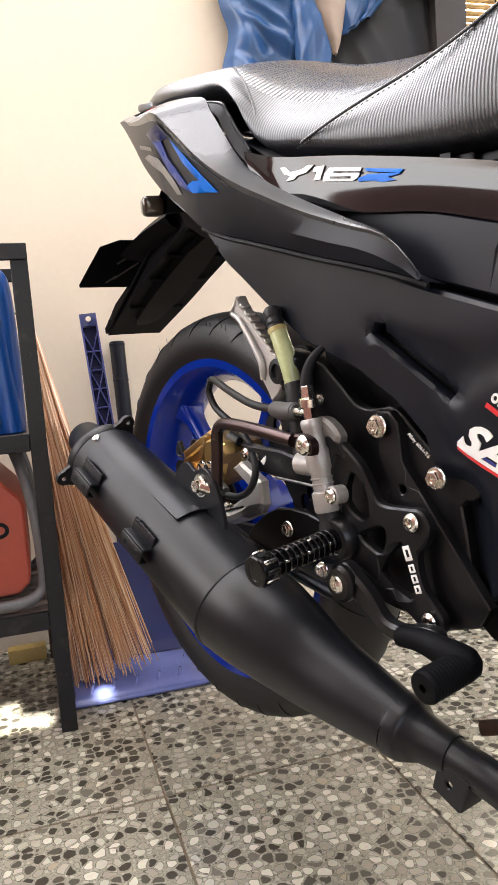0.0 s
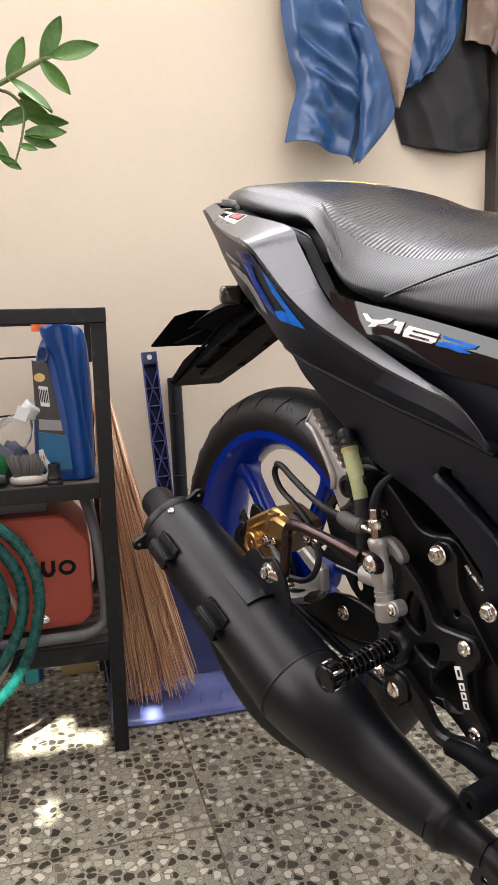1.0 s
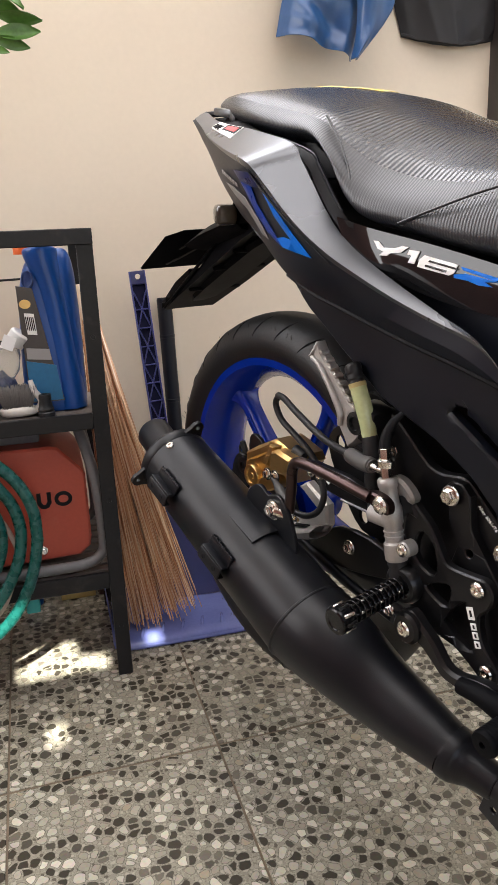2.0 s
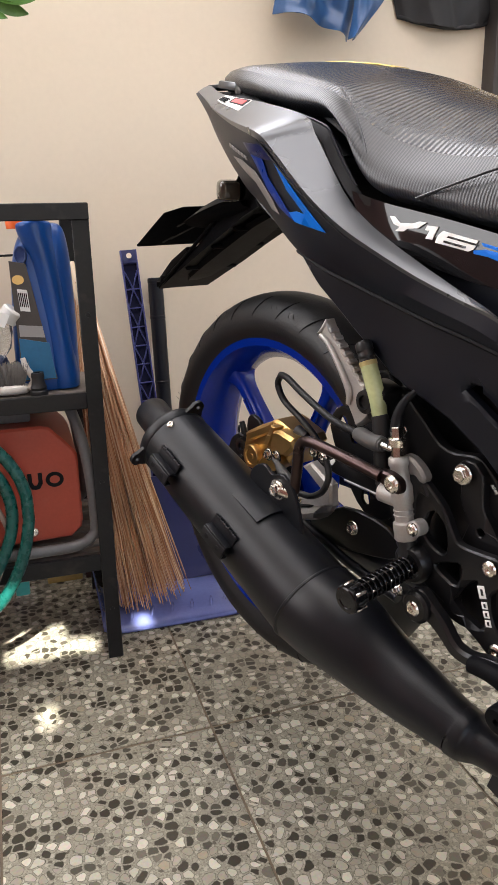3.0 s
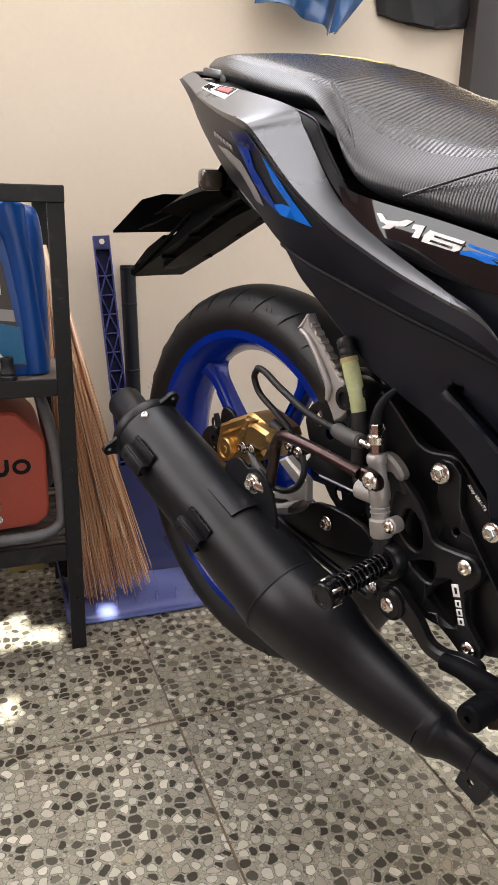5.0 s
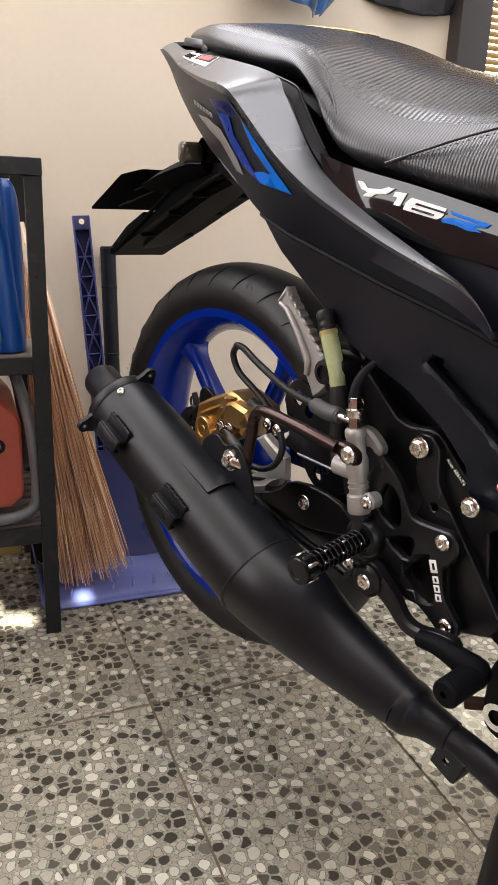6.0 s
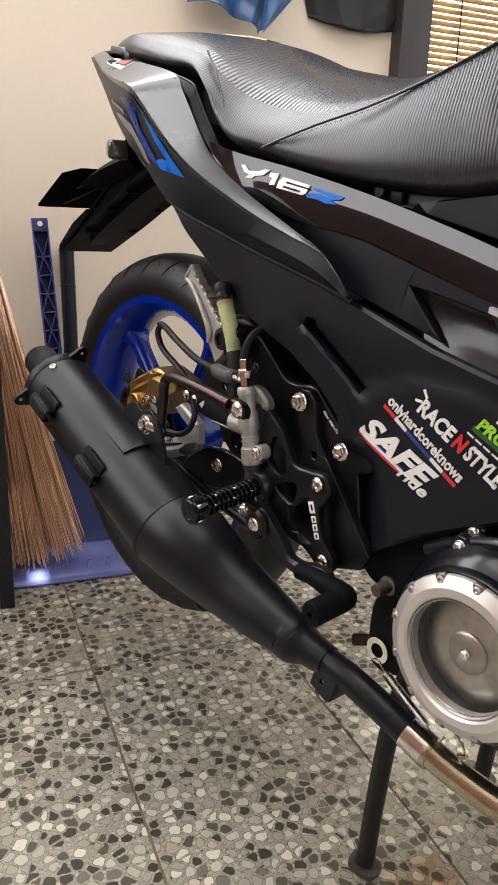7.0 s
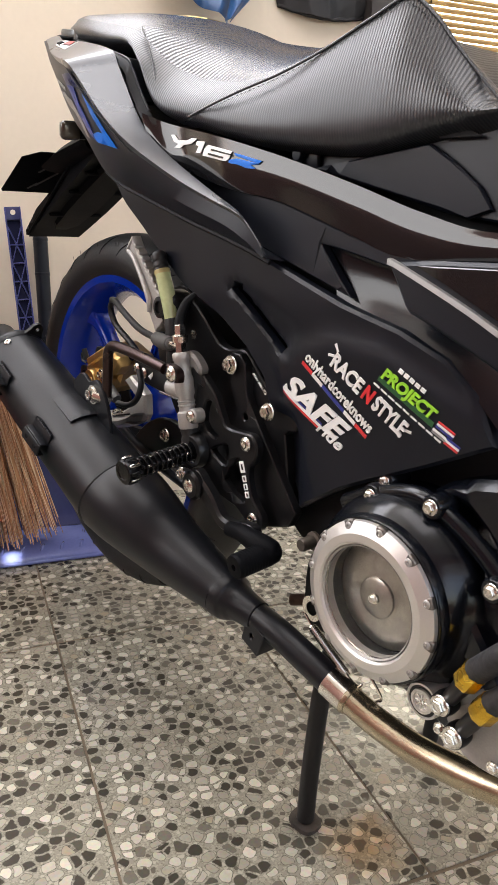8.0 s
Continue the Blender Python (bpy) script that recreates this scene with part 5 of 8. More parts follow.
def rearset():
    r = empty("rearset", Matrix(), "black alloy rearset with drilled plate and footpeg")
    r.parent = bike
    outline = [(0.366, 0.522), (0.385, 0.526), (0.402, 0.512), (0.424, 0.494), (0.436, 0.474), (0.446, 0.463), (0.474, 0.463), (0.489, 0.463), (0.498, 0.452), (0.494, 0.437), (0.484, 0.425), (0.488, 0.402), (0.499, 0.388), (0.508, 0.378), (0.505, 0.364), (0.491, 0.361), (0.474, 0.372), (0.452, 0.384), (0.430, 0.396), (0.402, 0.407), (0.384, 0.414), (0.374, 0.432), (0.378, 0.462), (0.368, 0.49)]
    h1 = rounded([(0.408, 0.4845), (0.4181, 0.4850), (0.428, 0.473), (0.4312, 0.4562), (0.4280, 0.4468), (0.417, 0.448), (0.4015, 0.4598)], 2)
    h2 = rounded([(0.4215, 0.4345), (0.4434, 0.4430), (0.4500, 0.4390), (0.4446, 0.4200), (0.4323, 0.4225), (0.4197, 0.429)], 2)
    h3 = rounded([(0.4415, 0.4032), (0.4644, 0.4325), (0.4702, 0.4285), (0.4790, 0.3962), (0.4742, 0.3862)], 2)
    part("plate", plate(bmesh.new(), rounded(outline, 3), -0.158, 0.009, 0.0018, [h1, h2, h3]), ANOD, r, "black anodised alloy plate with cut-outs")
    stay = [(0.4225, 0.5330), (0.4310, 0.5405), (0.4430, 0.5395), (0.4530, 0.5300), (0.4545, 0.5120), (0.4557, 0.4985), (0.4600, 0.4915), (0.5400, 0.3895), (0.5300, 0.3720), (0.4950, 0.3600), (0.4400, 0.3800), (0.4300, 0.4500), (0.4410, 0.4780), (0.4330, 0.4910), (0.4290, 0.5010), (0.4290, 0.5150)]
    part("stay", plate(bmesh.new(), stay, -0.140, 0.010, 0.0012, [[(0.455 + 0.0042 * math.cos(q * math.pi / 5), 0.4737 + 0.0042 * math.sin(q * math.pi / 5)) for q in range(10)]]), ANOD, r)
    back_plate = [(0.3331, 0.5906), (0.3694, 0.5641), (0.3919, 0.5441), (0.4119, 0.5396), (0.4340, 0.5426), (0.4492, 0.5355), (0.4729, 0.5130), (0.4890, 0.5025), (0.5080, 0.4970), (0.5230, 0.4860), (0.5267, 0.4780), (0.5220, 0.4700), (0.5084, 0.4640), (0.5150, 0.4200), (0.5000, 0.3700), (0.4300, 0.3600), (0.3700, 0.3800), (0.3300, 0.4500), (0.3100, 0.5700)]
    part("frame_plate", plate(bmesh.new(), rounded(back_plate, 2), -0.130, 0.012, 0.0016), ANOD, r)
    part("inner_plate", plate(bmesh.new(), [(0.30, 0.63), (0.40, 0.62), (0.50, 0.56), (0.56, 0.46), (0.56, 0.39), (0.50, 0.365), (0.41, 0.40), (0.36, 0.48), (0.31, 0.56)], -0.088, 0.006, 0.001), DARK, r)
    for x, y, z, rr, me in ((0.4335, -0.1435, 0.5272, 0.0074, HEX), (0.4930, -0.140, 0.4872, 0.0068, HEX), (0.482, -0.159, 0.453, 0.0064, BUTTON), (0.496, -0.159, 0.374, 0.0060, BUTTON), (0.344, -0.125, 0.548, 0.0062, HEX)):
        bolt(r, x, y, z, rr, me)
    for x, z, w, h in ((0.4750, 0.4262, 0.0078, 0.0125), (0.4792, 0.4142, 0.0066, 0.0070), (0.4818, 0.4060, 0.0066, 0.0070), (0.4846, 0.3978, 0.0066, 0.0070)):
        mm_ = Matrix.Translation((x, -0.1584, z)) @ Matrix.Rotation(radians(-19), 4, "Y")
        mark_ = part("maker_mark", box(bmesh.new(), (w, 0.0008, h), mm_, 0.0003), WHITE, r)
        part("mark_slit", box(bmesh.new(), (w * 0.35, 0.0006, h * 0.5), mm_ @ Matrix.Translation((w * 0.05, -0.0003, 0)), 0.0001, 1), ANOD, mark_)
    lettering("alloy_mark", "Alloy 6061-T6", 0.0062, side_frame(0.4675, -0.1314, 0.5110, -41), WHITE, r, 0.029, 0.0042)
    # footpeg: a ribbed bar with a castle end
    peg = empty("footpeg", Matrix(), "ribbed black footpeg with notched end")
    peg.parent = r
    a, b = Vector((0.3945, -0.158, 0.4265)), Vector((0.3995, -0.258, 0.4185))
    m = Matrix.Translation(a) @ frame_of(b - a)
    L = (b - a).length
    prof = [(0, 0), (0.0135, 0.0), (0.0135, 0.013), (0.0080, 0.014), (0.0076, 0.016), (0.0076, L - 0.016), (0.0100, L - 0.015), (0.0132, L - 0.014), (0.0146, L - 0.006), (0.0136, L), (0.0122, L + 0.0012), (0.0085, L + 0.0012), (0.0078, L + 0.0004), (0, L + 0.0004)]
    part("peg_bar", lathe(bmesh.new(), prof, m, 32), PEGBLACK, peg)
    for k in range(11):
        h = 0.0175 + 0.0064 * k
        part("peg_ring", lathe(bmesh.new(), [(0.0072, h), (0.0112, h + 0.0003), (0.0117, h + 0.0010), (0.0112, h + 0.0017), (0.0072, h + 0.0020)], m, 28), PEGBLACK, peg)
        for j in range(6):
            q = m @ Matrix.Rotation(2 * math.pi * (j + 0.2) / 6, 4, "Z") @ Matrix.Translation((0.0092, 0, h + 0.0041))
            # Every fourth tooth is bright steel, to paint the black peg's glints.
            part("grip_tooth", box(bmesh.new(), (0.0036, 0.0026, 0.0046), q, 0.0005, 1), CHROME if (j + k) % 4 == 0 else PEGBLACK, peg)
    for k in range(10):
        q = m @ Matrix.Rotation(2 * math.pi * k / 10, 4, "Z") @ Matrix.Translation((0.0138, 0, L - 0.009))
        part("notch", box(bmesh.new(), (0.0028, 0.0036, 0.013), q, 0.0010, 1), CHROME if k % 2 else ANOD, peg)
    part("peg_mount", lathe(bmesh.new(), [(0, -0.004), (0.021, -0.004), (0.021, 0.008), (0.018, 0.012), (0.0135, 0.013), (0, 0.013)], m, 28), ANOD, peg)
    # brake pedal
    ped = empty("brake_pedal", Matrix(), "black brake pedal with rubber toe peg")
    ped.parent = r
    arm = [(0.404, 0.404), (0.421, 0.413), (0.436, 0.403), (0.452, 0.391), (0.466, 0.375), (0.482, 0.372), (0.500, 0.377), (0.520, 0.378), (0.524, 0.366), (0.508, 0.360), (0.484, 0.358), (0.464, 0.360), (0.450, 0.370), (0.434, 0.381), (0.420, 0.383), (0.408, 0.388)]
    part("arm", plate(bmesh.new(), rounded(arm, 3), -0.182, 0.012, 0.003), ANOD, ped)
    part("pivot", lathe(bmesh.new(), [(0, 0), (0.0165, 0), (0.0165, 0.005), (0.0135, 0.008), (0.011, 0.008), (0, 0.008)], side_frame(0.420, -0.180, 0.395), 28), ANOD, ped)
    bolt(ped, 0.420, -0.188, 0.395, 0.0066, BUTTON)
    bolt(ped, 0.3876, -0.176, 0.3985, 0.0054, HEX)
    part("link_rod", tube(bmesh.new(), [(0.349, -0.148, 0.384), (0.376, -0.160, 0.392), (0.405, -0.172, 0.398)], 0.006), ANOD, ped)
    part("clamp", tube(bmesh.new(), [(0.488, -0.183, 0.3665), (0.508, -0.184, 0.3695), (0.526, -0.183, 0.3675), (0.540, -0.180, 0.3630), (0.549, -0.176, 0.3590), (0.553, -0.174, 0.3572)], [0.0082, 0.0092, 0.0108, 0.0128, 0.0120, 0.006], 20), ROUGHBLACK, ped)
    tm = Matrix.Translation((0.545, -0.178, 0.3590)) @ frame_of((-0.002, -0.0450, -0.0050))
    prof = [(0, -0.012), (0.008, -0.011), (0.0118, -0.006), (0.0128, 0.002)]
    for k in range(9):
        prof += [(0.0128, 0.008 + 0.0034 * k), (0.0125, 0.0090 + 0.0034 * k), (0.0125, 0.0098 + 0.0034 * k), (0.0128, 0.0108 + 0.0034 * k)]
    prof += [(0.0128, 0.0400), (0.0116, 0.0425), (0.0080, 0.0429), (0.0034, 0.0429), (0.0030, 0.039), (0, 0.039)]
    part("toe_peg", lathe(bmesh.new(), prof, tm, 32), ROUGHBLACK, ped, "ribbed rubber toe peg")
    # master cylinder
    mc = empty("master_cylinder", Matrix(), "bare cast aluminium master cylinder")
    mc.parent = r
    top, bot = Vector((0.372, -0.166, 0.534)), Vector((0.3865, -0.165, 0.450))
    mm = Matrix.Translation(bot) @ frame_of(top - bot)
    ln = (top - bot).length
    part("cylinder", lathe(bmesh.new(), [(0, 0), (0.0105, 0), (0.0118, 0.002), (0.0118, 0.018), (0.0094, 0.020), (0.0094, 0.036), (0.0116, 0.040), (0.0116, 0.056), (0.0094, 0.060), (0.0092, ln - 0.010), (0.0104, ln - 0.008), (0.0104, ln - 0.002), (0.009, ln), (0, ln)], mm, 32), ALU, mc)
    part("inlet_boss", rod(bmesh.new(), (0.377, -0.165, 0.492), (0.352, -0.168, 0.4925), 0.0112, 0.0105, 20, 0.002), ALU, mc)
    part("web", plate(bmesh.new(), rounded([(0.375, 0.53), (0.388, 0.525), (0.402, 0.510), (0.406, 0.499), (0.394, 0.500), (0.390, 0.48), (0.398, 0.456), (0.391, 0.447), (0.378, 0.47)], 3), -0.160, 0.006, 0.002), ANOD, mc)
    part("ear", plate(bmesh.new(), rounded([(0.372, 0.5335), (0.384, 0.5345), (0.394, 0.5290), (0.4000, 0.5235), (0.4030, 0.5180), (0.4000, 0.5120), (0.3940, 0.5130), (0.388, 0.5170), (0.374, 0.5150)], 3), -0.162, 0.011, 0.003), DARKALU, mc, "cast lug of the cylinder")
    part("banjo", rod(bmesh.new(), top - Vector((0, 0, 0.002)), top + Vector((-0.004, 0, 0.030)), 0.0068, 0.0062, 6), CHROME, mc)
    part("banjo_cap", lathe(bmesh.new(), [(0, 0), (0.0088, 0), (0.0088, 0.007), (0.006, 0.009), (0, 0.009)], Matrix.Translation((0.3695, -0.166, 0.545)), 16), CHROME, mc)
    part("boot", tube(bmesh.new(), [(0.3668, -0.165, 0.558), (0.3665, -0.163, 0.574), (0.370, -0.158, 0.588), (0.376, -0.150, 0.598)], [0.0066, 0.0054, 0.0044, 0.0030], 12), DARK, mc, "black rubber boot")
    part("push_rod_boot", lathe(bmesh.new(), [(0, -0.022), (0.009, -0.022), (0.0105, -0.012), (0.009, -0.008), (0.0105, -0.003), (0.0105, 0.002), (0, 0.002)], mm, 20), RUBBER, mc)
    bolt(mc, 0.4000, -0.172, 0.4672, 0.0056, BUTTON)
    part("lug", lathe(bmesh.new(), [(0, -0.012), (0.0085, -0.012), (0.0085, 0.0), (0.007, 0.0015), (0, 0.0015)], side_frame(0.4000, -0.1705, 0.4672), 20), ALU, mc)
    bolt(mc, 0.3845, -0.1865, 0.5135, 0.0074, BUTTON)
    for h in (0.026, 0.031, 0.046):
        part("cast_ring", lathe(bmesh.new(), [(0.0090, h - 0.0012), (0.0104, h - 0.0005), (0.0104, h + 0.0005), (0.0090, h + 0.0012)], mm, 28), ALU, mc)
    # reservoir tube
    tubep = [(0.3134, -0.153, 0.6180), (0.3212, -0.153, 0.5999), (0.3272, -0.153, 0.5844), (0.3328, -0.153, 0.5640)]
    part("fluid_tube", tube(bmesh.new(), tubep, [0.0088, 0.0090, 0.0088, 0.0080], 20), TUBE, mc, "yellowed fluid tube with black cap")
    part("tube_clip", tube(bmesh.new(), [(0.3128, -0.153, 0.6195), (0.3136, -0.153, 0.6175), (0.3146, -0.153, 0.6150)], 0.0094, 18), surf("amber_clip", (0.36, 0.30, 0.12), 0.35, vary=0.2), mc)
    part("tube_cap", tube(bmesh.new(), [(0.3050, -0.153, 0.6385), (0.3063, -0.153, 0.6360), (0.3085, -0.153, 0.6300), (0.3092, -0.153, 0.6285), (0.3110, -0.153, 0.6240), (0.3116, -0.153, 0.6222), (0.3134, -0.153, 0.6174)], [0.0072, 0.0088, 0.0090, 0.0083, 0.0090, 0.0083, 0.0092], 18, 4), RUBBER, mc)
    part("tube_cap", tube(bmesh.new(), [(0.3322, -0.153, 0.566), (0.3345, -0.153, 0.558), (0.3385, -0.154, 0.535), (0.3407, -0.155, 0.508), (0.350, -0.16, 0.490)], [0.0086, 0.0092, 0.0092, 0.0090, 0.008], 18), RUBBER, mc)
    # hanger bar from the rearset to the muffler
    bar = empty("hanger_bar", Matrix(), "dark bronze anodised muffler hanger bar")
    bar.parent = r
    pts = [(0.236, -0.188, 0.462), (0.243, -0.189, 0.495), (0.247, -0.190, 0.515), (0.254, -0.190, 0.5255), (0.268, -0.190, 0.5285), (0.30, -0.1885, 0.526), (0.34, -0.187, 0.521), (0.368, -0.185, 0.5165)]
    part("bar", tube(bmesh.new(), pts, 0.0063, 18), BRONZE, bar)
    part("eye", plate(bmesh.new(), rounded([(0.362, 0.521), (0.378, 0.522), (0.392, 0.516), (0.391, 0.504), (0.376, 0.506), (0.362, 0.512)], 3), -0.186, 0.010, 0.002), BRONZE, bar)
    part("foot", rod(bmesh.new(), (0.236, -0.185, 0.455), (0.219, -0.196, 0.461), 0.0085, seg=18), CHROME, bar)


rearset()


def brake_caliper():
    c = empty("brake_caliper", Matrix(), "gold anodised rear brake caliper on aluminium bracket")
    c.parent = bike
    face = [(0.0333, 0.4735), (0.060, 0.4870), (0.1018, 0.5055), (0.112, 0.5035), (0.1489, 0.4915), (0.1548, 0.4817), (0.1361, 0.4654), (0.125, 0.4451), (0.095, 0.4330), (0.063, 0.4226), (0.0450, 0.4290), (0.0361, 0.4385), (0.0265, 0.4486)]
    caliper = part("body", plate(bmesh.new(), face, -0.112, 0.046, 0.004, step=0.014), GOLD, c, "gold anodised caliper casting")
    part("top_step", plate(bmesh.new(), [(0.040, 0.4745), (0.098, 0.5010), (0.104, 0.4900), (0.046, 0.4630)], -0.117, 0.010, 0.0025), GOLD, caliper)
    part("bridge_rib", plate(bmesh.new(), [(0.0882, 0.4712), (0.1060, 0.5010), (0.1185, 0.5000), (0.1018, 0.4690)], -0.1235, 0.016, 0.003), GOLD, caliper)
    part("piston_block", plate(bmesh.new(), [(0.1120, 0.4940), (0.1250, 0.4985), (0.1540, 0.4930), (0.1560, 0.4800), (0.1400, 0.4660), (0.1120, 0.4640), (0.1060, 0.4760)], -0.126, 0.020, 0.0045), GOLD, caliper)
    part("lower_lobe", plate(bmesh.new(), rounded([(0.072, 0.4380), (0.092, 0.4560), (0.122, 0.4600), (0.126, 0.4460), (0.100, 0.4335), (0.080, 0.4280)], 3), -0.1225, 0.016, 0.003), GOLD, caliper)
    cap = lathe(bmesh.new(), [(0, 0.0), (0.0170, 0.0), (0.0170, 0.009), (0.0158, 0.011), (0.0115, 0.011), (0.0108, 0.0085), (0.0050, 0.0085), (0.0042, 0.0100), (0, 0.0100)], Matrix.Translation((0.0560, -0.110, 0.4440)) @ frame_of((0, -1, 0)), 32)
    part("piston_cap", cap, GOLD, caliper)
    part("bleeder", rod(bmesh.new(), (0.0290, -0.110, 0.4700), (0.0250, -0.112, 0.4870), 0.0050, 0.0040, 10), RUBBER, c)
    part("bleeder_loop", tube(bmesh.new(), [(0.0290, -0.112, 0.4800), (0.0200, -0.113, 0.4790), (0.0200, -0.113, 0.4690), (0.0300, -0.112, 0.4660)], 0.0018, 6), RUBBER, c)
    part("hose_boot", rod(bmesh.new(), (0.138, -0.104, 0.4980), (0.156, -0.102, 0.4920), 0.0075, 0.0065, 12), RUBBER, c)
    for x, z in ((0.1060, 0.4612), (0.1235, 0.4622)):
        bolt(c, x, -0.1265, z, 0.0056)
        part("bolt_ring", lathe(bmesh.new(), [(0.0055, 0), (0.0085, 0), (0.0085, 0.0016), (0.0055, 0.0016)], side_frame(x, -0.1258, z), 20), RUBBER, c)
    part("link_sleeve", tube(bmesh.new(), [(0.121, -0.129, 0.4600), (0.133, -0.132, 0.4555), (0.146, -0.135, 0.4500), (0.172, -0.138, 0.4390)], [0.0032, 0.0042, 0.0066, 0.0060], 12), surf("grey_rubber_boot", (0.05, 0.05, 0.05), 0.5, vary=0.1), c, "grey rubber cable boot")
    arm_ = [(0.1841, 0.4668), (0.1997, 0.4763), (0.2200, 0.4660), (0.2374, 0.4565), (0.2388, 0.4304), (0.2300, 0.4180), (0.2182, 0.4139), (0.1900, 0.4090), (0.1673, 0.4089), (0.1648, 0.4173), (0.1941, 0.4313), (0.2177, 0.4461)]
    bracket = part("bracket", plate(bmesh.new(), arm_, -0.134, 0.012, 0.003, step=0.012), ALU, c, "bare aluminium caliper bracket")
    part("bracket_foot", loft(bmesh.new(), [[(x, -0.146 + 0.018 * math.cos(a), z + 0.008 * math.sin(a)) for x, z in ((0.162, 0.4150), (0.185, 0.4130), (0.215, 0.4180), (0.240, 0.4270))] for a in [2 * math.pi * (q + 0.5) / 8 for q in range(9)]], 4, 1), ALU, bracket)
    part("foot_slot", box(bmesh.new(), (0.034, 0.008, 0.002), Matrix.Translation((0.205, -0.150, 0.4255)) @ Matrix.Rotation(radians(-14), 4, "Y"), 0.0008, 2), DARK, bracket)
    bolt(c, 0.190, -0.148, 0.4240, 0.0058, HEX, (0, -0.3, 1))
    part("carrier", plate(bmesh.new(), rounded([(-0.02, 0.452), (-0.012, 0.482), (0.02, 0.47), (0.05, 0.41), (0.03, 0.40), (-0.005, 0.42)], 3), -0.072, 0.006, 0.001), ANOD, c)
    part("carrier_ring", lathe(bmesh.new(), [(0.006, 0), (0.0125, 0), (0.0125, 0.004), (0.006, 0.004)], side_frame(0.018, -0.106, 0.4480), 24, True), ANOD, c)
    part("torque_arm", plate(bmesh.new(), [(0.165, 0.4920), (0.245, 0.4880), (0.330, 0.4700), (0.330, 0.4520), (0.240, 0.4560), (0.175, 0.4640)], -0.108, 0.010, 0.0025), ANOD, c, "black torque arm with a maker's mark")
    part("arm_edge", tube(bmesh.new(), [(0.235, -0.109, 0.4575), (0.285, -0.109, 0.4555), (0.330, -0.109, 0.4530)], 0.0016, 8), GREYTUBE_ALLOY, c)
    part("print_bar", plate(bmesh.new(), [(0.206, 0.4740), (0.217, 0.4810), (0.217, 0.4760), (0.212, 0.4700)], -0.1092, 0.001, 0.0002), WHITE, c)
    for x, z in ((0.178, 0.4800), (0.196, 0.4765)):
        bolt(c, x, -0.109, z, 0.0062, BUTTON)
    part("hose", tube(bmesh.new(), [(0.362, -0.166, 0.5405), (0.345, -0.164, 0.5400), (0.3066, -0.157, 0.5407), (0.2474, -0.145, 0.5441), (0.1777, -0.128, 0.5576), (0.1383, -0.118, 0.5674), (0.1174, -0.112, 0.568), (0.1091, -0.108, 0.5640), (0.1015, -0.106, 0.5520), (0.1117, -0.104, 0.5323), (0.1416, -0.102, 0.5147), (0.1641, -0.100, 0.4993), (0.1798, -0.098, 0.4819)], 0.0042, 14), RUBBER, c, "black brake hose")
    part("hose_sleeve", tube(bmesh.new(), [(0.350, -0.165, 0.5405), (0.346, -0.164, 0.5402), (0.330, -0.162, 0.5395), (0.308, -0.157, 0.5405), (0.304, -0.156, 0.5408)], [0.0062, 0.0084, 0.0088, 0.0084, 0.0060], 16), surf("grey_rubber_sleeve", (0.07, 0.068, 0.065), 0.5, vary=0.1), c)
    part("hose_crimp", tube(bmesh.new(), [(0.372, -0.166, 0.5400), (0.360, -0.166, 0.5400), (0.348, -0.165, 0.5405)], 0.0042, 12), CHROME, c)
    part("hose", tube(bmesh.new(), [(0.236, -0.140, 0.49), (0.243, -0.142, 0.472), (0.236, -0.145, 0.452), (0.218, -0.148, 0.441), (0.196, -0.151, 0.440)], 0.0040, 10), RUBBER, c)


brake_caliper()


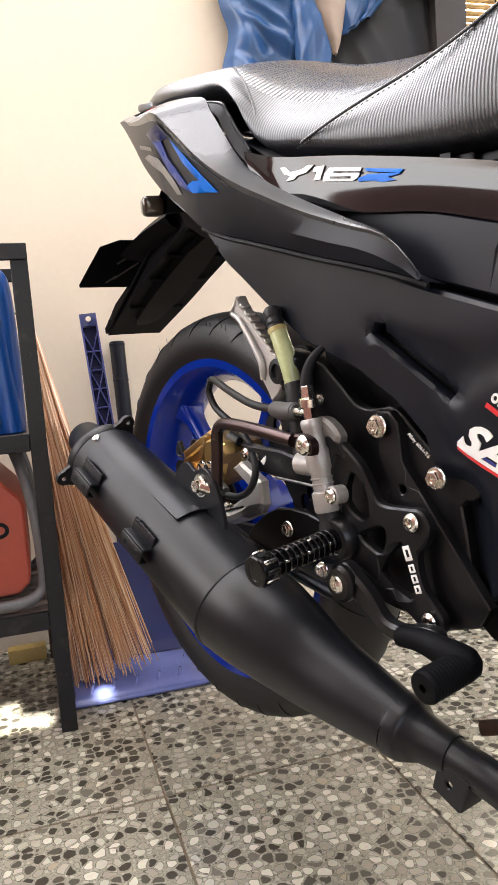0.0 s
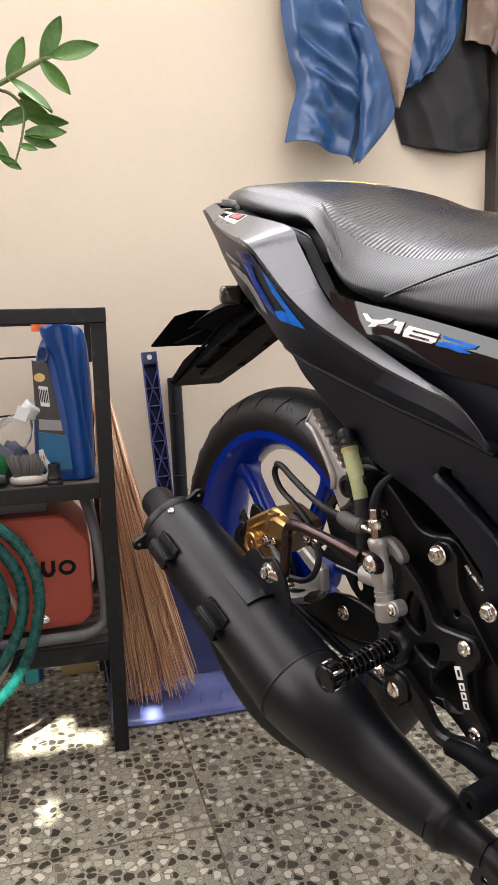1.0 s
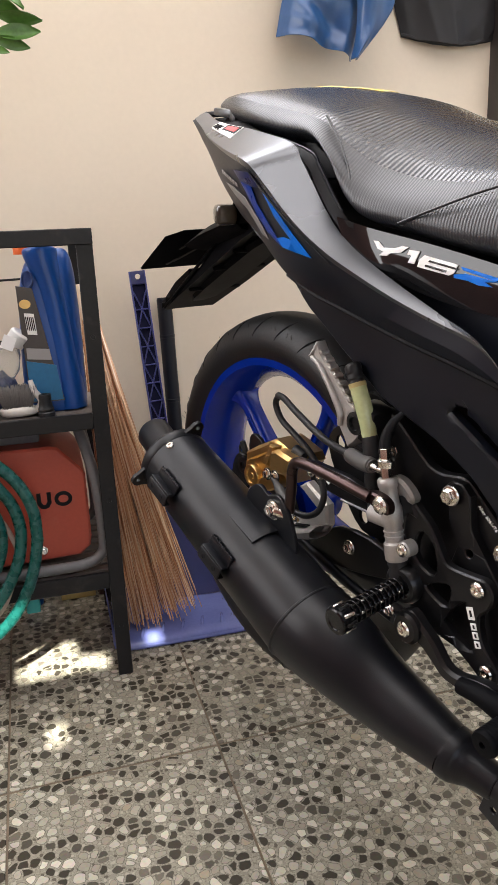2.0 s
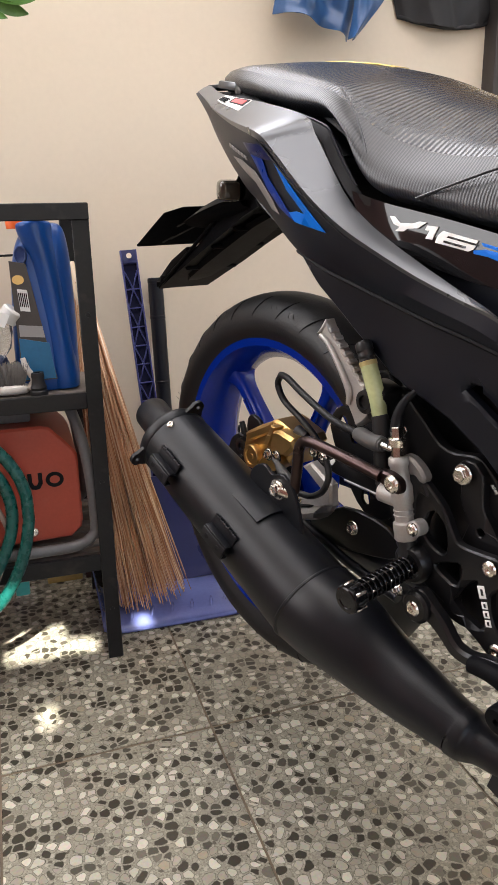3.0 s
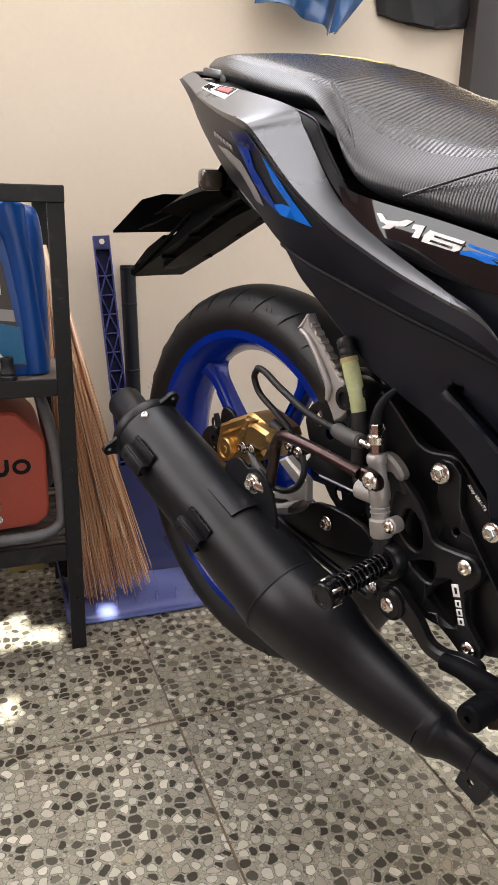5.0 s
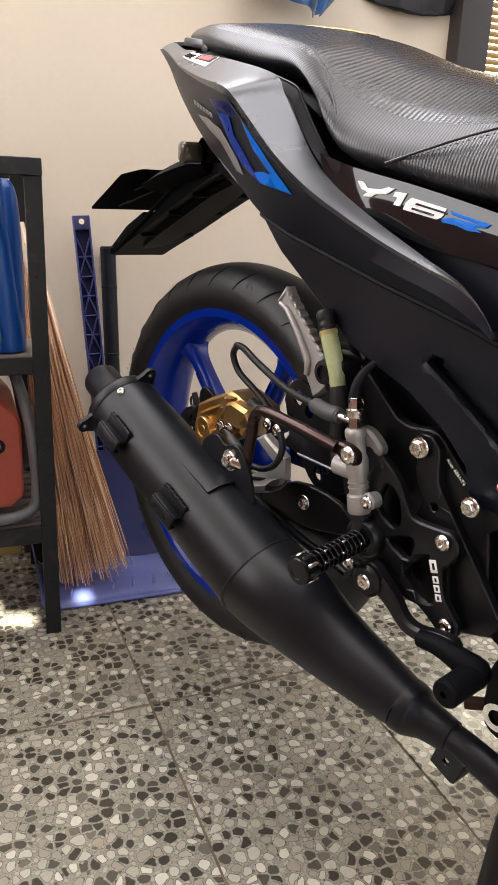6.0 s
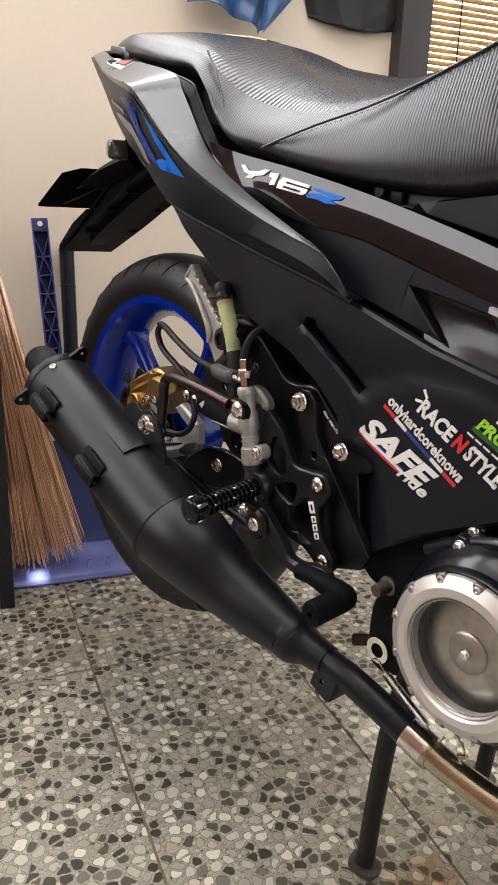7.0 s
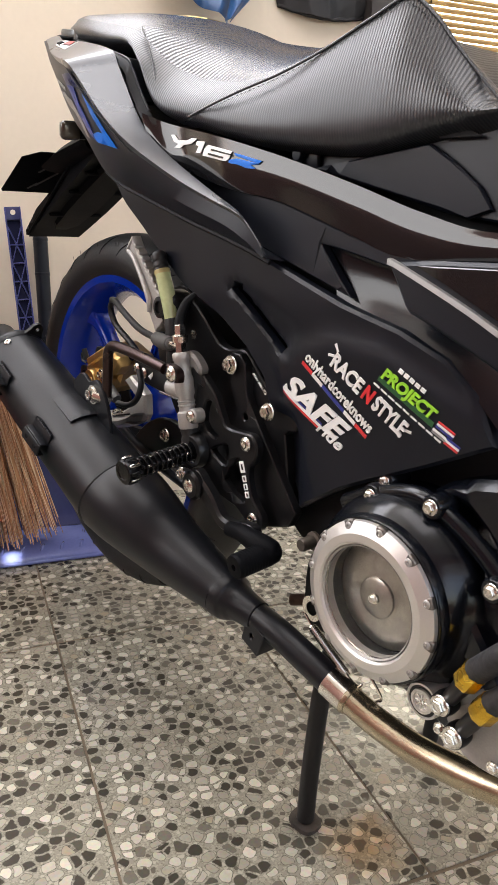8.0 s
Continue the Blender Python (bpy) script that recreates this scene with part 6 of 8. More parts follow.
def passenger_peg():
    p = empty("passenger_peg", Matrix(), "folded bare aluminium passenger footpeg")
    p.parent = bike
    blade = [(0.25, 0.6563), (0.256, 0.6462), (0.2636, 0.6375), (0.2766, 0.6249), (0.2895, 0.6107), (0.3039, 0.5969), (0.3143, 0.5893), (0.31, 0.5812), (0.309, 0.5719), (0.3195, 0.5638), (0.3104, 0.5531), (0.2991, 0.5461), (0.2934, 0.5542), (0.2837, 0.5684), (0.2816, 0.5742), (0.2889, 0.5819), (0.2858, 0.5899), (0.2724, 0.609), (0.2553, 0.6278), (0.2422, 0.6346), (0.2375, 0.6364), (0.2425, 0.6451)]
    part("peg", plate(bmesh.new(), blade, -0.155, 0.012, 0.0030, step=0.012), ALU, p)
    # raised spine down the blade, hooked at the tip
    part("peg_spine", tube(bmesh.new(), [(0.2425, -0.156, 0.6385), (0.2555, -0.1565, 0.6315), (0.2700, -0.1568, 0.6150), (0.2820, -0.1568, 0.5985), (0.2900, -0.1565, 0.5840), (0.2890, -0.1560, 0.5700)], [0.0028, 0.0034, 0.0036, 0.0038, 0.0040, 0.0030], 10), ALU, p)
    part("peg_tip", loft(bmesh.new(), [[(0.2395 + 0.004 * math.cos(a), -0.152 + 0.006 * math.sin(a), 0.6400 + 0.002 * math.cos(a)), (0.2460 + 0.0035 * math.cos(a), -0.152 + 0.005 * math.sin(a), 0.6480), (0.2495 + 0.002 * math.cos(a), -0.152 + 0.003 * math.sin(a), 0.6560)] for a in [2 * math.pi * q / 10 for q in range(11)]], 4, 1), ALU, p)
    for k in range(8):
        u = k / 7
        x, z = 0.2578 + 0.0520 * u, 0.6450 - 0.0530 * u
        part("tooth", box(bmesh.new(), (0.0056, 0.0125, 0.0036), Matrix.Translation((x, -0.1500, z)) @ Matrix.Rotation(radians(46), 4, "Y"), 0.0010, 1), ALU, p)
    part("hinge", box(bmesh.new(), (0.032, 0.034, 0.040), Matrix.Translation((0.320, -0.138, 0.5765)) @ Matrix.Rotation(radians(18), 4, "Y"), 0.007), ANOD, p)
    part("hinge_pin", lathe(bmesh.new(), [(0, -0.02), (0.0125, -0.02), (0.0125, 0.004), (0.0075, 0.005), (0.0070, 0.002), (0, 0.002)], side_frame(0.3168, -0.1560, 0.5778), 24), ANOD, p)
    part("mount", plate(bmesh.new(), rounded([(0.27, 0.59), (0.31, 0.60), (0.33, 0.56), (0.30, 0.53), (0.265, 0.545)], 3), -0.118, 0.01, 0.002), DARK, p)


passenger_peg()


def engine():
    e = empty("engine", Matrix(), "black engine with clear-window clutch cover")
    e.parent = bike
    C = (0.681, -0.181, 0.3665)
    F = side_frame(*C)
    case = bmesh.new()
    lathe(case, [(0, -0.019), (0.0495, -0.019), (0.0495, 0.0), (0.0722, 0.0), (0.0735, -0.002), (0.0742, -0.010), (0.0775, -0.0135), (0.0835, -0.021), (0.0885, -0.034), (0.0910, -0.055), (0.091, -0.10), (0, -0.10)], F, 64)
    part("clutch_case", case, ENGINE, e, "gloss black clutch case")
    ring = [(0.0500, 0.004), (0.0512, 0.0072), (0.0530, 0.0085), (0.0600, 0.0085), (0.0698, 0.0035), (0.0705, 0.0), (0.0705, -0.004), (0.0500, -0.004)]
    cover = part("clutch_cover", lathe(bmesh.new(), ring, F, 96, True), MACHINED, e, "machined aluminium ring with clear window", sharp=14)
    part("inner_ring", lathe(bmesh.new(), [(0.0500, 0.0066), (0.0486, 0.0054), (0.0486, -0.006), (0.0500, -0.006)], F, 72, True), ALU, cover)
    for k in range(12):
        a = radians(22 + 30 * k)
        m = F @ Matrix.Translation((0.0655 * math.cos(a), 0.0655 * math.sin(a), 0.0012)) @ Matrix.Rotation(a, 4, "Z")
        # Blocks in darker metal paint the shade of recessed screw pockets.
        part("screw_pocket", box(bmesh.new(), (0.0096, 0.0100, 0.006), m @ Matrix.Translation((0.0012, 0, 0.0012)), 0.0012, 1), surf("shaded_pocket", (0.20, 0.185, 0.17), 0.5, 1.0) if k == 0 else bpy.data.materials["shaded_pocket"], cover)
        share("bolt", DULL_BUTTON, m @ Matrix.Translation((0.0005, 0, 0.0038)) @ Matrix.Scale(0.0030, 4), cover)
    # clutch behind the window
    part("pressure_plate", lathe(bmesh.new(), [(0, -0.005), (0.0045, -0.005), (0.0050, -0.0072), (0.0165, -0.0077), (0.0182, -0.009), (0.0185, -0.0110), (0.0215, -0.0118), (0.030, -0.0116), (0.040, -0.0130), (0.0455, -0.0158), (0.049, -0.0178), (0, -0.0185)], F, 56), surf("oily_steel", (0.42, 0.405, 0.385), 0.36, 1.0, vary=0.22, scale=60, bump=0.1), cover, "oily steel clutch pressure plate")
    share("bolt", HEX, F @ Matrix.Translation((0, 0, -0.0055)) @ Matrix.Scale(0.0034, 4), cover)
    glass, t, b = nodes_of("clear_window")
    b.inputs["Base Color"].default_value, b.inputs["Roughness"].default_value = (0.96, 0.95, 0.92, 1), 0.02
    b.inputs["Transmission Weight"].default_value, b.inputs["IOR"].default_value = 1.0, 1.3
    win = part("window", lathe(bmesh.new(), [(0, 0.0046), (0.0484, 0.0046), (0.0484, 0.0022), (0, 0.0022)], F, 56), glass, cover, "clear acrylic window")
    win.visible_shadow = False
    # crankcase masses
    cc = loft(bmesh.new(), [[(x, y0 + w * math.cos(t), z + h * math.sin(t)) for x, y0, w, z, h in ((0.56, -0.02, 0.06, 0.36, 0.06), (0.60, -0.03, 0.10, 0.36, 0.085), (0.68, -0.03, 0.125, 0.365, 0.10), (0.76, -0.03, 0.12, 0.37, 0.11), (0.84, -0.03, 0.12, 0.38, 0.12), (0.95, -0.03, 0.11, 0.39, 0.12))] for t in [2 * math.pi * (q + 0.5) / 12 for q in range(13)]], 4, 1)
    part("crankcase", cc, ENGINE, e)
    front = [(0.700, 0.462), (0.735, 0.456), (0.768, 0.425), (0.785, 0.385), (0.792, 0.34), (0.90, 0.33), (0.90, 0.48), (0.80, 0.49), (0.74, 0.482)]
    part("case_front", plate(bmesh.new(), rounded(front, 2), lambda x, z: -0.138 - 0.05 * max(0, 0.42 - z), 0.05, 0.008, step=0.014), ENGINE, e)
    part("case_rib", plate(bmesh.new(), [(0.742, 0.405), (0.815, 0.315), (0.80, 0.305), (0.757, 0.345)], -0.158, 0.03, 0.004), ENGINE, e)
    part("case_flange", tube(bmesh.new(), [(0.61, -0.14, 0.425), (0.645, -0.142, 0.444), (0.69, -0.145, 0.4575), (0.72, -0.146, 0.452), (0.76, -0.143, 0.428), (0.79, -0.142, 0.40)], 0.008, 12), ENGINE, e)
    for x, y, z, q in ((0.648, -0.150, 0.445, 0.0044), (0.716, -0.155, 0.456, 0.0050), (0.651, -0.136, 0.4565, 0.0040), (0.778, -0.155, 0.408, 0.0048)):
        part("lug", lathe(bmesh.new(), [(0, -0.02), (0.011, -0.02), (0.0105, 0.001), (0.009, 0.003), (0, 0.003)], side_frame(x, y + 0.001, z), 16), ENGINE, e)
        bolt(e, x, y - 0.002, z, q)
    # oil filter cap and cooler fittings
    F2 = side_frame(0.737, -0.170, 0.2955)
    cap = part("filter_cap", lathe(bmesh.new(), [(0, -0.02), (0.0163, -0.02), (0.0163, 0.0), (0.0156, 0.0022), (0.0140, 0.0022), (0.0134, 0.0008), (0.0112, 0.0008), (0.0106, 0.0034), (0.0082, 0.0034), (0.0078, 0.002), (0, 0.002)], F2, 40), MACHINED, e, "machined ring cap with spoked centre")
    for r0, r1 in ((0.0110, 0.0136), (0.0079, 0.0086)):
        part("groove", lathe(bmesh.new(), [(r0, 0.0009), (r0, 0.0014), (r1, 0.0014), (r1, 0.0009)], F2, 40), ANOD, cap)
    for k in range(8):
        part("spoke", box(bmesh.new(), (0.0058, 0.0014, 0.0012), F2 @ Matrix.Rotation(2 * math.pi * k / 8, 4, "Z") @ Matrix.Translation((0.0038, 0, 0.0024)), 0.0003, 1), CHROME, cap)
    part("side_cover", plate(bmesh.new(), rounded([(0.757, 0.298), (0.775, 0.318), (0.81, 0.340), (0.88, 0.34), (0.88, 0.285), (0.83, 0.268), (0.79, 0.262), (0.771, 0.268), (0.759, 0.283)], 3), -0.168, 0.03, 0.004), ALU, e, "bare aluminium side cover")
    for (x, y, z), (gx, gy, gz) in (((0.762, -0.182, 0.3105), (0.787, -0.185, 0.351)), ((0.777, -0.184, 0.291), (0.803, -0.185, 0.332))):
        fit_ = empty("oil_fitting", Matrix(), "gold and black oil cooler fitting")
        fit_.parent = e
        part("banjo_ring", lathe(bmesh.new(), [(0, -0.012), (0.0098, -0.012), (0.0104, -0.006), (0.0098, 0.0), (0.0, 0.0)], side_frame(x, y, z), 24), ANOD, fit_)
        bolt(fit_, x, y - 0.0005, z, 0.0064)
        a, b = Vector((x, y + 0.002, z)), Vector((gx, gy, gz))
        d = (b - a).normalized()
        part("neck", rod(bmesh.new(), a + 0.006 * d + Vector((0, 0.004, 0)), b, 0.0066, 0.0078, 16), ANOD, fit_)
        part("hex_nut", lathe(bmesh.new(), [(0.007, 0), (0.0098, 0), (0.0108, 0.002), (0.0108, 0.012), (0.0101, 0.0145), (0.0108, 0.0165), (0.0102, 0.019), (0.008, 0.019)], Matrix.Translation(b - 0.010 * d) @ frame_of(d), 8), BRASSY, fit_, "gold anodised nut")
        part("braided_hose", tube(bmesh.new(), [b + 0.008 * d, b + 0.05 * d + Vector((0.01, 0, 0)), b + Vector((0.08, 0.01, 0.08)), b + Vector((0.14, 0.03, 0.13))], 0.0098, 16), surf("braided_sleeve", (0.02, 0.02, 0.022), 0.6, vary=0.6, scale=120, bump=0.5), fit_)
    for x, z in ((0.7555, 0.2800), (0.806, 0.2755)):
        bolt(e, x, -0.171, z, 0.0038)
    # pivot boss, rusty shift stub and washer lug
    part("pivot_nut", lathe(bmesh.new(), [(0, 0), (0.0100, 0), (0.0100, 0.003), (0.0068, 0.004), (0.0068, 0.018), (0.0058, 0.020), (0, 0.020)], side_frame(0.5615, -0.131, 0.3660), 20), surf("greasy_steel", (0.16, 0.14, 0.12), 0.45, 0.8, vary=0.3, scale=60, bump=0.2), e)
    part("shift_stub", rod(bmesh.new(), (0.548, -0.06, 0.272), (0.489, -0.0935, 0.257), 0.0068, seg=16), surf("rusty_steel", (0.06, 0.030, 0.018), 0.65, 0.4, vary=0.5, scale=60, bump=0.5), e)
    part("lower_lug", plate(bmesh.new(), rounded([(0.515, 0.322), (0.55, 0.345), (0.60, 0.37), (0.625, 0.35), (0.60, 0.30), (0.560, 0.250), (0.535, 0.236), (0.512, 0.245), (0.508, 0.280)], 3), -0.092, 0.02, 0.003), DARK, e)
    part("lug_washer", lathe(bmesh.new(), [(0.0082, 0), (0.0148, 0), (0.0148, 0.002), (0.0082, 0.002)], side_frame(0.5268, -0.0945, 0.2630), 28, True), CHROME, e)
    # Added dark block that fills the gap between side panel and engine.
    part("upper_mount", box(bmesh.new(), (0.30, 0.03, 0.14), Matrix.Translation((0.77, -0.095, 0.495)), 0.01), DARK, e)
    part("sump", plate(bmesh.new(), [(0.585, 0.335), (0.625, 0.292), (0.680, 0.270), (0.750, 0.252), (0.88, 0.250), (0.88, 0.37), (0.64, 0.37)], -0.146, 0.10, 0.010), ENGINE, e)
    part("rear_mount", plate(bmesh.new(), rounded([(0.50, 0.40), (0.56, 0.42), (0.62, 0.44), (0.625, 0.40), (0.60, 0.36), (0.55, 0.345), (0.51, 0.36)], 3), -0.115, 0.05, 0.004), DARK, e)


engine()


def centre_stand():
    st = empty("centre_stand", Matrix(), "black painted steel centre stand")
    st.parent = bike
    for s in (-1, 1):
        part("leg", tube(bmesh.new(), [(0.572, s * 0.085, 0.285), (0.567, s * 0.110, 0.205), (0.559, s * 0.115, 0.10), (0.553, s * 0.115, 0.010)], 0.0105, 20), STEELBLACK, st)
        foot = plate(bmesh.new(), rounded([(-0.018, -0.013), (0.012, -0.014), (0.019, 0.002), (0.013, 0.014), (-0.014, 0.013)], 3), -0.003, 0.006, 0.001, m=Matrix.Translation((0.553, s * 0.115, 0.0045)) @ Matrix.Rotation(radians(90), 4, "X"))
        part("foot", foot, surf("worn_foot_steel", (0.06, 0.05, 0.042), 0.6, 0.3, vary=0.4, scale=40, bump=0.3) if s < 0 else bpy.data.materials["worn_foot_steel"], st)
    part("cross_tube", rod(bmesh.new(), (0.572, -0.1, 0.27), (0.572, 0.1, 0.27), 0.013), STEELBLACK, st)


centre_stand()


def rear_fender():
    f = empty("rear_fender", Matrix(), "black plastic rear fender with plate holder")
    f.parent = bike
    rows = [(0.07, 0.802, 0.838, 0.058), (0.01, 0.780, 0.818, 0.058), (-0.04, 0.763, 0.800, 0.058), (-0.083, 0.743, 0.777, 0.058), (-0.1355, 0.7207, 0.741, 0.057), (-0.197, 0.693, 0.705, 0.056), (-0.26, 0.6665, 0.671, 0.054), (-0.3080, 0.6450, 0.6485, 0.050)]
    sect = ((-1, 0.0), (-1, 0.85), (-0.92, 1.0), (0.92, 1.0), (1, 0.85), (1, 0.0), (0.72, 0.10), (0.60, 0.16), (-0.60, 0.16), (-0.72, 0.10), (-1, 0.0))
    rails = [[(x, w * q, z0 + (z1 - z0) * h) for x, z0, z1, w in rows] for q, h in sect]
    part("shell", loft(bmesh.new(), rails, 1, 1, across=False), ROUGHBLACK, f, sharp=12)
    keel = [(-0.02, 0.764, 0.020), (-0.06, 0.748, 0.030), (-0.115, 0.723, 0.034), (-0.19, 0.690, 0.034), (-0.25, 0.666, 0.026), (-0.275, 0.659, 0.012)]
    part("under_panel", loft(bmesh.new(), [[(x, w * q, z + dz) for x, z, w in keel] for q, dz in ((-1, 0.008), (-0.8, 0.0), (0.8, 0.0), (1, 0.008), (0, 0.012), (-1, 0.008))], 1, 1, across=False), ROUGHBLACK, f, sharp=12)
    for x, z in ((-0.075, 0.7480), (-0.135, 0.7215), (-0.215, 0.6860)):
        part("rib", box(bmesh.new(), (0.006, 0.100, 0.010), Matrix.Translation((x, 0, z)) @ Matrix.Rotation(radians(-24), 4, "Y"), 0.002, 1), ROUGHBLACK, f)
    part("edge", tube(bmesh.new(), [(-0.0729, -0.059, 0.7765), (-0.1168, -0.060, 0.7526), (-0.156, -0.060, 0.7290), (-0.2156, -0.058, 0.6955), (-0.300, -0.053, 0.6505)], 0.0028, 8), ROUGHBLACK, f)
    part("upper_flange", plate(bmesh.new(), [(-0.1950, 0.7100), (-0.1990, 0.7190), (-0.2500, 0.6960), (-0.3030, 0.6590), (-0.3050, 0.6480), (-0.250, 0.6780)], -0.058, 0.110, 0.002), ROUGHBLACK, f)
    # arm to the plate, and the plate seen from behind
    part("holder", loft(bmesh.new(), [[(x, y + w * math.cos(t), z + h * math.sin(t)) for x, y, z, w, h in ((-0.02, -0.03, 0.79, 0.05, 0.02), (-0.09, -0.035, 0.774, 0.055, 0.016), (-0.15, -0.04, 0.757, 0.050, 0.010))] for t in [2 * math.pi * q / 10 for q in range(11)]], 4, 1), ROUGHBLACK, f)
    corners = [Vector((-0.1450, -0.116, 0.7790)), Vector((-0.1450, 0.100, 0.7815)), Vector((-0.258, 0.100, 0.722)), Vector((-0.2480, -0.122, 0.7205))]
    out = [corners[0] + 0.12 * (corners[1] - corners[0]), corners[1], corners[2], corners[3] + 0.02 * (corners[2] - corners[3]), corners[3] + 0.05 * (corners[0] - corners[3]), corners[0] + 0.14 * (corners[3] - corners[0])]
    bm = bmesh.new()
    face = bm.faces.new([bm.verts.new(c) for c in out])
    bmesh.ops.solidify(bm, geom=[face], thickness=0.004)
    bmesh.ops.bevel(bm, geom=[e for e in bm.edges], offset=0.0012, segments=1, affect="EDGES")
    pl = part("number_plate", bm, ROUGHBLACK, f, "black blank back of the number plate")
    down = (corners[3] - corners[0]).normalized()
    for k, (u, v, span) in enumerate(((0.35, 0.24, 0.034), (0.62, 0.30, 0.052), (0.80, 0.22, 0.022), (0.50, 0.50, 0.020))):
        c = corners[0].lerp(corners[3], u) + (corners[1] - corners[0]) * v + Vector((0.0016, 0, -0.0022))
        m = Matrix.Translation(c) @ Matrix.Rotation(radians(-30), 4, "Y") @ Matrix.Rotation(radians(35), 4, "Z")
        # Paler bars paint the lit lines of the plate's slots.
        part("slot", box(bmesh.new(), (span, 0.0040, 0.0012), m, 0.0004, 1), SLOT_GLINT, pl)
    # indicator stalk and lens
    for s in (-1, 1):
        ind = empty("indicator", Matrix(), "smoked indicator lamp")
        ind.parent = f
        part("stalk", loft(bmesh.new(), [[(x, s * y, z) for x, y, z in ((0.045 + 0.014 * math.cos(t), 0.05, 0.798 + 0.015 * math.sin(t)), (0.034 + 0.014 * math.cos(t), 0.085, 0.800 + 0.016 * math.sin(t)), (0.024 + 0.012 * math.cos(t), 0.105, 0.799 + 0.016 * math.sin(t)))] for t in [2 * math.pi * q / 10 for q in range(11)]], 4, 1), ROUGHBLACK, ind)
        part("lens", box(bmesh.new(), (0.028, 0.030, 0.026), Matrix.Translation((0.008, s * 0.112, 0.7965)) @ Matrix.Rotation(radians(s * 20), 4, "Z") @ Matrix.Rotation(radians(8), 4, "Y"), 0.007, 3), SMOKE, ind)


rear_fender()


def stickers():
    lat = lambda x, z: -body_half(x, z) - 0.0006
    def words(text, x0, z0, x1, z1, tall, mat, slant=0.25, bold=0.0):
        x, z = (x0 + x1) / 2, (z0 + z1) / 2
        m = side_frame(x, -body_half(x, z) - 0.0014, z, math.degrees(math.atan2(z1 - z0, x1 - x0)))
        ob = lettering("sticker_word", text, 0.03, m, mat, body, math.hypot(x1 - x0, z1 - z0), tall, slant, bold)
        flat = -body_half(x, z) - 0.0014
        for v in ob.data.vertices:
            v.co.y += -body_half(v.co.x, v.co.z) - 0.0012 - flat
        return ob

    def bar(x0, z0, x1, z1, w, mat):
        dx, dz = x1 - x0, z1 - z0
        L = math.hypot(dx, dz)
        nx, nz = -dz / L * w / 2, dx / L * w / 2
        decal("sticker_bar", [(x0 + nx, z0 + nz), (x1 + nx, z1 + nz), (x1 - nx, z1 - nz), (x0 - nx, z0 - nz)], lat, mat, body)

    words("SAFE", 0.523, 0.5275, 0.609, 0.4860, 0.026, WHITE, 0.45, 0.0012)
    words("ride", 0.5690, 0.4905, 0.6020, 0.4760, 0.0120, WHITE, 0.35, 0.0006)
    bar(0.5165, 0.5165, 0.572, 0.4895, 0.0034, WHITE)
    bar(0.5155, 0.5135, 0.571, 0.4865, 0.0024, RED)
    bar(0.5180, 0.5195, 0.574, 0.4922, 0.0020, NAVY)
    words("onlyhardcoreknows", 0.556, 0.5545, 0.636, 0.4995, 0.0150, WHITE, 0.0, 0.0006)
    for k, mat in enumerate((RED, WHITE, NAVY, NAVY, WHITE, RED)):
        x0, z0 = 0.5490 + 0.0136 * k, 0.5480 - 0.00935 * k
        bar(x0, z0, x0 + 0.0131, z0 - 0.0090, 0.0040, mat)
    words("RACE", 0.5915, 0.5580, 0.6262, 0.5358, 0.0165, WHITE, 0.12, 0.0010)
    words("N", 0.6285, 0.5352, 0.6385, 0.5288, 0.0160, RED, 0.15, 0.0014)
    words("STYLE", 0.6405, 0.5280, 0.6735, 0.5075, 0.0165, WHITE, 0.12, 0.0010)
    # brush-stroke spurs on the first and last letters
    for x0, z0, x1, z1 in ((0.5935, 0.5712, 0.5975, 0.5640), (0.5850, 0.5605, 0.5925, 0.5600), (0.6720, 0.5085, 0.6790, 0.5075), (0.6655, 0.5010, 0.6680, 0.5060)):
        bar(x0, z0, x1, z1, 0.0026, WHITE)
    bar(0.6440, 0.5488, 0.7000, 0.5188, 0.0052, DEEPGREEN)
    words("PROJECT", 0.6490, 0.5532, 0.7025, 0.5250, 0.0148, LIME, 0.2, 0.0012)
    for k in range(9):
        x0, z0 = 0.6390 + 0.0078 * k, 0.5435 - 0.0043 * k
        bar(x0, z0, x0 + 0.0062, z0 - 0.0034, 0.0018, WHITE)
    for k in range(5):
        x0, z0 = 0.6650 + 0.0056 * k, 0.5588 - 0.0030 * k
        bar(x0, z0, x0 + 0.0042, z0 - 0.0023, 0.0036, WHITE)
    # two striped flags in a thin white border
    for fx, fz, span, stripes in ((0.7050, 0.5228, 0.0175, (RED, WHITE, NAVY)), (0.7000, 0.5160, 0.0150, (WHITE, GREYDECAL)), (0.7130, 0.5108, 0.0140, (NAVY, WHITE, RED))):
        for k, mat in enumerate(stripes):
            ox, oz = fx - 0.0011 * k, fz - 0.0020 * k
            bar(ox, oz, ox + span * 0.90, oz - span * 0.44, 0.0021, mat)

    # slanted blocks of the model mark on the gloss trim
    def trim_lat(x, z):
        r = lerp_rows([(0.307, -0.171), (0.348, -0.158), (0.425, -0.151), (0.508, -0.144), (0.60, -0.142)], x)
        zt = lerp_rows([(0.303, 0.781), (0.335, 0.763), (0.415, 0.742), (0.507, 0.718), (0.595, 0.696)], x)[1]
        zb = lerp_rows([(0.311, 0.764), (0.366, 0.727), (0.43, 0.706), (0.505, 0.692), (0.595, 0.664)], x)[1]
        u = abs((z - (zt + zb) / 2) / max(0.004, (zt - zb) / 2))
        other = r[1] + 0.006 * u * u * min(1.0, max(0.25, (x - 0.30) / 0.10))
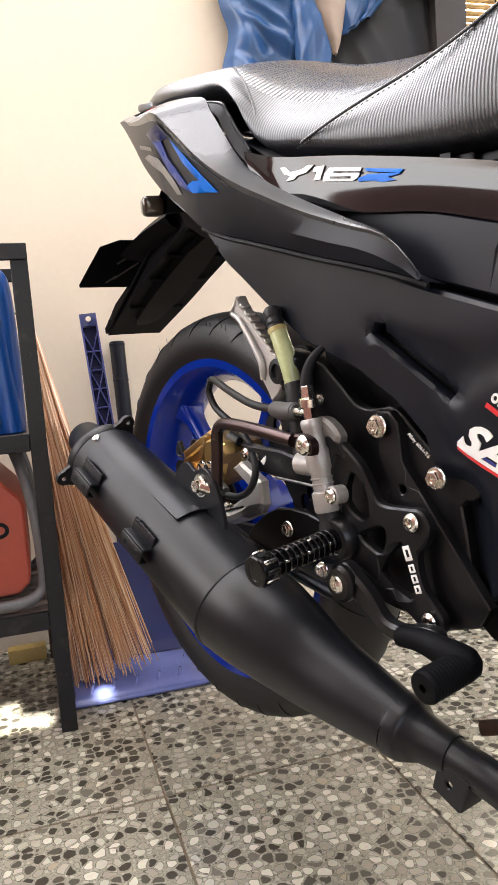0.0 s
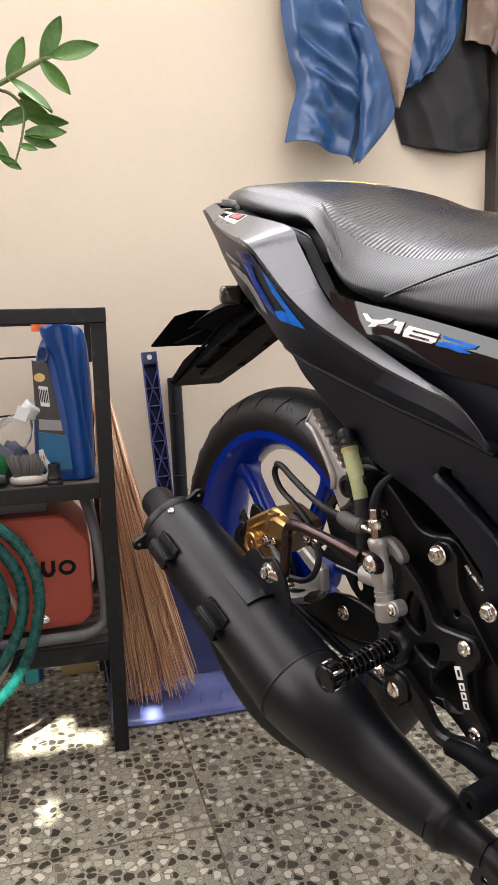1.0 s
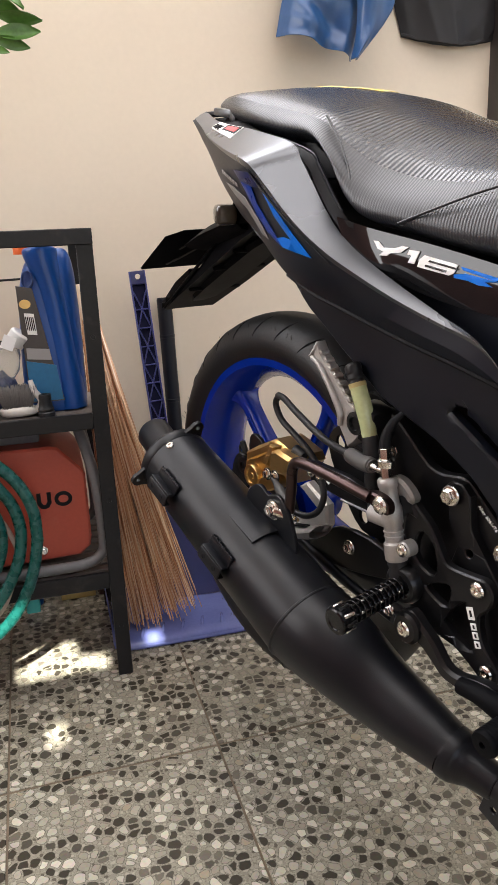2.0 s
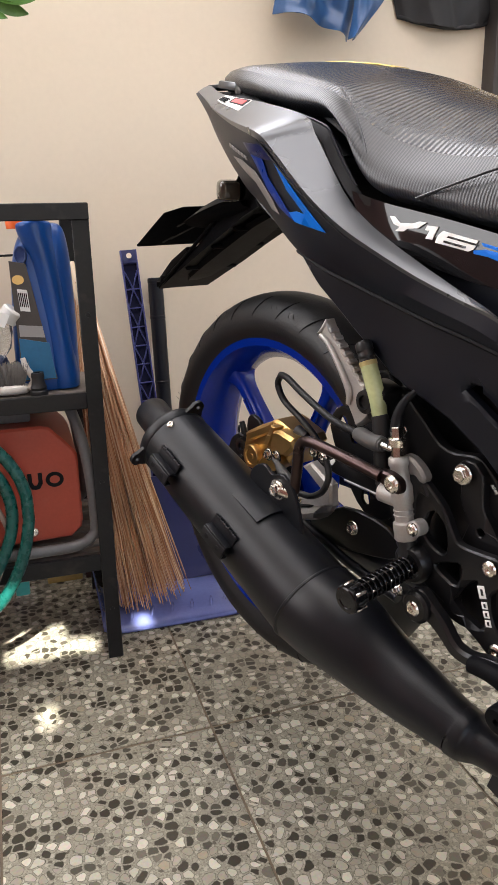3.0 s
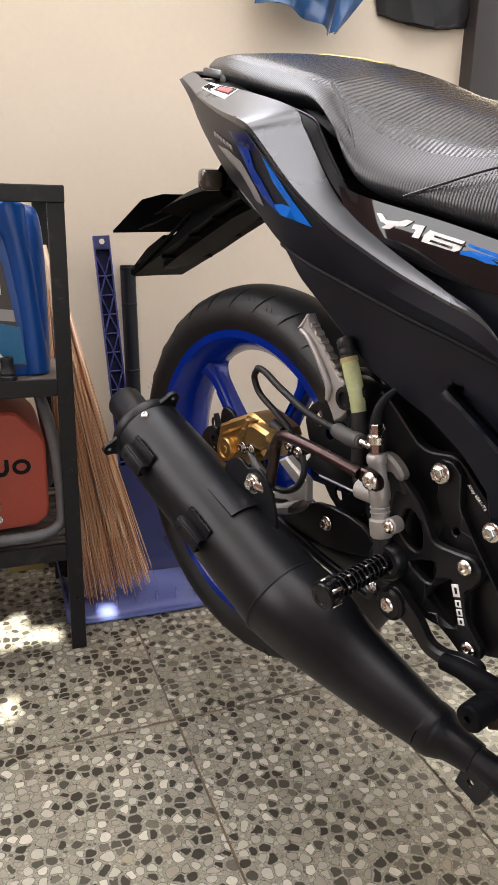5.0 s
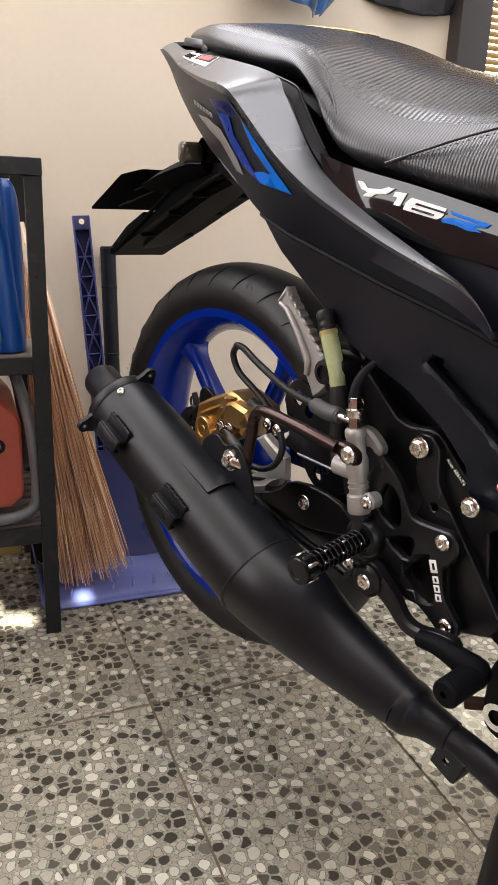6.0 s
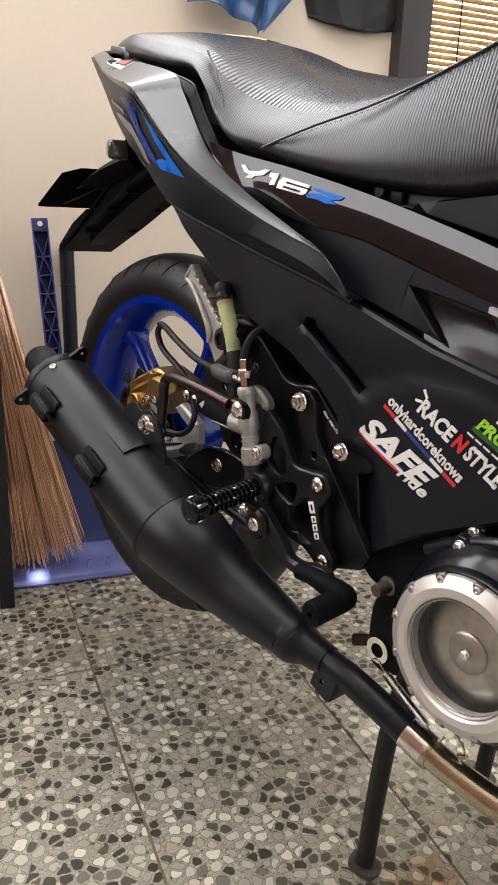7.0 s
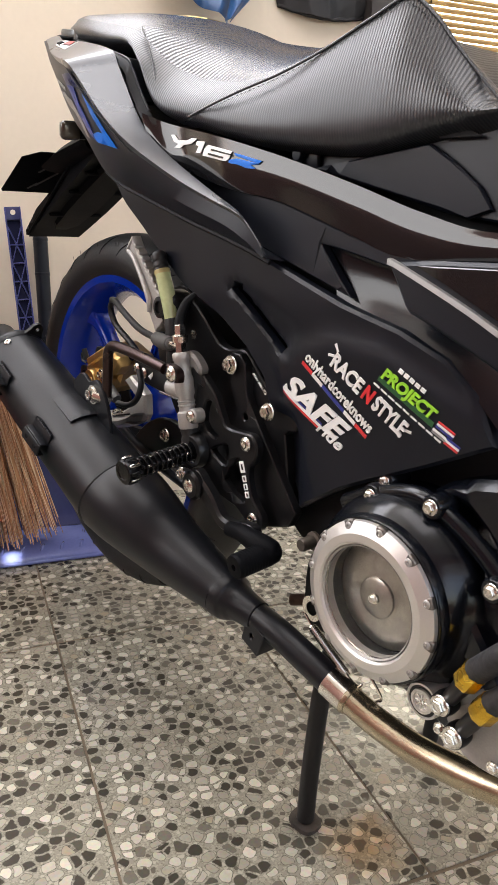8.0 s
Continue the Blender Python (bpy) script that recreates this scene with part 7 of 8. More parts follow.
        return on_skin(GLOSS_TRIM, x, z, other)

    def mark(pts, mat):
        decal("model_mark", pts, trim_lat, mat, body)

    mark([(0.3422, 0.7615), (0.3475, 0.761), (0.3543, 0.755), (0.3676, 0.7543), (0.3756, 0.7561), (0.383, 0.755), (0.3748, 0.7502), (0.3631, 0.7499), (0.3591, 0.7474), (0.3499, 0.748), (0.3546, 0.7515), (0.348, 0.7541)], WHITE)
    mark([(0.3839, 0.7526), (0.3959, 0.7514), (0.3911, 0.7404), (0.3837, 0.7414), (0.3871, 0.7477), (0.3823, 0.7487)], WHITE)
    mark([(0.4014, 0.748), (0.4372, 0.7399), (0.4358, 0.7376), (0.4352, 0.7345), (0.4336, 0.7325), (0.429, 0.731), (0.3946, 0.738), (0.3966, 0.7442)], WHITE)
    for slit in ([(0.4080, 0.7438), (0.4375, 0.7372), (0.4368, 0.7358), (0.4070, 0.7424)], [(0.4045, 0.7400), (0.4270, 0.7352), (0.4262, 0.7335), (0.4035, 0.7384)]):
        decal("mark_slit", slit, lambda x, z: trim_lat(x, z) - 0.0007, GLOSS, body)
    mark([(0.4404, 0.7385), (0.4791, 0.7291), (0.4754, 0.7268), (0.4425, 0.7357)], SKYBLUE)
    mark([(0.4344, 0.7319), (0.4452, 0.7329), (0.4585, 0.7303), (0.477, 0.7264), (0.4647, 0.7262), (0.4721, 0.7223), (0.4593, 0.7234), (0.4483, 0.727), (0.4348, 0.7291)], SKYBLUE)


stickers()

# ---- the rack and what stands on it (axes of the room: x along the back wall, y towards it) ----
SHELF_BOARD = surf("dusty_board", (0.13, 0.11, 0.095), 0.7, vary=0.3, scale=14, bump=0.2, wear=0.25)
JUG_BLUE = surf("blue_jug_plastic", (0.003, 0.055, 0.25), 0.33, vary=0.08, scale=12, bump=0.03)
# Darker copy of the jug plastic, paints the shade in its grip.
JUG_SHADED = surf("shaded_jug_plastic", (0.002, 0.022, 0.11), 0.4, vary=0.08)
REDBOX = surf("red_brown_enamel", (0.40, 0.065, 0.035), 0.42, vary=0.12, scale=10, bump=0.06, wear=0.06)
GREYTUBE = surf("grey_painted_tube", (0.13, 0.13, 0.13), 0.42, vary=0.18, scale=20, bump=0.08, wear=0.12)
TEAL = surf("teal_hose", (0.004, 0.075, 0.062), 0.28, vary=0.35, scale=90, grain=420, bump=0.35)
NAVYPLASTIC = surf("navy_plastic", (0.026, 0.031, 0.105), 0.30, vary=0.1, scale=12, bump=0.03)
NAVYDEEP = surf("dull_navy_plastic", (0.007, 0.008, 0.030), 0.7, vary=0.1, scale=12, spec=0.15)
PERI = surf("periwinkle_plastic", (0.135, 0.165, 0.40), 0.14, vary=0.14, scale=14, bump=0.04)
BRACE = surf("navy_brace_plastic", (0.045, 0.05, 0.19), 0.32, vary=0.1, scale=12, bump=0.03)


def straw():
    """Polished ribs, each of its own shade."""
    m, t, b = nodes_of("coconut_ribs")
    g, r = t.nodes.new("ShaderNodeNewGeometry"), t.nodes.new("ShaderNodeValToRGB")
    t.links.new(g.outputs["Random Per Island"], r.inputs[0])
    e = r.color_ramp.elements
    e[0].color, e[1].color = (0.42, 0.19, 0.09, 1), (1.0, 0.80, 0.56, 1)
    mid = e.new(0.55)
    mid.color = (0.84, 0.50, 0.28, 1)
    t.links.new(r.outputs[0], b.inputs["Base Color"])
    b.inputs["Roughness"].default_value = 0.26
    b.inputs["Metallic"].default_value = 0.3
    b.inputs["Specular IOR Level"].default_value = 0.8
    return m


STRAW = straw()
RAINBLUE = surf("blue_nylon", (0.022, 0.075, 0.20), 0.32, vary=0.12, scale=9, bump=0.05)
BEIGE = surf("beige_cloth", (0.36, 0.28, 0.225), 0.75, vary=0.07, scale=9, grain=700, bump=0.15)
BLACKCLOTH = surf("black_cloth", (0.007, 0.0065, 0.008), 0.62, vary=0.2, scale=9, grain=600, bump=0.2)
BROWNCLOTH = surf("brown_satin", (0.17, 0.115, 0.085), 0.35, vary=0.15, scale=9, bump=0.1)
LEAF = surf("leaf_green", (0.085, 0.20, 0.035), 0.36, vary=0.35, scale=25, bump=0.1)
STEM = surf("stem_green", (0.16, 0.20, 0.07), 0.5, vary=0.2)
BAMBOO = surf("bamboo_slats", (0.42, 0.27, 0.10), 0.5, vary=0.4, scale=30, bump=0.3)
POSTPAINT = surf("dark_post_paint", (0.035, 0.030, 0.028), 0.55, vary=0.15, scale=6, bump=0.1)


def at_room(ob):
    ob.matrix_world = ROOM
    return ob


def room_thing(name, label, category, group=""):
    return empty(name, ROOM, label, category, group)


def rack():
    r = room_thing("storage_rack", "black painted steel storage rack with dusty shelves", "rack")
    u0, u1, v0, v1 = -0.72, 0.0265, 1.198, 1.50
    for u in (u0, u1 - 0.026):
        for v in (v0, v1 - 0.026):
            bm = bmesh.new()
            box(bm, (0.026, 0.004, 0.788), Matrix.Translation((u + 0.013, v + 0.002, 0.394)), 0.001, 1)
            box(bm, (0.004, 0.026, 0.788), Matrix.Translation((u + (0.024 if u == u1 - 0.026 else 0.002), v + 0.0135, 0.394)), 0.001, 1)
            part("post", bm, STEELBLACK, r)
    for z, h in ((0.776, 0.025), (0.4835, 0.027), (0.195, 0.03)):
        for v in (v0 - 0.002, v1 - 0.006):
            part("rail", box(bmesh.new(), (u1 - u0 - (0 if z > 0.7 else 0.026), 0.008, h), Matrix.Translation(((u0 + u1) / 2 - (0 if z > 0.7 else 0.013), v, z)), 0.0015, 1), STEELBLACK, r)
        for u in (u0 + 0.004, u1 - 0.004):
            part("rail", box(bmesh.new(), (0.006, v1 - v0 - 0.02, h), Matrix.Translation((u, (v0 + v1) / 2, z)), 0.0015, 1), STEELBLACK, r)
    part("shelf", box(bmesh.new(), (u1 - u0 - 0.02, v1 - v0 - 0.02, 0.010), Matrix.Translation(((u0 + u1) / 2, (v0 + v1) / 2, 0.4905)), 0.001, 1), SHELF_BOARD, r, "dusty dark shelf board")
    for k in range(9):
        part("slat", box(bmesh.new(), (u1 - u0 - 0.02, 0.022, 0.008), Matrix.Translation(((u0 + u1) / 2, v0 + 0.022 + 0.032 * k, 0.2055)), 0.001, 1), SHELF_BOARD, r)
    for z in (0.34, 0.62, 0.10):
        part("bolt", lathe(bmesh.new(), [(0, 0), (0.0042, 0), (0.0036, 0.0016), (0, 0.002)], Matrix.Translation((u1 - 0.013, v0, z)) @ frame_of((0, -1, 0)), 12), STEELBLACK, r)
    part("back_wire", tube(bmesh.new(), [(u0, v1 - 0.01, 0.705), (-0.3, v1 - 0.01, 0.700), (u1, v1 - 0.01, 0.705)], 0.0022, 6), DARK, r)
    part("back_wire", tube(bmesh.new(), [(u0, v1 - 0.01, 0.59), (-0.3, v1 - 0.01, 0.585), (u1, v1 - 0.01, 0.59)], 0.0022, 6), DARK, r)


rack()


def jug():
    j = room_thing("wash_jug", "blue plastic wash jug with dark label and orange cap", "jug")
    c, v = -0.052, 1.275
    rows = [(0.4965, 0.046, 0.036, 0), (0.503, 0.050, 0.040, 0), (0.56, 0.051, 0.041, 0.0), (0.62, 0.050, 0.040, 0.002), (0.68, 0.047, 0.037, 0.004), (0.72, 0.042, 0.033, 0.007), (0.745, 0.034, 0.027, 0.011), (0.757, 0.024, 0.02, 0.014), (0.760, 0.012, 0.010, 0.016)]
    rails = []
    for q in range(25):
        t = 2 * math.pi * q / 24
        cx, sy = math.copysign(abs(math.cos(t)) ** 0.55, math.cos(t)), math.copysign(abs(math.sin(t)) ** 0.55, math.sin(t))
        rails.append([(c + du + a * cx, v + b * sy, z) for z, a, b, du in rows])
    part("body", loft(bmesh.new(), rails, 4, 1), JUG_BLUE, j)
    part("spine", loft(bmesh.new(), [[(x + w * math.cos(t), v - 0.022 + 0.024 * math.sin(t), z) for x, z, w in ((-0.027, 0.499, 0.0225), (-0.0275, 0.52, 0.0235), (-0.031, 0.58, 0.0225), (-0.037, 0.652, 0.0225), (-0.044, 0.705, 0.0220), (-0.052, 0.740, 0.026), (-0.054, 0.758, 0.027), (-0.052, 0.7635, 0.018))] for t in [2 * math.pi * q / 16 for q in range(17)]], 5, 1), JUG_BLUE, j)
    grip = part("grip_hole", lathe(bmesh.new(), [(0, 0.0012), (0.0060, 0.0010), (0.0078, 0.0026), (0.0092, 0.0022), (0.0098, -0.004), (0, -0.004)], Matrix.Translation((c - 0.026, v - 0.0335, 0.7130)) @ frame_of((-0.15, -1, 0.25)) @ Matrix.Diagonal((1, 1.5, 1, 1)), 24), JUG_SHADED, j, "sunk grip of the jug, its shade put into the colour")
    part("cap", lathe(bmesh.new(), [(0, 0), (0.015, 0), (0.0155, 0.014), (0.013, 0.018), (0, 0.018)], Matrix.Translation((c - 0.028, v, 0.752)), 20), surf("orange_cap", (0.75, 0.13, 0.02), 0.4, vary=0.05), j, "orange screw cap")
    lab = plate(bmesh.new(), [(c - 0.043, 0.515), (c + 0.012, 0.515), (c - 0.004, 0.60), (c - 0.020, 0.70), (c - 0.045, 0.705)], -0.0015, 0.002, 0.0004, m=Matrix.Translation((0, v - 0.0415, 0)))
    label = part("label", lab, surf("black_label", (0.045, 0.036, 0.032), 0.35, vary=0.1), j, "dark label with blue lower band")
    part("print_band", plate(bmesh.new(), [(c - 0.042, 0.517), (c + 0.010, 0.517), (c + 0.004, 0.575), (c - 0.042, 0.585)], -0.0026, 0.001, 0.0002, m=Matrix.Translation((0, v - 0.0415, 0))), surf("cyan_print", (0.004, 0.12, 0.26), 0.35, vary=0.15), label)
    part("print_band", plate(bmesh.new(), [(c - 0.040, 0.588), (c - 0.002, 0.584), (c - 0.004, 0.602), (c - 0.040, 0.606)], -0.0026, 0.001, 0.0002, m=Matrix.Translation((0, v - 0.0415, 0))), GREYDECAL, label)
    part("print_tag", plate(bmesh.new(), [(c - 0.035, 0.628), (c - 0.020, 0.626), (c - 0.022, 0.66), (c - 0.037, 0.662)], -0.0028, 0.001, 0.0002, m=Matrix.Translation((0, v - 0.0415, 0))), WHITE, label)
    for q in range(5):
        part("print_bar", box(bmesh.new(), (0.0016, 0.0008, 0.022), Matrix.Translation((c - 0.0345 + 0.0028 * q, v - 0.0447, 0.6455 - 0.0004 * q)) @ Matrix.Rotation(radians(-4), 4, "Y")), DARK, label)
    part("print_spot", lathe(bmesh.new(), [(0, 0), (0.009, 0), (0.009, 0.001), (0, 0.001)], Matrix.Translation((c - 0.034, v - 0.0435, 0.676)) @ frame_of((0, -1, 0)) @ Matrix.Diagonal((1, 0.8, 1, 1)), 20), GOLD, label)


jug()


def clear_mat(name, color, rough=0.08):
    m, t, b = nodes_of(name)
    b.inputs["Base Color"].default_value = (*color, 1)
    b.inputs["Roughness"].default_value, b.inputs["Transmission Weight"].default_value, b.inputs["IOR"].default_value = rough, 0.85, 1.2
    return m


def shelf_clutter():
    m = Matrix.Translation((-0.158, 1.255, 0.552)) @ Matrix.Rotation(radians(38), 4, "Y") @ Matrix.Rotation(radians(8), 4, "X")
    b = room_thing("plastic_bottle", "clear plastic bottle with green label, lying tilted", "bottle")
    part("bottle", lathe(bmesh.new(), [(0, -0.10), (0.026, -0.10), (0.031, -0.094), (0.031, -0.02), (0.0295, 0.0), (0.031, 0.02), (0.030, 0.045), (0.018, 0.068), (0.0125, 0.074), (0.0125, 0.09), (0.0, 0.09)], m, 32), clear_mat("clear_plastic", (0.9, 0.92, 0.9), 0.12), b)
    part("cap", lathe(bmesh.new(), [(0.0, 0.078), (0.0155, 0.078), (0.0165, 0.082), (0.0165, 0.098), (0.014, 0.101), (0, 0.101)], m, 24), surf("milky_cap", (0.62, 0.62, 0.6), 0.4, vary=0.05), b)
    part("label", lathe(bmesh.new(), [(0.0316, -0.07), (0.0318, -0.065), (0.0318, 0.0), (0.0316, 0.004)], m, 32), surf("green_label", (0.02, 0.22, 0.07), 0.4, vary=0.4, scale=40), b, "green printed label")
    part("tag", box(bmesh.new(), (0.02, 0.0012, 0.022), Matrix.Translation((-0.118, 1.222, 0.618)) @ Matrix.Rotation(radians(25), 4, "Y")), WHITE, b)
    br = room_thing("scrub_brush", "white handled scrub brush with grey bristles", "brush")
    part("base", loft(bmesh.new(), [[(-0.115 + a * math.cos(t), 1.226 + w * math.sin(t), z) for a, w, z in ((0.026, 0.014, 0.4985), (0.030, 0.018, 0.502), (0.030, 0.018, 0.510), (0.022, 0.012, 0.5135))] for t in [2 * math.pi * q / 20 for q in range(21)]], 3, 1), surf("dirty_white_plastic", (0.6, 0.57, 0.52), 0.5, vary=0.12, wear=0.2), br)
    bm = bmesh.new()
    random.seed(11)
    for k in range(260):
        u, v = random.uniform(-0.024, 0.022), random.uniform(-0.012, 0.012)
        p = Vector((-0.115 + u, 1.226 + v, 0.512))
        rod(bm, p, p + Vector((u * 0.4 + random.uniform(-0.003, 0.003), v * 0.5, 0.034 + random.uniform(-0.004, 0.003))), 0.0009, 0.0006, 4)
    tagged(part("bristles", bm, surf("grey_bristle", (0.17, 0.16, 0.15), 0.6, vary=0.3), br), kind="stuff")
    part("grip", tube(bmesh.new(), [(-0.086, 1.222, 0.505), (-0.078, 1.218, 0.520), (-0.088, 1.216, 0.540), (-0.092, 1.218, 0.556)], [0.006, 0.0055, 0.005, 0.004], 10), bpy.data.materials["dirty_white_plastic"], br)
    cl = room_thing("cleaning_cloth", "crumpled dark blue cleaning cloth", "cloth")
    bm = bmesh.new()
    n = 22
    vs = [[bm.verts.new((-0.205 + 0.115 * i / n, 1.245 + 0.075 * j / n, 0.505 + 0.05 * math.sin(math.pi * i / n) * math.sin(math.pi * j / n) * (1 + 0.5 * noise.noise(Vector((i * 0.35, j * 0.4, 0)))) + 0.016 * abs(noise.noise(Vector((i * 0.5, j * 0.5, 2)))))) for j in range(n + 1)] for i in range(n + 1)]
    for i in range(n):
        for j in range(n):
            bm.faces.new((vs[i][j], vs[i + 1][j], vs[i + 1][j + 1], vs[i][j + 1]))
    part("cloth", bm, surf("navy_cloth", (0.025, 0.04, 0.11), 0.8, vary=0.3, bump=0.3), cl)
    cap = room_thing("hose_nozzle", "small ribbed black hose connector", "connector")
    part("nozzle", lathe(bmesh.new(), [(0, 0), (0.014, 0), (0.014, 0.006), (0.012, 0.008), (0.013, 0.012), (0.011, 0.016), (0.0095, 0.026), (0.0105, 0.030), (0.0095, 0.036), (0.005, 0.036), (0.005, 0.03), (0, 0.03)], Matrix.Translation((-0.072, 1.212, 0.4962)), 20), RUBBER, cap)
    cap2 = room_thing("hose_nozzle", "small ribbed black hose connector lying down", "connector")
    part("nozzle", rod(rod(bmesh.new(), (-0.195, 1.215, 0.512), (-0.150, 1.212, 0.510), 0.009, 0.007), (-0.162, 1.212, 0.510), (-0.150, 1.212, 0.510), 0.012, 0.011), RUBBER, cap2)


shelf_clutter()


def machine():
    mch = room_thing("welding_machine", "red-brown enamelled machine in a grey tube frame", "machine")
    u1, v0, v1 = -0.0205, 1.232, 1.45
    face = [(-0.33, 0.226), (u1 - 0.022, 0.234), (u1 - 0.003, 0.250), (u1, 0.268), (u1, 0.382), (u1 - 0.006, 0.394), (u1 - 0.042, 0.434), (u1 - 0.055, 0.437), (-0.33, 0.437)]
    part("housing", plate(bmesh.new(), face, v0, v1 - v0, 0.004), REDBOX, mch)
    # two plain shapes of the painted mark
    ring = plate(bmesh.new(), [(-0.0615 + 0.0150 * math.cos(t), 0.343 + 0.0135 * math.sin(t)) for t in [2 * math.pi * k / 28 for k in range(28)]], v0 - 0.0012, 0.002, 0.0003, [[(-0.0615 + 0.0085 * math.cos(t), 0.343 + 0.0072 * math.sin(t)) for t in [2 * math.pi * k / 20 for k in range(20)]]])
    part("painted_mark", ring, DARK, mch)
    ch = [(-0.1055, 0.3575), (-0.0985, 0.3575), (-0.0985, 0.341), (-0.0955, 0.3355), (-0.0915, 0.3355), (-0.0885, 0.341), (-0.0885, 0.3575), (-0.0815, 0.3575), (-0.0815, 0.338), (-0.087, 0.3295), (-0.0935, 0.328), (-0.100, 0.3295), (-0.1055, 0.338)]
    part("painted_mark", plate(bmesh.new(), ch, v0 - 0.0012, 0.002, 0.0003), DARK, mch)
    part("painted_mark", box(bmesh.new(), (0.007, 0.002, 0.029), Matrix.Translation((-0.117, v0 - 0.0002, 0.343))), DARK, mch)
    share("bolt", HEX, Matrix.Translation((-0.105, v0, 0.252)) @ frame_of((0, -1, 0)) @ Matrix.Scale(0.0058, 4), mch)
    tubes = [(-0.36, v0 - 0.022, 0.2215), (-0.10, v0 - 0.022, 0.2225), (-0.035, v0 - 0.020, 0.2245), (-0.008, v0 - 0.015, 0.237), (-0.001, v0 - 0.012, 0.26), (-0.003, v0 - 0.008, 0.34), (-0.010, v0, 0.40), (-0.022, v0 + 0.02, 0.45), (-0.03, v0 + 0.06, 0.468)]
    part("frame_tube", tube(bmesh.new(), tubes, 0.0095, 16, 6), GREYTUBE, mch)
    part("frame_tube", tube(bmesh.new(), [(p[0], p[1] + 0.21, p[2]) for p in tubes[:8]], 0.0095, 12, 4), GREYTUBE, mch)
    part("top_vent", box(bmesh.new(), (0.14, 0.12, 0.03), Matrix.Translation((-0.16, 1.33, 0.452)), 0.004), GREYTUBE, mch)


machine()


def garden_hose():
    h = room_thing("garden_hose", "coiled teal braided garden hose hanging from the rack", "hose")
    random.seed(3)
    for k in range(3):
        R, cz = 0.175 - 0.020 * k, 0.300 + 0.010 * k
        cu, cv = -0.285 - 0.010 * k, 1.168 - 0.004 * k
        pts = [(cu + R * (1.0 + 0.04 * math.sin(3 * t + k)) * math.cos(t), cv + 0.010 * math.sin(2 * t + k), cz + 1.05 * R * math.sin(t)) for t in [2 * math.pi * q / 24 + 0.6 * k for q in range(24)]]
        pts = [p for p in pts]
        part("loop", tube(bmesh.new(), pts + [pts[0]], 0.0098, 14, 4), TEAL, h)
    part("hanger_hook", tube(bmesh.new(), [(-0.285, 1.192, 0.476), (-0.285, 1.172, 0.474), (-0.285, 1.158, 0.468), (-0.285, 1.156, 0.490)], 0.003, 8), GREYTUBE, h)
    part("cable", tube(bmesh.new(), [(-0.30, 1.18, 0.44), (-0.185, 1.185, 0.36), (-0.150, 1.186, 0.30), (-0.150, 1.186, 0.25), (-0.185, 1.188, 0.17), (-0.25, 1.188, 0.14)], 0.0042, 8), surf("pale_cable", (0.42, 0.33, 0.27), 0.5, vary=0.1), h)
    part("clip", box(bmesh.new(), (0.024, 0.02, 0.044), Matrix.Translation((-0.134, 1.235, 0.160)), 0.003), surf("teal_clip", (0.02, 0.30, 0.29), 0.4, vary=0.1), h)
    blk = room_thing("wood_offcut", "pale yellow wooden offcut standing on the floor", "wood")
    part("block", box(bmesh.new(), (0.075, 0.03, 0.03), Matrix.Translation((-0.052, 1.545, 0.0155)), 0.002), surf("yellow_wood", (0.50, 0.36, 0.12), 0.6, vary=0.2, bump=0.2), blk)
    bl = room_thing("plastic_tub", "small blue plastic tub under the rack", "tub")
    part("tub", lathe(bmesh.new(), [(0, 0.001), (0.022, 0.001), (0.026, 0.05), (0.024, 0.05), (0.02, 0.006), (0, 0.006)], Matrix.Translation((-0.150, 1.54, 0)), 20), JUG_BLUE, bl)
    bk = room_thing("brown_box", "dark brown box on the floor by the wall", "box")
    part("box", box(bmesh.new(), (0.03, 0.03, 0.09), Matrix.Translation((0.008, 1.545, 0.046)), 0.002), surf("brown_board", (0.06, 0.022, 0.018), 0.6, vary=0.2), bk)


garden_hose()


def broom():
    b = room_thing("stick_broom", "bundle broom of brown coconut ribs leaning in the corner", "broom")
    bm = bmesh.new()
    random.seed(21)
    top = Vector((0.005, 1.42, 0.69))
    for k in range(200):
        a, r = random.uniform(0, 2 * math.pi), math.sqrt(random.random())
        neck = Vector((0.020 + 0.012 * r * math.cos(a), 1.405 + 0.012 * r * math.sin(a), 0.60 + random.uniform(-0.05, 0.06)))
        z = 0.012 + 0.055 * max(0, 0.5 + 0.5 * r * math.cos(a)) * random.uniform(0.3, 1.2)
        foot = Vector((0.105 + 0.082 * r * math.cos(a) + random.uniform(-0.006, 0.006), 1.345 + 0.040 * r * math.sin(a), z))
        mid = neck.lerp(foot, 0.5) + Vector((random.uniform(-0.006, 0.006), random.uniform(-0.005, 0.005), 0.02)) + Vector((-0.008, 0, 0))
        w = random.uniform(0.0013, 0.0026)
        tube(bm, [neck, mid, foot], [w * 1.3, w, w * 0.45], 6, 4)
    tagged(part("ribs", bm, STRAW, b, "stiff brown coconut ribs"), kind="stuff")
    part("binding", tube(bmesh.new(), [(0.026, 1.402, 0.585), (0.020, 1.406, 0.61), (0.010, 1.41, 0.65), (0.004, 1.415, 0.69)], [0.017, 0.016, 0.015, 0.013], 14), STRAW, b)


broom()


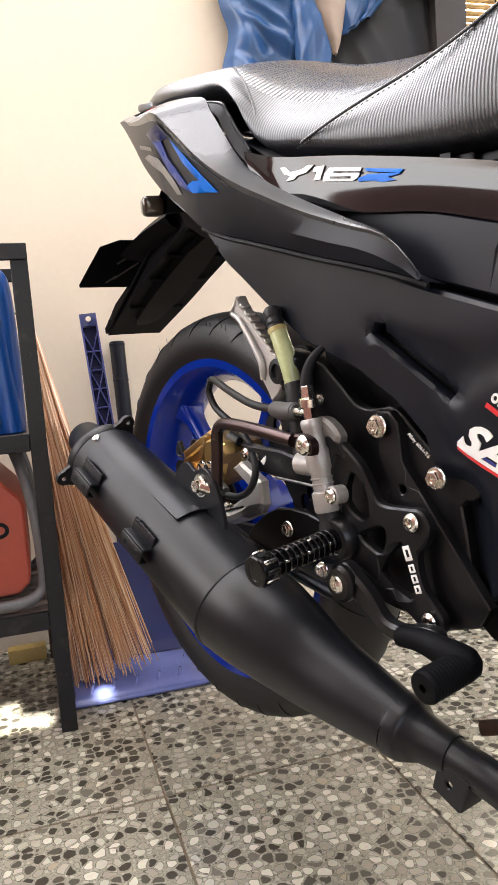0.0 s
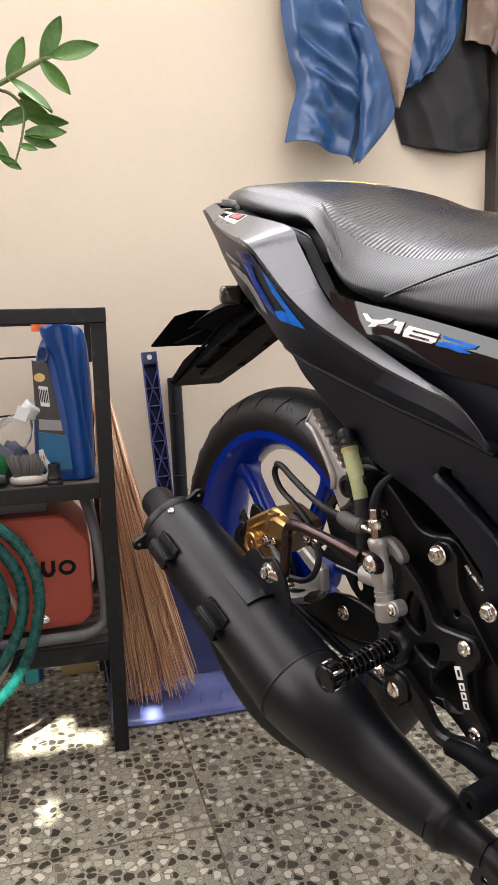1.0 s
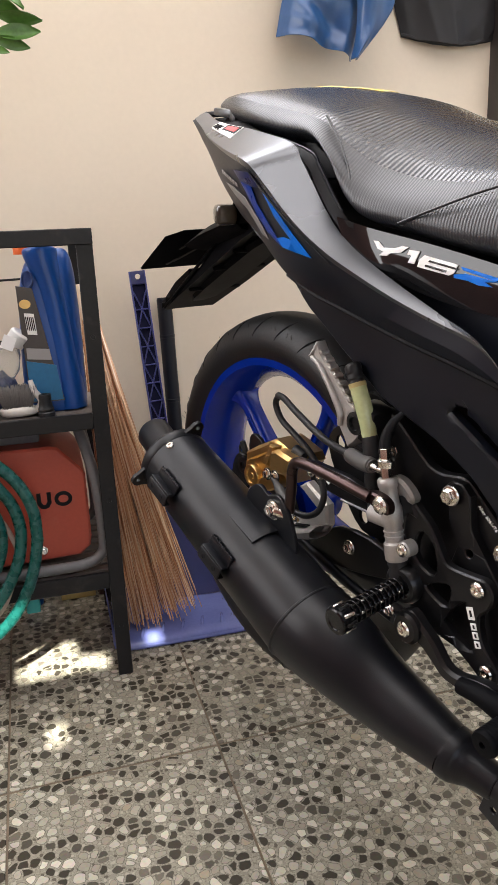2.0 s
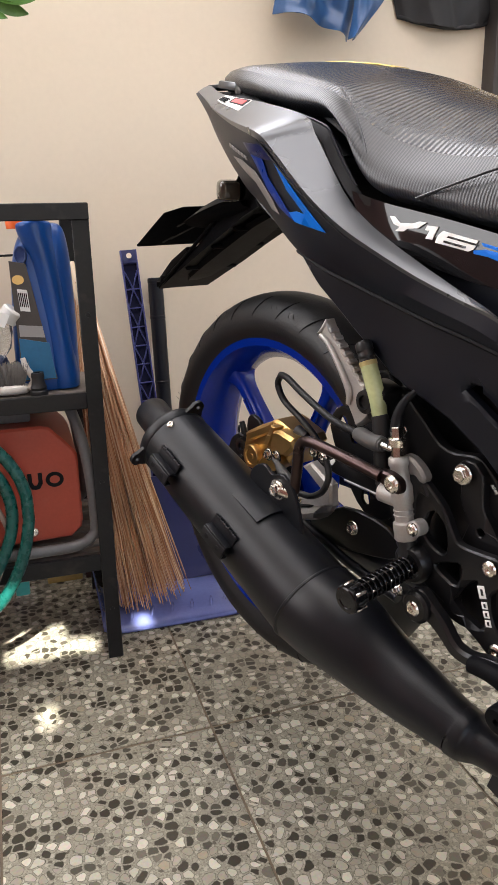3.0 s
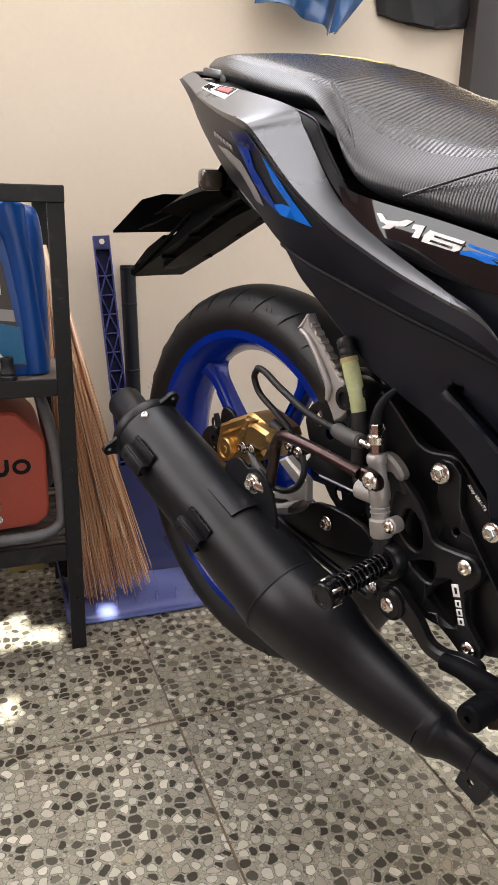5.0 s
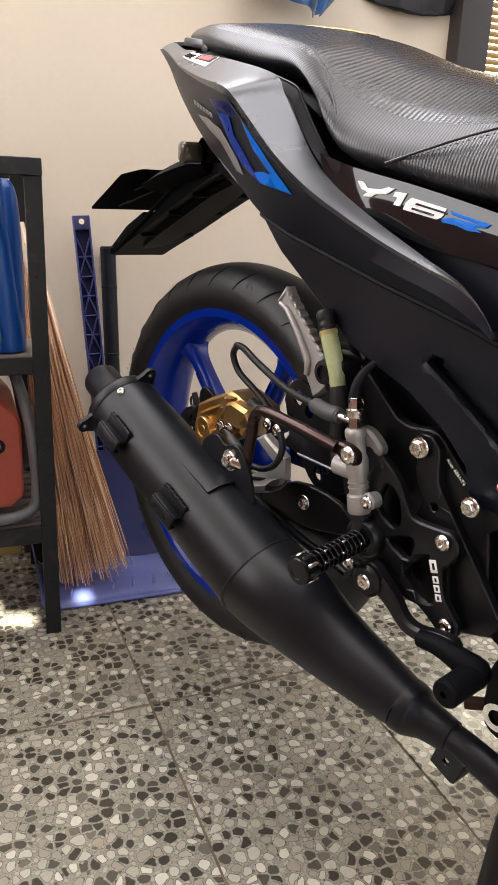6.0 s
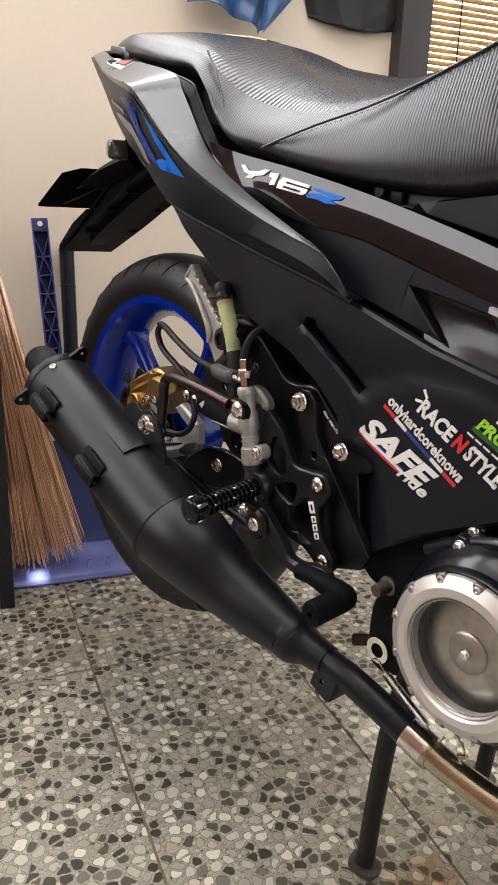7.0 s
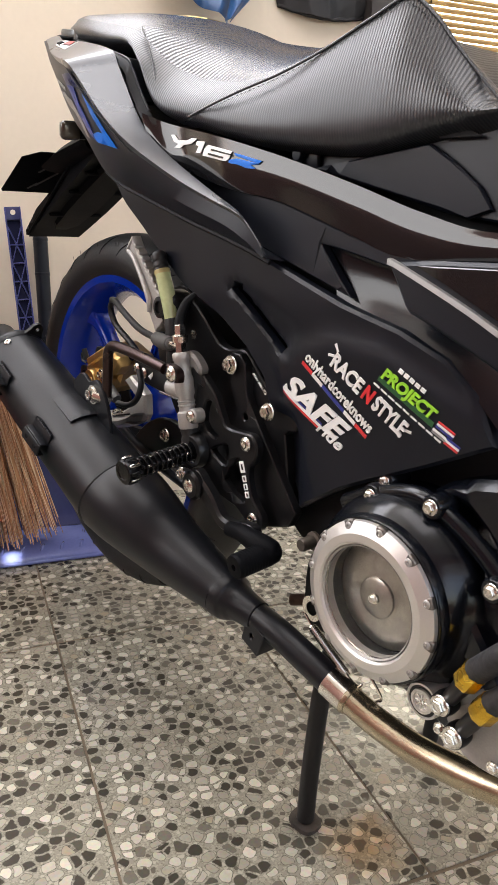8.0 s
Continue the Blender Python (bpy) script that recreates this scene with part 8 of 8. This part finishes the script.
def dustpan():
    d = room_thing("dustpan", "large periwinkle dustpan with navy back and lattice handle", "dustpan")
    # tray: a shallow scoop with raised sides
    us = (0.000, 0.020, 0.10, 0.20, 0.285, 0.305)
    rails = []
    for i, u in enumerate(us):
        lift = 0.045 if i in (0, 5) else 0.0
        sh = -0.010 * (u - 0.0)
        rails.append([(u, 1.272 + sh, 0.004 + 0.35 * lift), (u, 1.276 + sh, 0.012 + 0.5 * lift), (u, 1.300 + sh, 0.016 + 0.7 * lift), (u, 1.36 + sh, 0.012 + lift), (u, 1.44 + sh, 0.010 + 1.3 * lift)])
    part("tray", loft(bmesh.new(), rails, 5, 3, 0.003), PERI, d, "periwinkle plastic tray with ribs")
    for k in range(6):
        u = 0.055 + 0.040 * k
        part("tray_rib", tube(bmesh.new(), [(u, 1.284, 0.0145), (u + 0.006, 1.304, 0.0215), (u + 0.012, 1.330, 0.0165)], [0.002, 0.0032, 0.002], 8), PERI, d)
    part("lip", tube(bmesh.new(), [(0.002, 1.274, 0.016), (0.03, 1.2715, 0.007), (0.15, 1.270, 0.005), (0.28, 1.268, 0.007), (0.303, 1.270, 0.016)], 0.0042, 10), PERI, d)
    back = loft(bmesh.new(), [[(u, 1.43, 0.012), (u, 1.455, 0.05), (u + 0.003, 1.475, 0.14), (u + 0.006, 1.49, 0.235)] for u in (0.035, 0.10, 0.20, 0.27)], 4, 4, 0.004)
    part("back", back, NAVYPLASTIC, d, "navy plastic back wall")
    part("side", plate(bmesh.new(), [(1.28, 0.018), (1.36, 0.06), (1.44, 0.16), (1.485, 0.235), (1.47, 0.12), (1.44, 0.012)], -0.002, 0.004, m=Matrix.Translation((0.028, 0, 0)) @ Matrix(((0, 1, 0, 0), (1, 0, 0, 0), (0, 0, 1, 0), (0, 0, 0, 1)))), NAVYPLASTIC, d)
    # lattice handle: two edge strips with cross braces
    A, B = Vector((0.168, 1.497, 0.18)), Vector((0.1395, 1.575, 0.702))
    ax = (B - A).normalized()
    L = (B - A).length
    side = Vector((1, 0, 0)) - ax * ax.x
    side.normalize()
    nrm = side.cross(ax)
    M = Matrix.Translation(A) @ Matrix(((side.x, nrm.x, ax.x, 0), (side.y, nrm.y, ax.y, 0), (side.z, nrm.z, ax.z, 0), (0, 0, 0, 1)))
    h = part("handle", box(bmesh.new(), (0.032, 0.002, L), M @ Matrix.Translation((0, -0.004, L / 2)), 0.0006, 1), NAVYDEEP, d, "navy lattice handle with hanging hole")
    for s in (-1, 1):
        part("strip", box(bmesh.new(), (0.003, 0.010, L), M @ Matrix.Translation((s * 0.0155, 0, L / 2)), 0.0008, 1), BRACE, h)
    k, z = 0, 0.02
    while z < L - 0.06:
        part("brace", box(bmesh.new(), (0.030, 0.008, 0.0026), M @ Matrix.Translation((0, 0, z)), 0.0006, 1), BRACE, h)
        for s in (-1, 1):
            part("brace", box(bmesh.new(), (0.0022, 0.007, 0.040), M @ Matrix.Translation((s * 0.0068, 0, z + 0.0195)) @ Matrix.Rotation(radians((s if k % 2 else -s) * 20), 4, "Y"), 0.0005, 1), BRACE, h)
        z += 0.039
        k += 1
    part("eye", box(bmesh.new(), (0.032, 0.010, 0.028), M @ Matrix.Translation((0, 0, L - 0.014)), 0.002, 2), NAVYPLASTIC, h)
    part("eye_hole", lathe(bmesh.new(), [(0, 0), (0.0055, 0), (0.0055, 0.0012), (0, 0.0012)], M @ Matrix.Translation((0, 0.0052, L - 0.012)) @ frame_of((0, 1, 0)), 16), WALL, h)
    p = room_thing("pole", "black jointed plastic pole leaning on the wall", "pole")
    part("tube", rod(bmesh.new(), (0.200, 1.545, 0.002), (0.1975, 1.600, 0.642), 0.0160, 0.0160, 20), MATTE, p)
    for z in (0.10, 0.245, 0.42, 0.56, 0.635):
        v = 1.545 + 0.055 * z / 0.648
        part("joint", lathe(bmesh.new(), [(0.0155, -0.004), (0.0166, -0.003), (0.0166, 0.003), (0.0155, 0.004)], Matrix.Translation((0.200 - 0.0025 * z / 0.642, v, z)), 20), MATTE, p)


dustpan()


def drape(name, material, owner, left, right, v, depth, folds, seed, way=0.6, label="", sag=0.0):
    """A hanging cloth between two edges (along, height) from the top to the hem, with soft folds and sharp creases."""
    nu, nz = 60, 70
    ls = smooth_line([(p[0], 0, p[1]) for p in left], 16)
    rs = smooth_line([(p[0], 0, p[1]) for p in right], 16)
    bm = bmesh.new()
    grid = []
    cw, sw = math.cos(way), math.sin(way)
    for i in range(nu + 1):
        a = i / nu
        col = []
        for j in range(nz + 1):
            t = j / nz
            f = t * (len(ls) - 1)
            k = min(int(f), len(ls) - 2)
            l, r = ls[k].lerp(ls[k + 1], f - k), rs[k].lerp(rs[k + 1], f - k)
            p = l.lerp(r, a)
            along, across = p.x * cw + p.z * sw, -p.x * sw + p.z * cw
            crease = 1 - 2.2 * abs(noise.noise(Vector((along * 22 + seed, across * 5, seed))))
            crease += 0.5 - abs(noise.noise(Vector((along * 9 - across * 9, across * 13 + seed, seed + 3))))
            round_ = math.sin(math.pi * a)
            wave = math.sin(folds * math.pi * a + seed + 1.2 * math.sin(3 * t + seed))
            col.append(bm.verts.new((p.x, v - depth * (0.9 * round_ + 0.35 * wave * round_ + 0.30 * crease * min(1, 4 * round_)), p.z - sag * round_ * t ** 4 + 0.003 * crease * t * (1 - t))))
        grid.append(col)
    faces = [bm.faces.new((grid[i][j], grid[i + 1][j], grid[i + 1][j + 1], grid[i][j + 1])) for i in range(nu) for j in range(nz)]
    bmesh.ops.recalc_face_normals(bm, faces=faces)
    bmesh.ops.solidify(bm, geom=faces, thickness=0.0018)
    return part(name, bm, material, owner, label, sharp=70)


def clothes():
    rain = room_thing("raincoat", "blue nylon raincoat hanging in creased folds", "raincoat")
    drape("sleeve", RAINBLUE, rain, [(0.450, 1.75), (0.458, 1.43), (0.474, 1.325), (0.490, 1.264), (0.474, 1.205), (0.4615, 1.149)], [(0.63, 1.75), (0.635, 1.43), (0.645, 1.325), (0.648, 1.264), (0.642, 1.18), (0.622, 1.1065)], 1.575, 0.050, 2.4, 1.0, 0.9)
    drape("front_flap", RAINBLUE, rain, [(0.53, 1.75), (0.562, 1.422), (0.589, 1.369), (0.612, 1.315), (0.617, 1.201), (0.613, 1.143), (0.603, 1.100)], [(0.60, 1.75), (0.621, 1.427), (0.651, 1.362), (0.671, 1.307), (0.700, 1.222), (0.682, 1.174), (0.614, 1.0985)], 1.525, 0.026, 1.5, 2.4, -0.5)
    shirt = room_thing("shirt", "pinkish beige cloth garment hanging in a smooth fold", "shirt")
    drape("cloth", BEIGE, shirt, [(0.58, 1.75), (0.645, 1.455), (0.676, 1.387), (0.699, 1.33), (0.723, 1.265), (0.732, 1.237)], [(0.78, 1.75), (0.778, 1.464), (0.775, 1.393), (0.766, 1.334), (0.748, 1.266), (0.735, 1.2355)], 1.585, 0.014, 1.0, 3.1, 1.2)
    coat = room_thing("raincoat", "blue nylon raincoat with gathered elastic hem", "raincoat")
    drape("skirt", RAINBLUE, coat, [(0.76, 1.75), (0.766, 1.466), (0.758, 1.371), (0.750, 1.279)], [(0.93, 1.75), (0.905, 1.476), (0.880, 1.384), (0.828, 1.322)], 1.595, 0.028, 3.0, 4.4, 0.2)
    part("elastic_hem", tube(bmesh.new(), [(0.752 + 0.0095 * k, 1.582 - 0.016 * math.sin(math.pi * k / 13) - 0.003 * (k % 2), 1.281 + 0.0034 * k + 0.00055 * k * k - 0.002 * (k % 2)) for k in range(14)], [0.0030 + 0.0012 * (k % 2) for k in range(14)], 8), RAINBLUE, coat)
    tr = room_thing("trousers", "black cloth trousers with a gathered hem", "trousers")
    drape("leg", BLACKCLOTH, tr, [(0.75, 1.75), (0.755, 1.45), (0.758, 1.33), (0.742, 1.245), (0.755, 1.19), (0.761, 1.169)], [(1.03, 1.75), (1.02, 1.45), (1.015, 1.33), (1.01, 1.245), (1.005, 1.19), (0.985, 1.165)], 1.618, 0.020, 1.6, 5.3, 0.4, sag=0.018)
    part("gathered_hem", tube(bmesh.new(), [(0.761 + 0.01723 * k, 1.616 - 0.019 * math.sin(math.pi * k / 13), 1.169 - 0.0003 * k - 0.018 * math.sin(math.pi * k / 13) + 0.002 * (k % 2)) for k in range(14)], [0.004 + 0.0012 * (k % 2) for k in range(14)], 8), BLACKCLOTH, tr)
    bl = room_thing("blouse", "brown satin cloth hanging with a frayed hem", "blouse")
    drape("cloth", BROWNCLOTH, bl, [(0.91, 1.75), (0.900, 1.46), (0.897, 1.40), (0.895, 1.385)], [(1.02, 1.75), (1.01, 1.46), (0.99, 1.40), (0.975, 1.360)], 1.570, 0.018, 4.0, 6.7, 0.1)


clothes()


def plant():
    p = room_thing("pot_plant", "green glossy-leaved pot plant standing on the rack", "plant")
    pot = part("pot", lathe(bmesh.new(), [(0, 0.0), (0.06, 0.0), (0.078, 0.12), (0.084, 0.122), (0.084, 0.138), (0.076, 0.138), (0.07, 0.12), (0, 0.118)], Matrix.Translation((-0.40, 1.33, 0.7895)), 32), surf("pot_clay", (0.32, 0.13, 0.07), 0.7, vary=0.15, bump=0.2), p)

    def leaf(root, way, size, roll):
        d = Vector(way).normalized()
        s = d.cross(Vector((0.2, -0.9, 0.35))).normalized()
        s = Matrix.Rotation(roll, 3, d) @ s
        n = s.cross(d)
        bm = bmesh.new()
        rails = []
        for a in (-1, -0.5, 0, 0.5, 1):
            rails.append([Vector(root) + d * (size * t) + s * (a * size * 0.19 * math.sin(math.pi * (t * 0.92 + 0.06)) ** 0.8) + n * (size * (0.05 * a * a - 0.10 * t * t)) for t in (0, 0.2, 0.4, 0.6, 0.8, 1)])
        loft(bm, rails, 3, 2, 0.0007)
        part("leaf", bm, LEAF, p)

    def sprig(pts, pairs, size):
        pts = [pts[0]] + [(x - 0.035, y, z) for x, y, z in pts[1:]]
        line = smooth_line(pts, 10)
        part("stem", tube(bmesh.new(), pts, [0.004] * (len(pts) - 1) + [0.0015], 8), STEM, p)
        random.seed(len(line) + pairs)
        for k in range(pairs):
            i = int(len(line) * (0.42 + 0.56 * k / pairs)) - 1
            d = (line[min(i + 1, len(line) - 1)] - line[i - 1]).normalized()
            for sgn in (-1, 1):
                up = Vector((0, random.uniform(-0.35, 0.15), sgn * 1.0))
                leaf(line[i], d * random.uniform(0.5, 0.9) + up * random.uniform(0.7, 1.0), size * random.uniform(0.8, 1.1), random.uniform(-0.5, 0.5))
        leaf(line[-1], line[-1] - line[-3], size, 0.2)

    sprig([(-0.40, 1.33, 0.91), (-0.30, 1.25, 1.02), (-0.19, 1.18, 1.07), (-0.10, 1.15, 1.100), (-0.02, 1.15, 1.146), (0.000, 1.15, 1.154)], 4, 0.074)
    sprig([(-0.39, 1.32, 0.91), (-0.30, 1.24, 0.99), (-0.21, 1.20, 1.020), (-0.13, 1.17, 1.038), (-0.080, 1.165, 1.060)], 5, 0.062)
    sprig([(-0.41, 1.34, 0.91), (-0.36, 1.27, 1.06), (-0.26, 1.2, 1.15), (-0.18, 1.17, 1.16)], 4, 0.06)
    sprig([(-0.40, 1.31, 0.91), (-0.31, 1.22, 0.95), (-0.22, 1.18, 0.985), (-0.155, 1.16, 0.985)], 4, 0.058)
    twig = [(-0.40, 1.33, 0.91), (-0.26, 1.22, 1.06), (-0.13, 1.16, 1.105), (-0.083, 1.15, 1.085), (-0.084, 1.15, 1.045), (-0.098, 1.15, 1.00)]
    part("stem", tube(bmesh.new(), twig, [0.004, 0.004, 0.003, 0.0024, 0.002, 0.0015], 8), STEM, p)
    for root, tip, roll in (((-0.076, 1.15, 1.070), (-0.016, 1.15, 1.060), 1.25), ((-0.080, 1.15, 1.044), (-0.020, 1.145, 1.049), 0.1), ((-0.082, 1.15, 1.040), (-0.036, 1.15, 1.027), 0.9), ((-0.090, 1.15, 1.028), (-0.064, 1.14, 1.020), 0.3), ((-0.086, 1.15, 1.100), (-0.045, 1.15, 1.088), 0.9), ((-0.085, 1.15, 1.092), (-0.042, 1.15, 1.068), 1.1), ((-0.120, 1.15, 1.012), (-0.089, 1.15, 0.993), 0.5)):
        way = Vector(tip) - Vector(root)
        leaf(root, way, way.length, roll)


plant()


def blind():
    post = part("post_1", box(bmesh.new(), (0.082, 0.05, 2.7), Matrix.Translation((1.027, WV - 0.020, 1.35)), 0.004), POSTPAINT, None, "dark brown painted window post")
    at_room(tagged(post, "", "post", kind="structure"))
    b = room_thing("bamboo_blind", "sunlit bamboo slat blind across the window", "blind")
    random.seed(9)
    mat = BAMBOO
    base = rod(bmesh.new(), (0, 0, 0), (1.22, 0, 0), 0.0058, 0.0050, 8)
    first = part("slat", base, mat, b)
    for k in range(88):
        z = 0.90 + 0.0145 * k
        m = Matrix.Translation((1.070, 1.600 + random.uniform(-0.002, 0.002), z)) @ Matrix.Rotation(radians(random.uniform(-0.35, 0.35)), 4, "Y")
        if k == 0:
            first.matrix_local = m
        else:
            share("slat", first.data, m, b)
    for u in (1.16, 1.5, 1.9):
        part("cord", rod(bmesh.new(), (u, 1.593, 0.89), (u, 1.593, 2.2), 0.0015, seg=6), DARK, b)
    glow, t, bs = nodes_of("bright_outdoors")
    bs.inputs["Base Color"].default_value = (0.8, 0.8, 0.75, 1)
    bs.inputs["Emission Color"].default_value = (1.0, 0.90, 0.66, 1)
    bs.inputs["Emission Strength"].default_value = 1.6
    bd = part("backdrop", box(bmesh.new(), (3.0, 0.02, 2.6), Matrix.Translation((1.9, 3.2, 1.5))), glow, None, "bright sunlit outdoors beyond the window")
    at_room(tagged(bd, "", "backdrop", kind="structure"))


blind()
